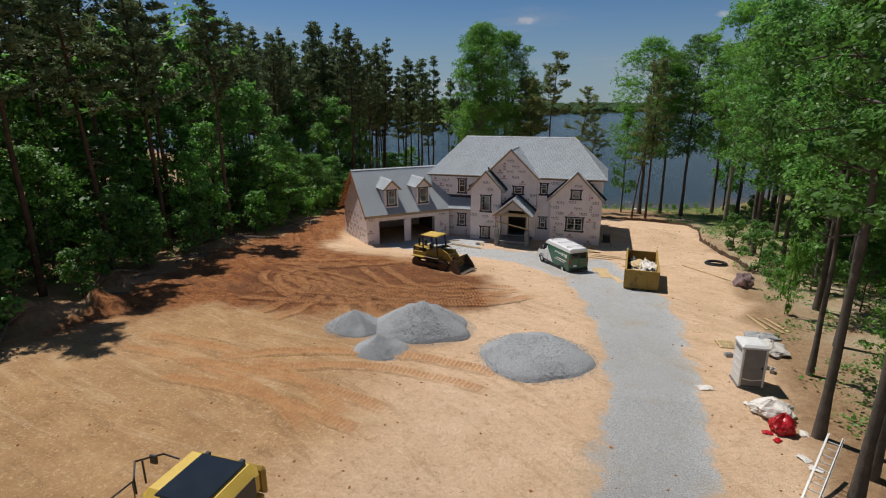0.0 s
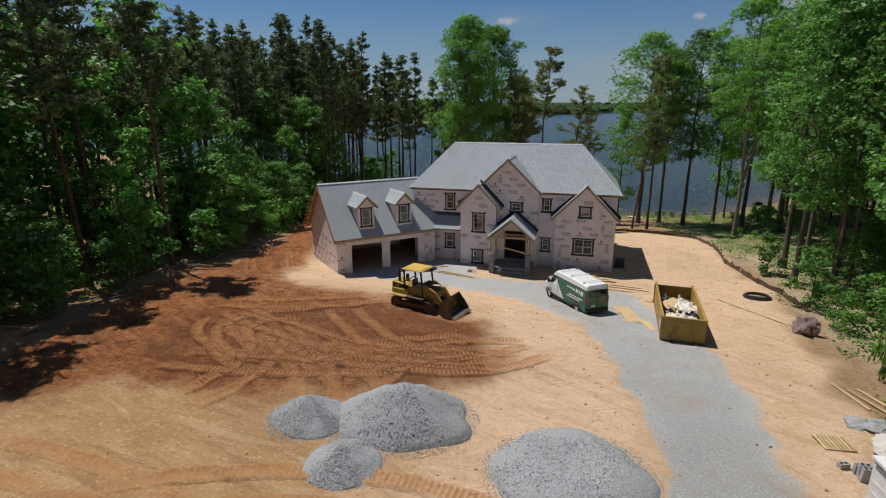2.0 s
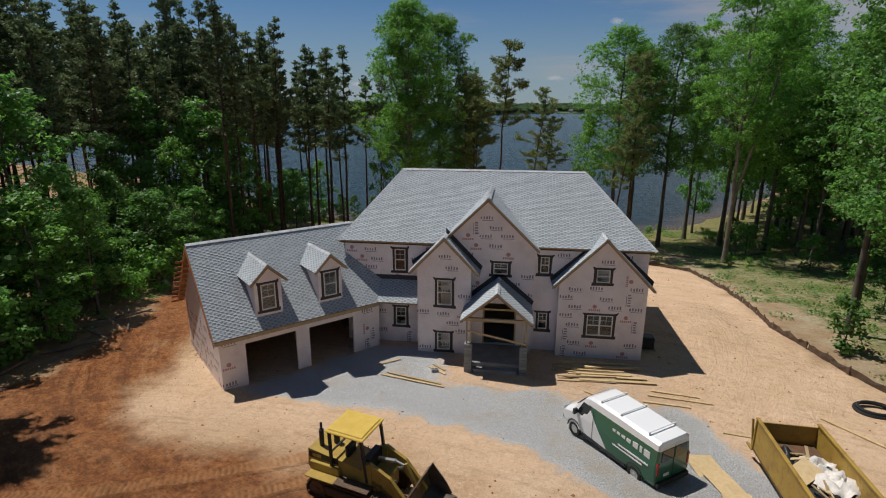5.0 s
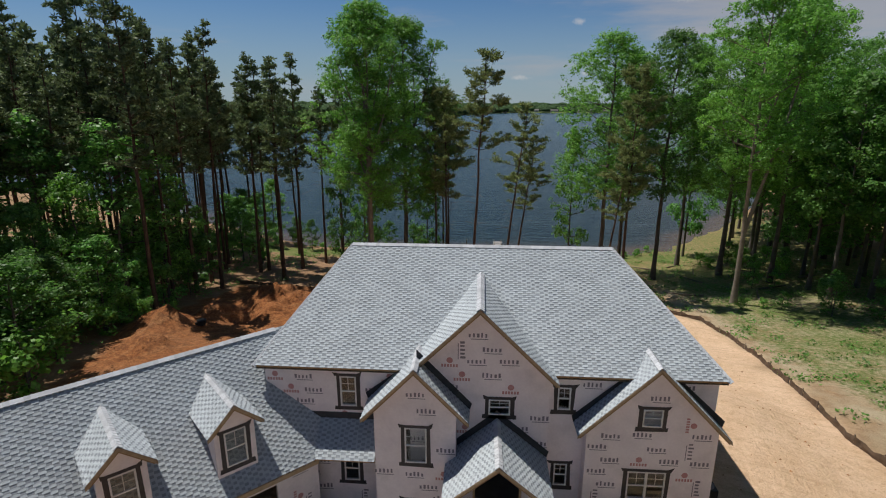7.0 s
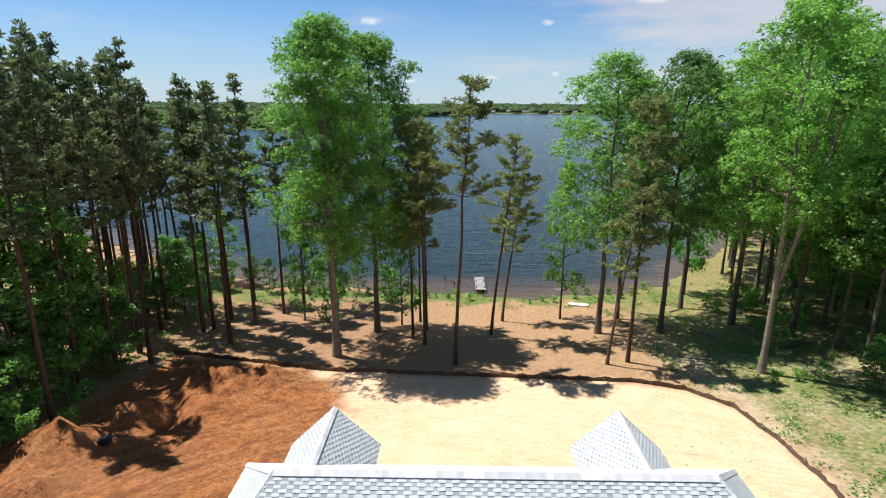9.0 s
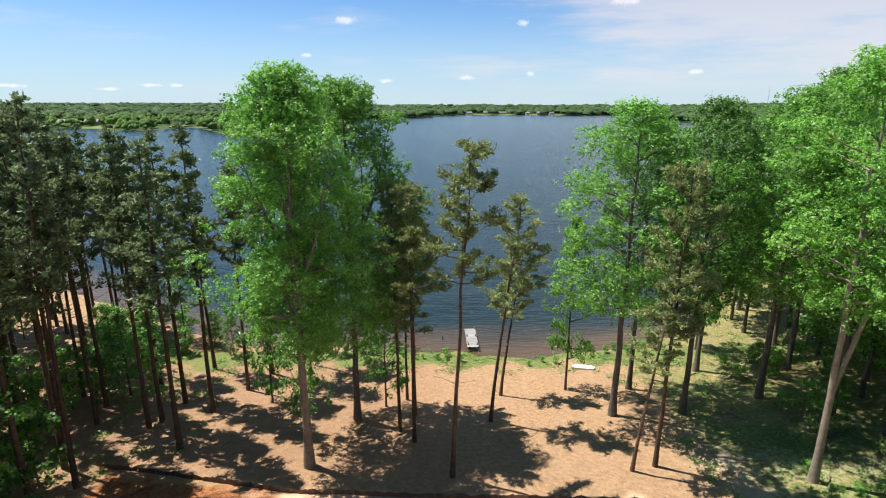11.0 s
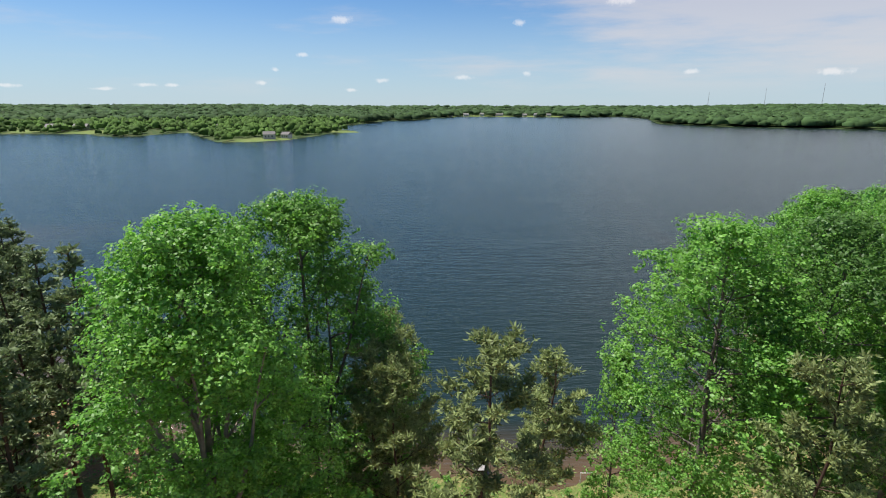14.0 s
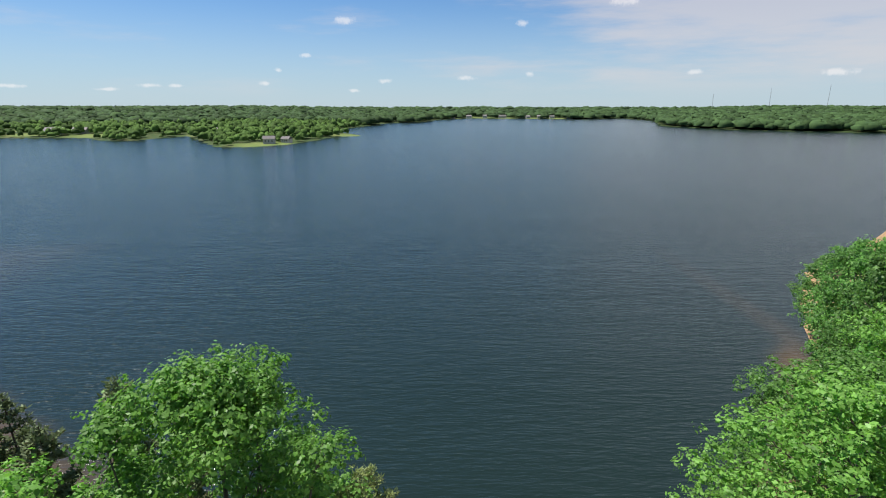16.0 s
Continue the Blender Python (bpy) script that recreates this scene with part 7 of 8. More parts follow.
    part("rear_door_seam", Geo().box((-2.9, -0.012, 0.64), (-2.875, 0.012, 2.1)), BLACK, body)
    part("number_plate", Geo().box((-2.9, 0.2, 0.78), (-2.885, 0.52, 0.92)), CAR_WHITE, v)
    part("front_bumper", Geo().box((2.6, -0.84, 0.4), (2.82, 0.84, 0.62), 0.05), BLACK, v)
    part("grille", Geo().box((2.66, -0.5, 0.66), (2.79, 0.5, 0.84), 0.02), BLACK, v)
    for x in (-2.2, -0.7, 0.45):
        part("roof_bar", Geo().box((x - 0.03, -0.8, 2.47), (x + 0.03, 0.8, 2.51), 0.01).box((x - 0.03, -0.78, 2.36), (x + 0.03, -0.72, 2.48)).box((x - 0.03, 0.72, 2.36), (x + 0.03, 0.78, 2.48)), CAR_WHITE, v)
    return v


VAN_A = math.degrees(math.atan2(2.85, -2.06))
van(pose(-2.1, 48.15, ground_z(-2.1, 48.1) - 0.01, 0, 0, VAN_A))


def crawler_track(parent, y, x0, x1, r, w, name="crawler_track"):
    """An endless track: shoes round two end wheels, with rollers and a frame inside."""
    tr = part(name, Geo().box((x0 + 0.1, y - w * 0.28, r * 0.55), (x1 - 0.1, y + w * 0.28, r * 1.45), 0.05), STEEL_BROWN, parent, "muddy steel crawler track")
    for x in (x0, x1):
        part("track_wheel", Geo().cyl((x, y - w * 0.34, r), (x, y + w * 0.34, r), r * 0.86, n=16).cyl((x, y - w * 0.4, r), (x, y + w * 0.4, r), r * 0.3, n=10), STEEL_BROWN, tr)
    for k in range(5):
        x = x0 + (x1 - x0) * (k + 0.5) / 5
        part("roller", Geo().cyl((x, y - w * 0.33, 0.17), (x, y + w * 0.33, 0.17), 0.12, n=10), STEEL_BROWN, tr)
    span_len, total = x1 - x0, 2 * (x1 - x0) + 2 * math.pi * r
    n = int(total / 0.19)
    shoe = Geo().box((-0.085, -w / 2, -0.025), (0.085, w / 2, 0.015), 0.006).box((-0.02, -w / 2, 0.012), (0.015, w / 2, 0.065)).mesh("track_shoe")
    shoe.materials.append(STEEL_BROWN)
    for k in range(n):
        d = k * total / n
        if d < span_len:
            x, z, a = x0 + d, 2 * r, 0
        elif d < span_len + math.pi * r:
            a = (d - span_len) / r
            x, z, a = x1 + r * math.sin(a), r + r * math.cos(a), math.degrees(a)
        elif d < 2 * span_len + math.pi * r:
            x, z, a = x1 - (d - span_len - math.pi * r), 0, 180
        else:
            a = (d - 2 * span_len - math.pi * r) / r
            x, z, a = x0 - r * math.sin(a), r - r * math.cos(a), 180 + math.degrees(a)
        ob = part("track_shoe", shoe, None, tr)
        ob.matrix_basis = pose(x, y, z + 0.03, 0, a, 0)
    return tr


def loader(m):
    L = thing("track_loader", m, "muddy yellow crawler loader with its bucket on the ground", "loader")
    for y in (-0.93, 0.93):
        crawler_track(L, y, -1.45, 1.25, 0.42, 0.46)
    body = part("engine_housing", Geo().prism([(-2.15, -0.62, 1.0), (-1.75, -0.62, 0.62), (0.3, -0.62, 0.62), (0.3, -0.62, 1.5), (-0.55, -0.62, 1.62), (-2.1, -0.62, 1.78)], (0, 1.24, 0)), YELLOW, L, "dirty yellow engine housing")
    for s in (-1, 1):
        part("black_stripe", Geo().box((-2.08, s * 0.622 - 0.006, 1.42), (-0.7, s * 0.622 + 0.006, 1.68)), BLACK, body)
        part("lettering_bar", Geo().box((-1.9, s * 0.632 - 0.004, 1.48), (-1.5, s * 0.632 + 0.004, 1.62)), YELLOW, body)
        part("side_step", Geo().box((-0.6, s * 0.95 - 0.25, 1.0), (0.9, s * 0.95 + 0.25, 1.06), 0.01), STEEL_BROWN, L)
        part("fender", Geo().box((-1.9, s * 0.93 - 0.27, 0.96), (-0.55, s * 0.93 + 0.27, 1.02), 0.01).box((-1.95, s * 0.7 - 0.08, 0.9), (-0.6, s * 0.7 + 0.08, 1.36), 0.02), YELLOW, L)
    part("rear_grille", Geo().box((-2.17, -0.55, 1.05), (-2.1, 0.55, 1.7), 0.02), BLACK, body)
    part("exhaust_stack", Geo().cyl((-1.75, -0.2, 1.7), (-1.75, -0.2, 2.45), 0.1, n=10).cyl((-1.75, -0.2, 2.45), (-1.75, -0.2, 2.75), 0.05, n=8), BLACK, L, "black exhaust stack")
    part("air_cleaner", Geo().cyl((-1.35, 0.25, 1.7), (-1.35, 0.25, 2.2), 0.13, n=10), BLACK, L)
    part("canopy", Geo().box((-1.15, -0.82, 2.86), (0.55, 0.82, 2.94), 0.03).box((-1.05, -0.7, 2.93), (0.45, 0.7, 2.98), 0.025), ROOF_YELLOW, L, "sun-bleached yellow canopy roof")
    for x, xb in ((-1.0, -0.95), (0.42, 0.62)):
        for y in (-0.7, 0.7):
            part("canopy_post", Geo().beam((xb, y, 1.1), (x, y, 2.88), 0.1, 0.1), BLACK, L)
    part("canopy_rail", Geo().beam((-0.95, -0.7, 2.0), (-0.95, 0.7, 2.0), 0.06, 0.06), BLACK, L)
    part("seat", Geo().box((-0.55, -0.3, 1.3), (0.0, 0.3, 1.5), 0.05).box((-0.62, -0.3, 1.45), (-0.45, 0.3, 2.05), 0.05), BLACK, L, "black operator seat")
    part("control_console", Geo().box((0.3, -0.5, 1.2), (0.6, 0.5, 1.95), 0.04), BLACK, L)
    for y in (-0.3, -0.15, 0.25):
        part("lever", Geo().cyl((0.2, y, 1.5), (0.12, y, 1.95), 0.015, n=6), BLACK, L)
    part("front_frame", Geo().box((0.3, -0.5, 0.55), (1.35, 0.5, 1.3), 0.05), YELLOW, L)
    for s in (-1, 1):
        y = s * 0.62
        part("lift_arm", Geo().prism([(0.45, y - 0.07, 1.75), (0.75, y - 0.07, 1.95), (1.6, y - 0.07, 1.55), (2.5, y - 0.07, 0.5), (2.35, y - 0.07, 0.28), (1.95, y - 0.07, 0.62), (1.2, y - 0.07, 1.2), (0.55, y - 0.07, 1.35)], (0, 0.14, 0)), YELLOW, L, "yellow lift arm")
        part("tower", Geo().prism([(0.25, y - 0.1, 0.9), (0.85, y - 0.1, 0.9), (0.8, y - 0.1, 1.9), (0.45, y - 0.1, 1.85)], (0, 0.2, 0)), YELLOW, L)
        part("lift_cylinder", Geo().cyl((0.9, s * 0.45, 0.85), (1.5, s * 0.45, 1.25), 0.07, n=10).cyl((1.5, s * 0.45, 1.25), (1.75, s * 0.45, 1.4), 0.035, n=8), CHROME, L)
    part("tilt_cylinder", Geo().cyl((0.75, 0, 1.75), (1.5, 0, 1.85), 0.085, n=10).cyl((1.5, 0, 1.85), (1.95, 0, 1.75), 0.045, n=8), CHROME, L, "bright tilt cylinder")
    part("tilt_link", Geo().beam((1.9, 0, 1.85), (2.35, 0, 0.95), 0.14, 0.12), YELLOW, L)
    arc = [(2.45 + 0.06 * a, z) for a, z in ((0, 1.25), (-3.5, 0.95), (-4.0, 0.6), (-2.0, 0.22), (3.0, 0.06), (16.5, 0.03))]
    inner = [(x + 0.05, z + 0.05) for x, z in arc[:-1]] + [(arc[-1][0], arc[-1][1] + 0.03)]
    bucket = part("bucket", Geo().prism([(x, -1.2, z) for x, z in arc + inner[::-1]], (0, 2.4, 0)), BUCKET_STEEL, L, "worn steel bucket")
    for y in (-1.22, 1.18):
        part("bucket_cheek", Geo().prism([(x, y, z) for x, z in arc[:-1]] + [(3.3, y, 0.1), (3.05, y, 0.55)], (0, 0.04, 0)), BUCKET_STEEL, bucket)
    for k in range(8):
        y = -1.1 + k * 0.315
        part("bucket_tooth", Geo().prism([(3.3, y - 0.05, 0.02), (3.3, y + 0.05, 0.02), (3.55, y + 0.03, 0.03), (3.55, y - 0.03, 0.03)], (0, 0, 0.06)), BUCKET_STEEL, bucket)
    return L


loader(pose(-12.7, 43.45, ground_z(-12.7, 43.4) - 0.02, 0, 0, -16))


def crumpled(w, d, h, seed, n=12):
    """A crumpled sheet, folded up by noise."""
    rs = np.random.RandomState(seed)
    u, v = np.meshgrid(np.linspace(-0.5, 0.5, n), np.linspace(-0.5, 0.5, n))
    u, v = u.ravel(), v.ravel()
    z = h * (0.35 + 0.4 * waves(u * 6, v * 6, 3.0, seed) + 0.25 * rs.uniform(-1, 1, len(u))) * (1.1 - 2.6 * (u**2 + v**2))
    u = u + rs.uniform(-0.06, 0.06, len(u))
    v = v + rs.uniform(-0.06, 0.06, len(v))
    i = np.arange(n * n).reshape(n, n)
    me = quad_mesh("sheet", np.stack([u * w, v * d, z], 1), np.stack([i[:-1, :-1], i[:-1, 1:], i[1:, 1:], i[1:, :-1]], -1).reshape(-1, 4), False)
    return me


def skip(m):
    """A roll-off container, long side along y, with its near end towards -y."""
    s = thing("rubbish_skip", m, "open ochre steel rubbish skip full of building waste", "skip")
    W, Lh, H0, t = 1.22, 3.35, 1.75, 0.05
    part("floor_plate", Geo().box((-W, -Lh, 0.22), (W, Lh, 0.3)), RUST, s)
    for x in (-W, W - t):
        side = part("side_panel", Geo().box((x, -Lh, 0.2), (x + t, Lh, H0)), SKIP, s)
        for k in range(2):
            y = -Lh + 0.1 + k * 6.5
            part("rib", Geo().box((x - 0.06 if x < 0 else x + t, y, 0.22), (x if x < 0 else x + t + 0.06, y + 0.09, H0 - 0.08), 0.01), SKIP, side)
        part("top_rail", Geo().box((x - 0.05, -Lh - 0.03, H0 - 0.08), (x + t + 0.05, Lh + 0.03, H0 + 0.03), 0.02), SKIP, s)
    near = part("end_panel", Geo().box((-W + t, -Lh, 0.2), (W - t, -Lh + t, H0)), SKIP, s)
    for x in (-0.5, 0.42):
        part("end_bar", Geo().box((x, -Lh - 0.07, 0.1), (x + 0.08, -Lh, H0 - 0.1), 0.015), SKIP, near)
    part("top_rail", Geo().box((-W, -Lh - 0.05, H0 - 0.08), (W, -Lh + t + 0.04, H0 + 0.02), 0.02), SKIP, s)
    gate = part("end_gate", Geo().box((-W + t, Lh - t, 0.25), (W - t, Lh, H0 - 0.15)), SKIP, s)
    part("gate_brace", Geo().beam((-W, Lh, 0.2), (-W - 0.02, Lh + 0.35, 1.5), 0.08, 0.08).beam((-W, Lh + 0.02, 0.18), (-W - 0.02, Lh + 0.5, 0.18), 0.1, 0.1), SKIP, gate)
    for x in (-0.62, 0.5):
        part("under_rail", Geo().box((x, -Lh + 0.05, 0.05), (x + 0.12, Lh - 0.05, 0.21)), RUST, s)
        part("roller_wheel", Geo().cyl((x - 0.06, -Lh - 0.1, 0.12), (x + 0.18, -Lh - 0.1, 0.12), 0.12, n=12).box((x - 0.02, -Lh - 0.12, 0.1), (x + 0.14, -Lh + 0.1, 0.3)), RUST, s)
    disc = [(-W - 0.064, -2.75 + 0.3 * math.cos(k * math.pi / 10), 1.05 + 0.3 * math.sin(k * math.pi / 10)) for k in range(20)]
    part("round_sticker", Geo().prism(disc, (-0.004, 0, 0)), WHITE, s, "pale round sticker")
    # what lies in it
    part("rubble", Geo().box((-W + 0.08, -Lh + 0.08, 0.3), (W - 0.08, Lh - 0.08, 0.75), 0.05), RUST, s)
    r = random.Random(5)
    for k, (x, y, w, d, h, mt) in enumerate(((0.2, -1.9, 1.7, 1.6, 0.7, SHEET), (0.3, -2.5, 1.4, 1.2, 0.6, SHEET), (0.5, 0.3, 1.3, 1.5, 0.9, SHEET), (-0.4, -1.5, 1.2, 1.4, 0.5, SHEET), (0.75, -1.0, 0.9, 1.1, 0.5, BLACK), (0.0, -0.6, 1.6, 0.8, 0.4, BLACK), (-0.6, 1.8, 0.9, 1.1, 0.5, BLACK), (0.4, 1.5, 1.3, 1.0, 0.5, SHEET))):
        ob = part("crumpled_sheet", crumpled(w, d, h, 300 + k), mt, s)
        ob.matrix_basis = pose(x, y, 0.95, 0, 0, r.uniform(0, 360))
    for k in range(16):
        ob = part("scrap_board", Geo().box((-r.uniform(0.3, 0.8), -0.06, 0), (r.uniform(0.3, 0.8), 0.06, 0.03)), LUMBER, s)
        ob.matrix_basis = pose(r.uniform(-0.5, 0.5), r.uniform(-2.6, 2.2), 1.05 + r.uniform(0, 0.2), r.uniform(-20, 20), r.uniform(-25, 25), r.uniform(0, 180))
    ob = part("scrap_panel", Geo().box((-0.55, -0.4, 0), (0.55, 0.4, 0.02)), LUMBER, s)
    ob.matrix_basis = pose(-0.4, 0.7, 1.2, 12, -14, 35)
    return s


skip(pose(4.68, 44.75, ground_z(4.7, 43.0) - 0.06, 0, 0, -3))


def portable_toilet(m):
    p = thing("portable_toilet", m, "white portable toilet cabin with grey door", "toilet cabin")
    part("skid_base", Geo().box((-0.6, -0.6, 0), (0.6, 0.6, 0.12), 0.03), POTTY_GREY, p)
    for k, (x0, x1, y0, y1) in enumerate(((-0.56, -0.5, -0.56, 0.56), (0.5, 0.56, -0.56, 0.56), (-0.5, 0.5, 0.5, 0.56))):
        w = part("side_wall", Geo().box((x0, y0, 0.12), (x1, y1, 2.1), 0.015), WHITE, p)
        if k < 2:
            for z in (0.5, 0.9, 1.3):
                part("moulded_rib", Geo().box((x0 - 0.015 if k == 0 else x1, -0.42, z), (x0 if k == 0 else x1 + 0.015, 0.42, z + 0.1), 0.006), WHITE, w)
            part("vent_slot", Geo().box((x0 - 0.012 if k == 0 else x1, -0.4, 1.82), (x0 if k == 0 else x1 + 0.012, 0.4, 2.0)), POTTY_GREY, w)
    for x in (-0.56, 0.46):
        part("corner_post", Geo().box((x, -0.58, 0.12), (x + 0.1, -0.5, 2.1), 0.01), WHITE, p)
    d = part("door", Geo().box((-0.46, -0.575, 0.16), (0.46, -0.535, 2.04), 0.012), POTTY_GREY, p, "grey moulded plastic door")
    for x in (-0.3, -0.08, 0.14):
        part("moulded_panel", Geo().box((x, -0.59, 0.8), (x + 0.16, -0.574, 1.35), 0.008), POTTY_GREY, d)
    part("door_rail", Geo().prism([(-0.44, -0.58, 0.5), (0, -0.58, 0.42), (0.44, -0.58, 0.5), (0.44, -0.58, 0.55), (0, -0.58, 0.47), (-0.44, -0.58, 0.55)], (0, -0.012, 0)), WHITE, d)
    part("handle", Geo().box((0.34, -0.6, 1.05), (0.42, -0.57, 1.2), 0.01), BLACK, d)
    ring = lambda w, z: [(-w, -w, z), (w, -w, z), (w, w, z), (-w, w, z)]
    roof = Geo()
    for a, b in (((0.61, 2.08), (0.61, 2.17)), ((0.61, 2.17), (0.5, 2.27)), ((0.5, 2.27), (0.32, 2.31))):
        q = ring(*a) + ring(*b)
        roof.add(q, [(i, (i + 1) % 4, (i + 1) % 4 + 4, i + 4) for i in range(4)])
    roof.add(ring(0.32, 2.31), [(0, 1, 2, 3)]).add(ring(0.61, 2.08), [(3, 2, 1, 0)])
    part("roof", roof, WHITE, p, "white domed roof")
    part("vent_pipe", Geo().cyl((0.4, 0.4, 2.1), (0.4, 0.4, 2.45), 0.05, n=8), WHITE, p)
    return p


portable_toilet(pose(8.65, 27.05, ground_z(8.6, 27) - 0.01, 0, 0, 6))


def heap(name, x, y, rx, ry, h, seed, flat=1.0, turn=0, dip=0.0):
    """A heap of crushed stone with an uneven foot and single stones on it."""
    n, rings, rs = 40, 16, np.random.RandomState(seed)
    ang = np.arange(n) * 2 * np.pi / n
    verts = [[0, 0, h - dip]]
    edge = 1 + 0.1 * waves(np.cos(ang) * 3, np.sin(ang) * 3, 4, seed)
    for k in range(1, rings + 1):
        f = k / rings
        z = h * (1 - f**flat) ** (1.0 if flat < 1.3 else 1.15)
        rr = f * edge
        px, py = rx * rr * np.cos(ang), ry * rr * np.sin(ang)
        z = z - dip * np.exp(-((f / 0.42) ** 2))
        zz = z + 0.05 * h * waves(px, py, 1.3, seed + 1) * (1 - f**4) + rs.uniform(-0.02, 0.02, n)
        if k == rings:
            zz = np.full(n, -0.25)
        verts += np.stack([px, py, zz], 1).tolist()
    faces = [(0, 1 + k, 1 + (k + 1) % n) for k in range(n)]
    for r in range(rings - 1):
        faces += [(1 + r * n + k, 1 + (r + 1) * n + k, 1 + (r + 1) * n + (k + 1) % n, 1 + r * n + (k + 1) % n) for k in range(n)]
    root = thing(name, pose(x, y, ground_z(x, y), 0, 0, turn), "heap of grey crushed stone on the sand", "gravel pile", "gravel piles")
    part("heap_body", Geo().add(verts, faces), STONE, root, smooth=True)
    m = 4200
    a, f = rs.uniform(0, 2 * np.pi, m), np.sqrt(rs.uniform(0, 1.15, m))
    px, py = rx * f * np.cos(a), ry * f * np.sin(a)
    pz = np.where(f < 1, h * np.clip(1 - np.minimum(f, 1) ** flat, 0, 1) ** (1.0 if flat < 1.3 else 1.15), 0) + 0.05 * h * waves(px, py, 1.3, seed + 1) * (1 - np.minimum(f, 1) ** 4)
    pz = pz - dip * np.exp(-((f / 0.42) ** 2))
    pz = np.where(f < 0.96, pz, np.maximum(pz, 0.02))
    c = np.stack([px, py, pz + 0.015], 1)
    s = rs.uniform(0.012, 0.036, (m, 1, 1))
    octa = np.array([[1, 0, 0], [0, 1, 0], [-1, 0, 0], [0, -1, 0], [0, 0, 1]])[None] * s * rs.uniform(0.6, 1.3, (m, 5, 3))
    v = (c[:, None] + octa).reshape(-1, 3)
    i = np.arange(m)[:, None] * 5
    tri = np.concatenate([i + np.array([[0, 1, 4]]), i + np.array([[1, 2, 4]]), i + np.array([[2, 3, 4]]), i + np.array([[3, 0, 4]])])
    part("loose_stones", quad_mesh("loose_stones", v, tri, False), STONE, root, "loose grey stones", kind="stuff")
    return root


heap("gravel_pile", -13.0, 27.8, 2.0, 1.7, 1.2, 1, 1.0)
heap("gravel_pile", -8.9, 28.6, 3.1, 2.5, 1.75, 2, 1.2, 12)
heap("gravel_pile", -10.2, 25.1, 1.5, 1.7, 0.9, 3, 1.1)
heap("gravel_pile", -1.7, 26.7, 3.1, 2.8, 0.8, 4, 3.0, 8, 0.28)


def board(x0, y0, x1, y1, w=0.2, h=0.045, lift=0.02, mt=LUMBER, name="timber_board", label="pale sawn board lying on the ground"):
    g = Geo()
    p0, p1 = Vector((0, 0, 0)), Vector((x1 - x0, y1 - y0, ground_z(x1, y1) - ground_z(x0, y0)))
    g.beam(p0, p1, w, h)
    return solo(name, g, mt, label, "board", pose(x0, y0, ground_z(x0, y0) + lift + h / 2), "loose boards")


rb = random.Random(21)
for k in range(16):
    x0, y0 = -4.6 + rb.uniform(0, 1.9), 55.0 + k * 0.155
    board(x0, y0, x0 + rb.uniform(2.4, 4.4), y0 + rb.uniform(-0.25, 0.35), rb.choice((0.1, 0.15, 0.25)), 0.05, 0.01 + 0.055 * (k % 3))
for x0, y0, x1, y1 in ((-14.7, 54.1, -10.8, 53.2), (-14.4, 54.4, -11.0, 53.5), (-12.0, 55.5, -10.9, 54.7), (-15.3, 55.2, -14.0, 56.2), (0.6, 53.9, 3.9, 53.4), (0.9, 54.4, 3.4, 54.0), (-2.8, 53.9, -1.2, 52.8), (0.2, 53.2, 2.6, 52.9),
                       (-11.8, 55.9, -11.0, 55.2), (8.9, 52.6, 12.1, 46.9), (11.6, 37.4, 12.4, 34.8), (12.1, 37.6, 12.8, 35.2), (11.1, 38.0, 11.7, 35.4), (3.4, 50.6, 5.4, 50.2), (10.6, 33.6, 10.0, 29.6)):
    board(x0, y0, x1, y1, 0.16)


def panel(x, y, w, d, turn, lift=0.0, mt=LUMBER, label="yellow plywood sheet lying flat"):
    return solo("plywood_sheet", Geo().box((-w / 2, -d / 2, 0), (w / 2, d / 2, 0.02), 0.004), mt, label, "plywood", pose(x, y, ground_z(x, y) + 0.03 + lift, -2, 0, turn), "plywood sheets")


panel(1.5, 47.0, 1.22, 2.2, 8)
panel(1.75, 46.0, 1.0, 1.6, 14, 0.03)
panel(2.0, 44.9, 1.2, 0.9, 10)
panel(-2.1, 55.6, 1.22, 2.44, 88, 0.0, OSB)
panel(2.9, 44.0, 0.5, 1.6, 20, 0.0, LUMBER)


def sack(name, x, y, w, d, h, mt, label, seed):
    """A slumped bag with folds."""
    rs = np.random.RandomState(seed)
    n, rings = 22, 10
    verts, faces = [], []
    for r in range(rings + 1):
        f = r / rings
        for k in range(n):
            a = 2 * math.pi * k / n
            rr = (math.sin(math.pi * (0.18 + 0.8 * f)) ** 0.6) * (1 + 0.16 * math.sin(5 * a + 6 * f + seed) + rs.uniform(-0.06, 0.06))
            verts.append((w / 2 * rr * math.cos(a), d / 2 * rr * math.sin(a), h * f * (1 + 0.12 * math.sin(3 * a + seed))))
    for r in range(rings):
        faces += [(r * n + k, r * n + (k + 1) % n, (r + 1) * n + (k + 1) % n, (r + 1) * n + k) for k in range(n)]
    faces += [tuple(range(n))[::-1], tuple(range(rings * n, rings * n + n))]
    return solo(name, Geo().add(verts, faces), mt, label, "bag", pose(x, y, ground_z(x, y) - 0.02))


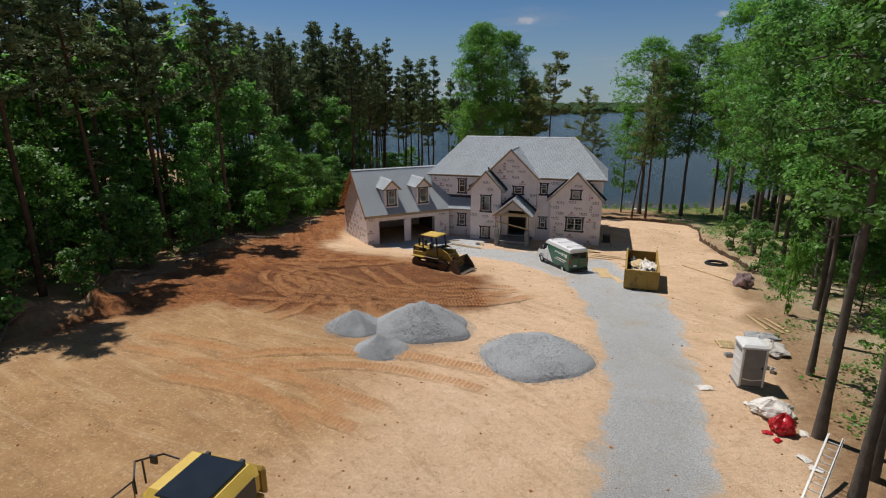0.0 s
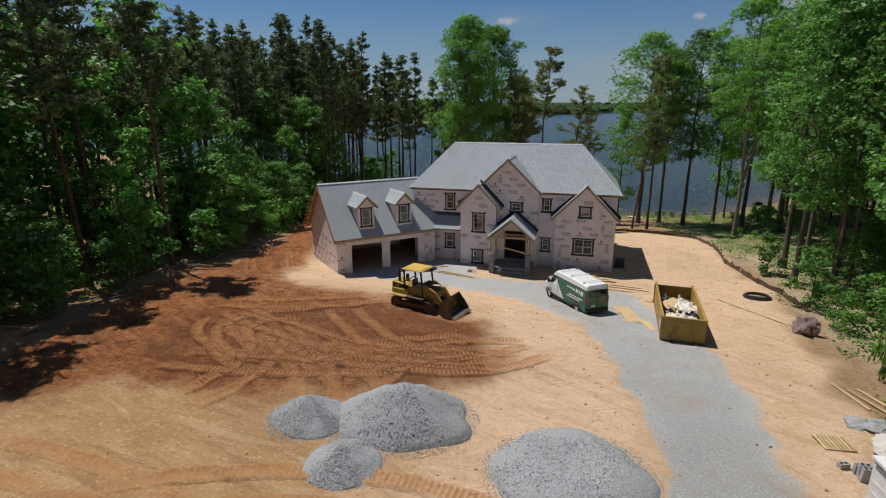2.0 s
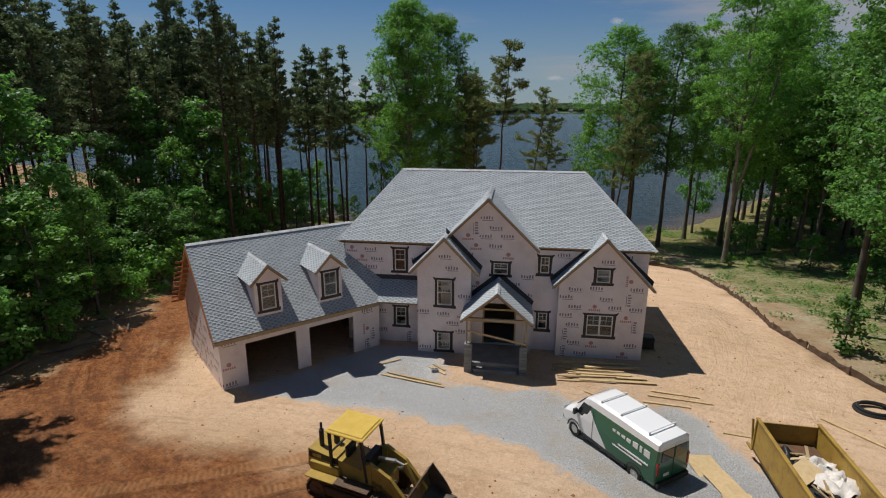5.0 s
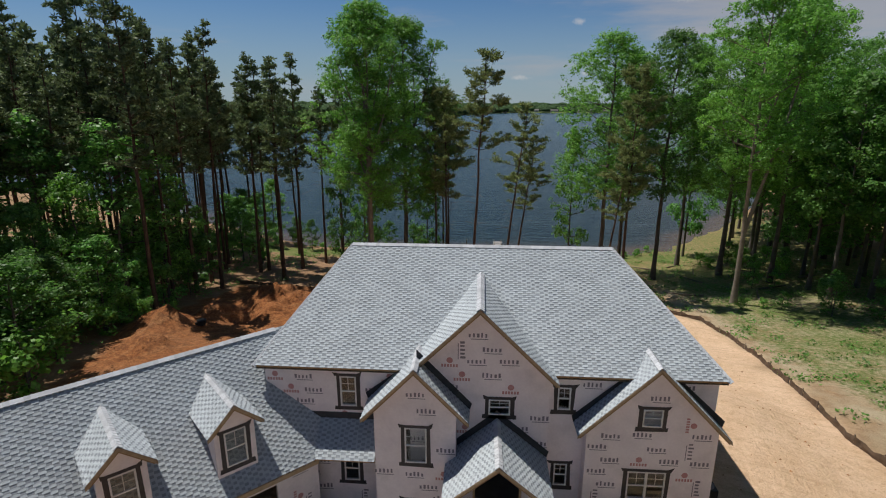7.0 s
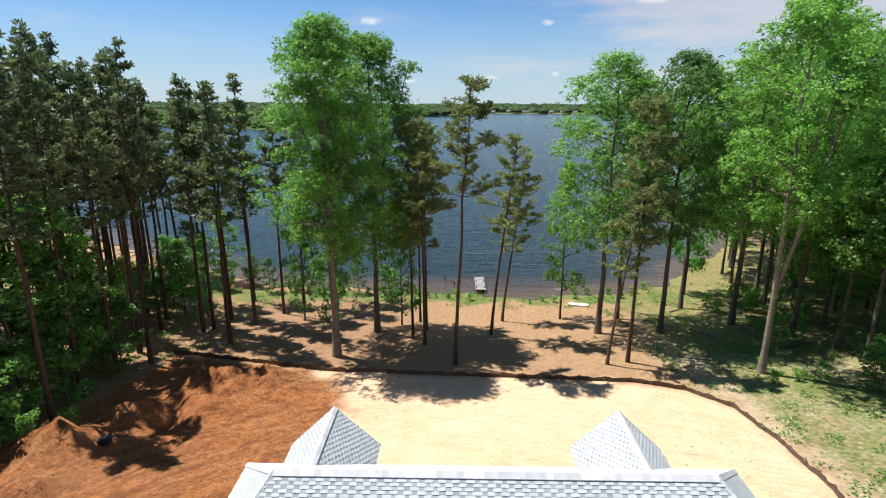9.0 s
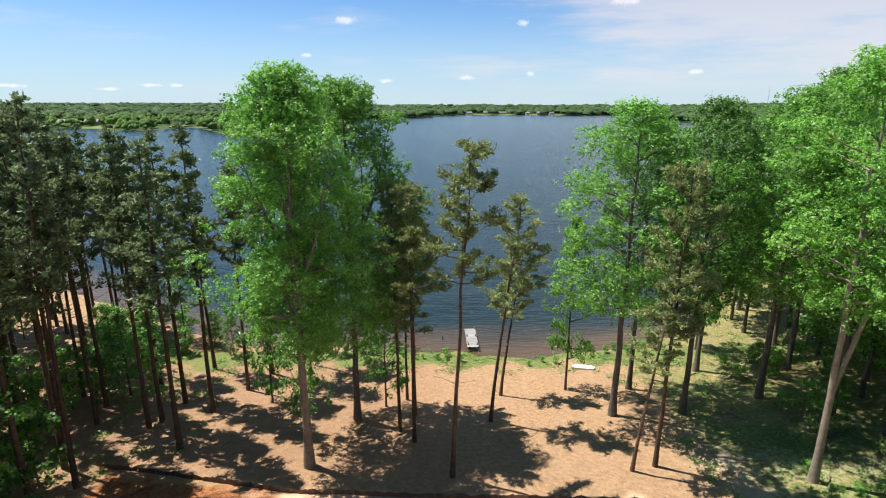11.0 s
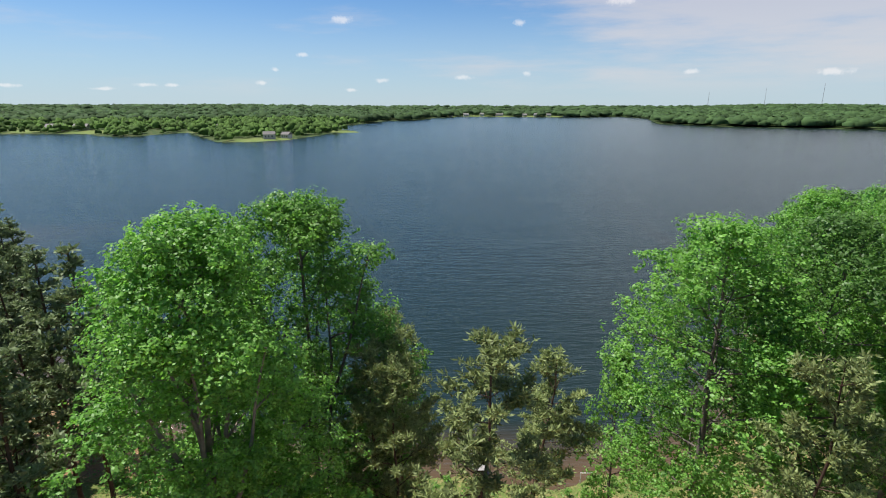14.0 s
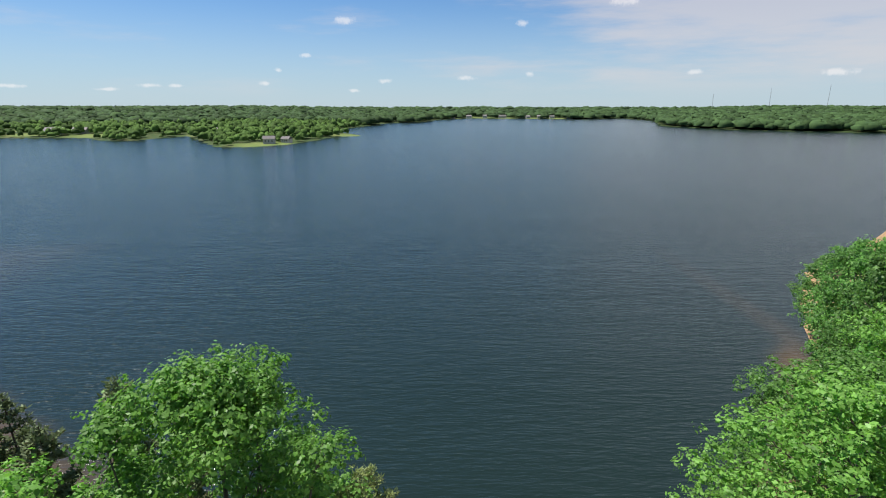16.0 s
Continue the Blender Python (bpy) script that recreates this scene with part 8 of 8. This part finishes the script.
sack("waste_bag", 9.05, 24.25, 1.7, 1.3, 0.75, SHEET, "slumped white bulk bag of waste", 3)
sack("refuse_sack", 9.05, 22.75, 0.95, 0.85, 0.85, RED_BAG, "full red plastic refuse sack", 4)
for k, (x, y, w) in enumerate(((8.45, 22.5, 0.4), (8.7, 22.0, 0.35), (9.9, 22.9, 0.45), (9.35, 21.0, 0.5), (9.55, 20.4, 0.45), (6.6, 25.9, 0.7), (8.2, 24.9, 0.3))):
    solo("litter_scrap", crumpled(w, w * 0.7, 0.14, 400 + k, 7), RED_BAG if k < 2 else SHEET, "scrap of red plastic on the sand" if k < 2 else "scrap of white sheeting on the ground", "litter", pose(x, y, ground_z(x, y) + 0.03, 0, 0, 40 * k), "litter scraps")
sack("tarpaulin_roll", 10.9, 33.6, 1.9, 1.2, 0.35, BLOCK_GREY, "grey tarpaulin bundle on the ground", 6)
sack("tarpaulin_roll", 10.9, 31.5, 1.5, 1.9, 0.6, SHEET, "heap of white sheeting", 8)
# blocks on the ground by the toilet
rb = random.Random(4)
block = Geo().box((-0.2, -0.1, 0), (0.2, -0.07, 0.2)).box((-0.2, 0.07, 0), (0.2, 0.1, 0.2)).box((-0.2, -0.07, 0), (-0.16, 0.07, 0.2)).box((-0.02, -0.07, 0), (0.02, 0.07, 0.2)).box((0.16, -0.07, 0), (0.2, 0.07, 0.2)).mesh("concrete_block")
block.materials.append(BLOCK_GREY)
for k in range(22):
    lay, r, c = k // 9, (k % 9) // 3, k % 3
    x, y = 8.85 + c * 0.43 + rb.uniform(-0.02, 0.02), 29.2 + r * 0.24
    tagged(new("concrete_block", block), "hollow grey concrete block in a stack", "block", "stacked blocks").matrix_basis = pose(x, y, ground_z(9.2, 29.4) + lay * 0.2, 0, 0, rb.uniform(-4, 4))
for x, y, a in ((8.4, 29.9, 20), (10.2, 28.6, 70), (9.9, 28.9, 10), (-11.6, 55.0, 15)):
    tagged(new("concrete_block", block), "single hollow concrete block on the ground", "block", "stacked blocks").matrix_basis = pose(x, y, ground_z(x, y), 0, 0, a)


def pallet(x, y, turn):
    p = thing("pallet", pose(x, y, ground_z(x, y), 0, 0, turn), "bare wooden pallet lying on the sand", "pallet")
    for k in range(3):
        part("bearer", Geo().box((-0.6, -0.5 + k * 0.45, 0), (0.6, -0.41 + k * 0.45, 0.1)), LUMBER, p)
    for k in range(8):
        part("slat", Geo().box((-0.6 + k * 0.155, -0.5, 0.1), (-0.49 + k * 0.155, 0.5, 0.12)), LUMBER, p)


pallet(8.75, 31.6, 8)


def ladder(p0, p1, width):
    p0, p1 = Vector(p0), Vector(p1)
    way = (p1 - p0).normalized()
    side = way.cross(Vector((0, 0, 1))).normalized()
    root = thing("ladder", Matrix.Translation(p0), "aluminium extension ladder leaning against a trunk", "ladder")
    up, span = side.cross(way), p1 - p0
    for k, off in enumerate((0.0, 0.06)):
        for s in (-1, 1):
            part("rail", Geo().beam(side * s * (width / 2 - k * 0.04) + up * off, span + side * s * (width / 2 - k * 0.04) + up * off, 0.03, 0.08), ALU, root)
    n = int(span.length / 0.3)
    for k in range(1, n):
        c = span * (k / n)
        part("rung", Geo().cyl(c - side * width / 2, c + side * width / 2, 0.022, n=8), ALU, root)
    for s in (-1, 1):
        part("rubber_foot", Geo().box(side * s * width / 2 - Vector((0.05, 0.05, 0.0)), side * s * width / 2 + Vector((0.05, 0.05, 0.06))), BLACK, root)


ladder((8.0, 17.0, ground_z(8.0, 17.0)), (9.85, 20.2, ground_z(9.8, 20.2) + 1.6), 0.48)


def boulder(x, y, s, seed, mt, label):
    rs = np.random.RandomState(seed)
    bm = bmesh.new()
    bmesh.ops.create_icosphere(bm, subdivisions=3, radius=1)
    for v in bm.verts:
        k = 1 + 0.32 * float(waves(v.co.x * 2 + v.co.z, v.co.y * 2 - v.co.z, 1.8, seed)) + rs.uniform(-0.06, 0.06)
        v.co = Vector((v.co.x * s[0] * k, v.co.y * s[1] * k, v.co.z * s[2] * k))
    me = bpy.data.meshes.new("boulder")
    bm.to_mesh(me)
    bm.free()
    return solo("boulder", me, mt, label, "rock", pose(x, y, ground_z(x, y) + s[2] * 0.5))


boulder(12.5, 45.6, (0.62, 0.8, 0.72), 1, ROCK, "large pinkish grey rock half sunk in the bank")


def rubber_hoop(x, y, r, label):
    ring = [(r * math.cos(k * math.pi / 12), r * 0.8 * math.sin(k * math.pi / 12), 0.1) for k in range(25)]
    solo("drain_pipe_coil", Geo().tube(ring, 0.09, 6).tube([(a * 0.85, b * 0.85, 0.22) for a, b, _ in ring], 0.08, 6), BLACK, label, "pipe coil", pose(x, y, ground_z(x, y)))


rubber_hoop(12.0, 53.6, 0.95, "coil of black drain pipe on the ground")
rubber_hoop(-34.0, 19.6, 1.0, "coil of black drain pipe by the woods")


# dark unit added to stand for house shade and flashing tape here
def shade_box(x, y):
    p = thing("wall_shade_box", pose(x, y, ground_z(x, y)), "dark box standing in for wall shade and black tape", "air conditioner")
    part("casing", Geo().box((-0.4, -0.4, 0.05), (0.4, 0.4, 0.85), 0.03), BLACK, p)
    part("box_lid", Geo().cyl((0, 0, 0.85), (0, 0, 0.9), 0.33, n=16), POTTY_GREY, p)
    part("base_pad", Geo().box((-0.5, -0.5, 0), (0.5, 0.5, 0.06)), CONCRETE, p)


shade_box(1.95, 60.2)


def digger(m):
    """A large excavator; its engine deck with a dark hood panel faces the yard."""
    d = thing("excavator", m, "yellow excavator with a glossy dark hood panel and handrails", "excavator")
    for y in (-1.15, 1.15):
        crawler_track(d, y, -1.7, 1.7, 0.45, 0.55)
    part("turntable", Geo().cyl((0, 0, 0.9), (0, 0, 1.2), 0.8, n=20), BLACK, d)
    part("upper_frame", Geo().box((-2.7, -1.35, 1.2), (1.5, 1.35, 1.5), 0.05), YELLOW, d)
    deck = part("engine_cover", Geo().box((-2.8, -1.35, 1.5), (-0.5, 1.35, 2.62), 0.3), ROOF_YELLOW, d, "yellow engine cover with rounded edges")
    part("hood_panel", Geo().box((-2.45, -0.62, 2.62), (-0.55, 0.98, 2.7), 0.03), DARK_GLASS, deck, "glossy dark hood panel")
    for y in (-0.45, 0.8):
        part("hinge", Geo().box((-2.56, y - 0.08, 2.6), (-2.4, y + 0.08, 2.72), 0.02), BLACK, deck)
    part("counterweight", Geo().box((-3.0, -1.3, 1.3), (-2.78, 1.3, 2.3), 0.1), YELLOW, d)
    part("side_grille", Geo().box((-2.3, 1.34, 1.6), (-0.8, 1.38, 2.4), 0.015), BLACK, deck)
    part("tool_box", Geo().box((-0.5, -1.35, 1.5), (1.4, -0.5, 2.2), 0.08), YELLOW, d)
    cab = part("cab", Geo().box((-0.4, 0.35, 1.5), (1.5, 1.35, 3.0), 0.1), YELLOW, d, "yellow cab frame")
    part("side_window", Geo().box((-0.1, 1.33, 1.95), (1.3, 1.37, 2.85), 0.01), DARK_GLASS, cab)
    part("front_window", Geo().box((1.48, 0.45, 1.8), (1.52, 1.25, 2.9), 0.01), DARK_GLASS, cab)
    for pts in ([(-2.2, -1.3, 2.5), (-2.2, -1.9, 2.55), (-1.2, -1.9, 3.0), (-0.6, -1.3, 3.0), (-0.6, -1.3, 2.5)], [(-1.4, -1.85, 2.1), (-1.4, -1.85, 2.9)], [(-0.5, -1.25, 2.1), (-0.5, -1.25, 3.0), (0.8, -1.25, 3.0), (1.0, -1.25, 2.2)]):
        part("guard_rail", Geo().tube(pts, 0.03, 6), BLACK, d)
    part("wing_mirror", Geo().box((-1.9, -2.05, 2.45), (-1.8, -1.8, 2.75), 0.02), BLACK, d)
    part("boom", Geo().prism([(0.9, -0.3, 1.7), (1.3, -0.3, 1.4), (3.6, -0.3, 3.9), (5.8, -0.3, 3.4), (5.8, -0.3, 3.1), (3.5, -0.3, 3.4)], (0, 0.45, 0)), YELLOW, d)
    stick = part("stick", Geo().prism([(5.6, -0.25, 3.7), (5.95, -0.25, 3.5), (4.8, -0.25, 0.8), (4.55, -0.25, 0.85)], (0, 0.35, 0)), YELLOW, d)
    part("digging_bucket", Geo().prism([(4.5, -0.6, 0.9), (4.9, -0.6, 0.8), (5.0, -0.6, 0.2), (4.5, -0.6, 0.05), (4.1, -0.6, 0.35), (4.25, -0.6, 0.4), (4.5, -0.6, 0.2), (4.8, -0.6, 0.35)], (0, 1.0, 0)), BUCKET_STEEL, stick)
    part("boom_cylinder", Geo().cyl((1.2, -0.1, 1.6), (3.0, -0.1, 3.2), 0.08, n=8), CHROME, d)


digger(pose(-9.55, 9.1, ground_z(-9.5, 9.5), 0, 0, -90))

# clods and pebbles strewn over the graded yard
rs = np.random.RandomState(91)
m = 34000
cx0, cy0 = rs.uniform(-42, 12, m), rs.uniform(10, 102, m)
ok = (to_edge(CLEARING, cx0, cy0) > 0.5) & ~((to_edge(GRAVEL, cx0, cy0) > 0.6) & (rs.uniform(0, 1, m) < 0.8)) & ((rs.uniform(0, 1, m) < 0.12) | (to_edge(RED_CLAY, cx0, cy0) > -1))
ok &= ~((cx0 > -19) & (cx0 < 2) & (cy0 > 55))
cx0, cy0 = cx0[ok], cy0[ok]
m = len(cx0)
c = np.stack([cx0, cy0, height(cx0, cy0) + 0.005], 1)
size = 0.02 + 0.07 * rs.uniform(0, 1, (m, 1, 1)) ** 3
octa = np.array([[1, 0, 0], [0, 1, 0], [-1, 0, 0], [0, -1, 0], [0, 0, 0.8]])[None] * size * rs.uniform(0.6, 1.4, (m, 5, 3))
i = np.arange(m)[:, None] * 5
tri = np.concatenate([i + np.array([q]) for q in ([0, 1, 4], [1, 2, 4], [2, 3, 4], [3, 0, 4])])
CLOD = material("clay_clod", (0.34, 0.18, 0.08), (0.2, 0.085, 0.035), 0.95, scale=0.25, fine=9, island=0.3, spec=0.1)
clods = quad_mesh("clay_clods", (c[:, None] + octa).reshape(-1, 3), tri, False)
clods.materials.append(CLOD)
tagged(new("clay_clods", clods), "small clods and pebbles strewn over the graded earth", "clods", kind="stuff")

# silt fence along the cleared edge: cloth between stakes
FENCE = [(-43, 105), (-40.5, 104.3), (-34.8, 103.2), (-25.6, 101.0), (-16.6, 100.1), (-11.4, 99.5), (-4.9, 99.3), (2.7, 98.9), (7.7, 98.6), (12.4, 96.9), (14.9, 92.8), (15.5, 87.3), (14.9, 81.8), (13.7, 74.5), (12.5, 66.0), (13.2, 58.0), (14.2, 55.0), (14.6, 51.0)]
fence = thing("silt_fence", pose(0, 99, ground_z(0, 99)), "low dark silt fence cloth on wooden stakes", "fence")
line = []
for (ax, ay), (bx, by) in zip(FENCE, FENCE[1:]):
    n = max(1, int(math.hypot(bx - ax, by - ay) / 1.8))
    line += [(ax + (bx - ax) * k / n, ay + (by - ay) * k / n) for k in range(n)]
line.append(FENCE[-1])
rf = random.Random(8)
stake_me = Geo().box((-0.025, -0.025, -0.2), (0.025, 0.025, 0.62)).mesh("stake")
stake_me.materials.append(DEADWOOD)
for k, (x, y) in enumerate(line):
    ob = part("stake", stake_me, None, fence, free=True)
    ob.matrix_basis = pose(x, y, ground_z(x, y), rf.uniform(-6, 6), rf.uniform(-6, 6), 0)
for (ax, ay), (bx, by) in zip(line, line[1:]):
    g, n = Geo(), 6
    pts = []
    for j in range(n + 1):
        f = j / n
        x, y = ax + (bx - ax) * f + rf.uniform(-0.05, 0.05), ay + (by - ay) * f + rf.uniform(-0.05, 0.05)
        z = ground_z(x, y)
        top = 0.52 - 0.22 * math.sin(math.pi * f) * rf.uniform(0.2, 1.0)
        pts += [(x, y, z - 0.08), (x + rf.uniform(-0.06, 0.06), y + rf.uniform(-0.06, 0.06), z + top * 0.5), (x, y, z + top)]
    faces = []
    for j in range(n):
        for r in range(2):
            a = j * 3 + r
            faces.append((a, a + 3, a + 4, a + 1))
    front_v = [(x, y - 0.012, z) for x, y, z in pts]
    back_v = [(x, y + 0.012, z) for x, y, z in pts]
    g.add(front_v, faces).add(back_v, [f[::-1] for f in faces])
    part("fence_cloth", g, SILT_FENCE, fence, free=True, tidy=False)

# landing stage at the water
dock = thing("dock", pose(-5.4, 136.5, ground_z(-5.4, 136)), "small weathered grey wooden landing stage", "dock")
for k in range(34):
    part("plank", Geo().box((-6.25, 135.2 + k * 0.2, -5.82), (-4.5, 135.38 + k * 0.2, -5.77)), DOCK_WOOD, dock, free=True)
for x in (-6.1, -4.72):
    part("stringer", Geo().box((x, 135.2, -6.0), (x + 0.1, 142.0, -5.82)), DOCK_WOOD, dock, free=True)
    for y in (136.0, 139.0, 141.8):
        part("pile", Geo().cyl((x + 0.05, y, -9.5), (x + 0.05, y, -5.4), 0.09, n=8), DEADWOOD, dock, free=True)
post = thing("boat_rack", pose(7.2, 133.4, ground_z(7.2, 133.4)), "white metal frame standing by the shore", "frame")
for x in (6.5, 7.9):
    part("upright", Geo().cyl((x, 133.4, -6.4), (x, 133.4, -4.9), 0.05, n=6), WHITE, post, free=True)
part("crossbar", Geo().cyl((6.5, 133.4, -5.0), (7.9, 133.4, -5.0), 0.05, n=6), WHITE, post, free=True)
solo("upturned_boat", Geo().prism([(-1.6, -0.1, 0.1), (-1.2, -0.5, 0.05), (1.3, -0.55, 0.05), (1.6, 0, 0.1), (1.3, 0.5, 0.05), (-1.2, 0.5, 0.05)], (0, 0, 0.25)), WHITE, "small white upturned boat on the bank", "boat", pose(9.6, 128.6, ground_z(9.6, 128.6), 0, 0, -12))
for x, y in ((-11.6, 143.0), (-9.9, 139.5)):
    solo("mooring_post", Geo().cyl((0, 0, -2), (0, 0, 0.8), 0.1, n=8), DEADWOOD, "dark wooden post in the water", "post", pose(x, y, LAKE))
solo("marker_buoy", Geo().cyl((0, 0, -0.5), (0, 0, 1.2), 0.6, 0.35, n=10), BLACK, "dark marker buoy on the lake", "buoy", pose(330, 640, LAKE))

# brush and logs along the woods' edge
rb = random.Random(31)
for k in range(46):
    y = rb.uniform(14, 60)
    x = left_of_clearing(y) + rb.uniform(-0.6, 2.2)
    a, ln, r = rb.uniform(0, 180), rb.uniform(1.2, 5.0), rb.uniform(0.03, 0.14)
    dx, dy = math.cos(math.radians(a)) * ln / 2, math.sin(math.radians(a)) * ln / 2
    z0 = ground_z(x, y)
    path = [(-dx, -dy, ground_z(x - dx, y - dy) - z0 + r), (rb.uniform(-0.15, 0.15), rb.uniform(-0.15, 0.15), r + rb.uniform(0, 0.3)), (dx, dy, ground_z(x + dx, y + dy) - z0 + r + rb.uniform(0, 0.5))]
    solo("fallen_branch", Geo().tube(path, [r, r * 0.8, r * 0.4], 6), DEADWOOD, "grey dead branch on the ground", "branch", pose(x, y, z0), "fallen branches")
for k in range(24):
    x, y = rb.uniform(17, 40), rb.uniform(98, 126)
    ln, r = rb.uniform(2, 6), rb.uniform(0.05, 0.16)
    solo("fallen_branch", Geo().tube([(-ln / 2, 0, r), (0, 0.1, r), (ln / 2, 0, r)], [r, r * 0.8, r * 0.5], 6), DEADWOOD, "grey dead branch on the ground", "branch", pose(x, y, ground_z(x, y), 0, 0, rb.uniform(0, 180)), "fallen branches")
solo("black_bucket", Geo().cyl((0, 0, 0), (0, 0, 0.5), 0.35, 0.45, 14).box((-0.5, -0.4, 0), (0.3, 0.3, 0.35), 0.05), BLACK, "dark bin lying in the red dirt", "bin", pose(-36.0, 84.6, ground_z(-36.0, 84.6)))

# houses on the far shore
FAR_WALL = material("far_house_wall", (0.5, 0.485, 0.45), (0.42, 0.4, 0.375), 0.7, scale=0.2, fine=1, each=0.25)
FAR_ROOF = material("far_house_roof", (0.22, 0.2, 0.19), (0.16, 0.15, 0.14), 0.85, scale=0.2, fine=1, each=0.3)


def far_house(x, y, w, d, h, turn):
    z = ground_z(x, y)
    o = thing("lake_house", pose(x, y, z, 0, 0, turn), "pale house among trees on the far shore", "house", "far shore houses")
    part("wall", Geo().box((-w / 2, -d / 2, -2), (w / 2, d / 2, h)), FAR_WALL, o)
    part("roof", Geo().prism([(-w / 2 - 0.5, -d / 2 - 0.6, h), (-w / 2 - 0.5, d / 2 + 0.6, h), (-w / 2 - 0.5, 0, h + d * 0.38)], (w + 1, 0, 0)), FAR_ROOF, o)
    for k in range(3):
        part("window", Geo().box((-w * 0.35 + k * w * 0.28, -d / 2 - 0.1, h * 0.35), (-w * 0.35 + k * w * 0.28 + 1.4, -d / 2 + 0.05, h * 0.75)), DARK_GLASS, o)


for x, y, w, d, h, t in ((150, 2335, 22, 12, 7, 5), (215, 2318, 18, 12, 8, -8), (285, 2300, 30, 14, 6, 0), (380, 2245, 16, 11, 7, 10), (425, 2230, 22, 12, 8, 0), (470, 2215, 18, 12, 7, -6), (530, 2175, 20, 12, 6, 8), (80, 2230, 16, 12, 7, 0), (640, 2205, 20, 12, 7, 5),
                         (-222, 800, 15, 10, 6, 12), (-205, 822, 12, 9, 5, -20), (-640, 1010, 30, 14, 6, 4), (-610, 1030, 24, 12, 6, 0), (-390, 1060, 16, 10, 5, 0)):
    far_house(x, y, w, d, h, t)
for x, y, hgt in ((2150, 3000, 130), (1490, 2950, 95), (2050, 3350, 120)):
    mast = thing("radio_mast", pose(x, y, ground_z(x, y)), "thin radio mast beyond the far woods", "mast", "radio masts")
    part("lattice", Geo().cyl((0, 0, 0), (0, 0, hgt), 1.2, 0.7, 5), BLOCK_GREY, mast)
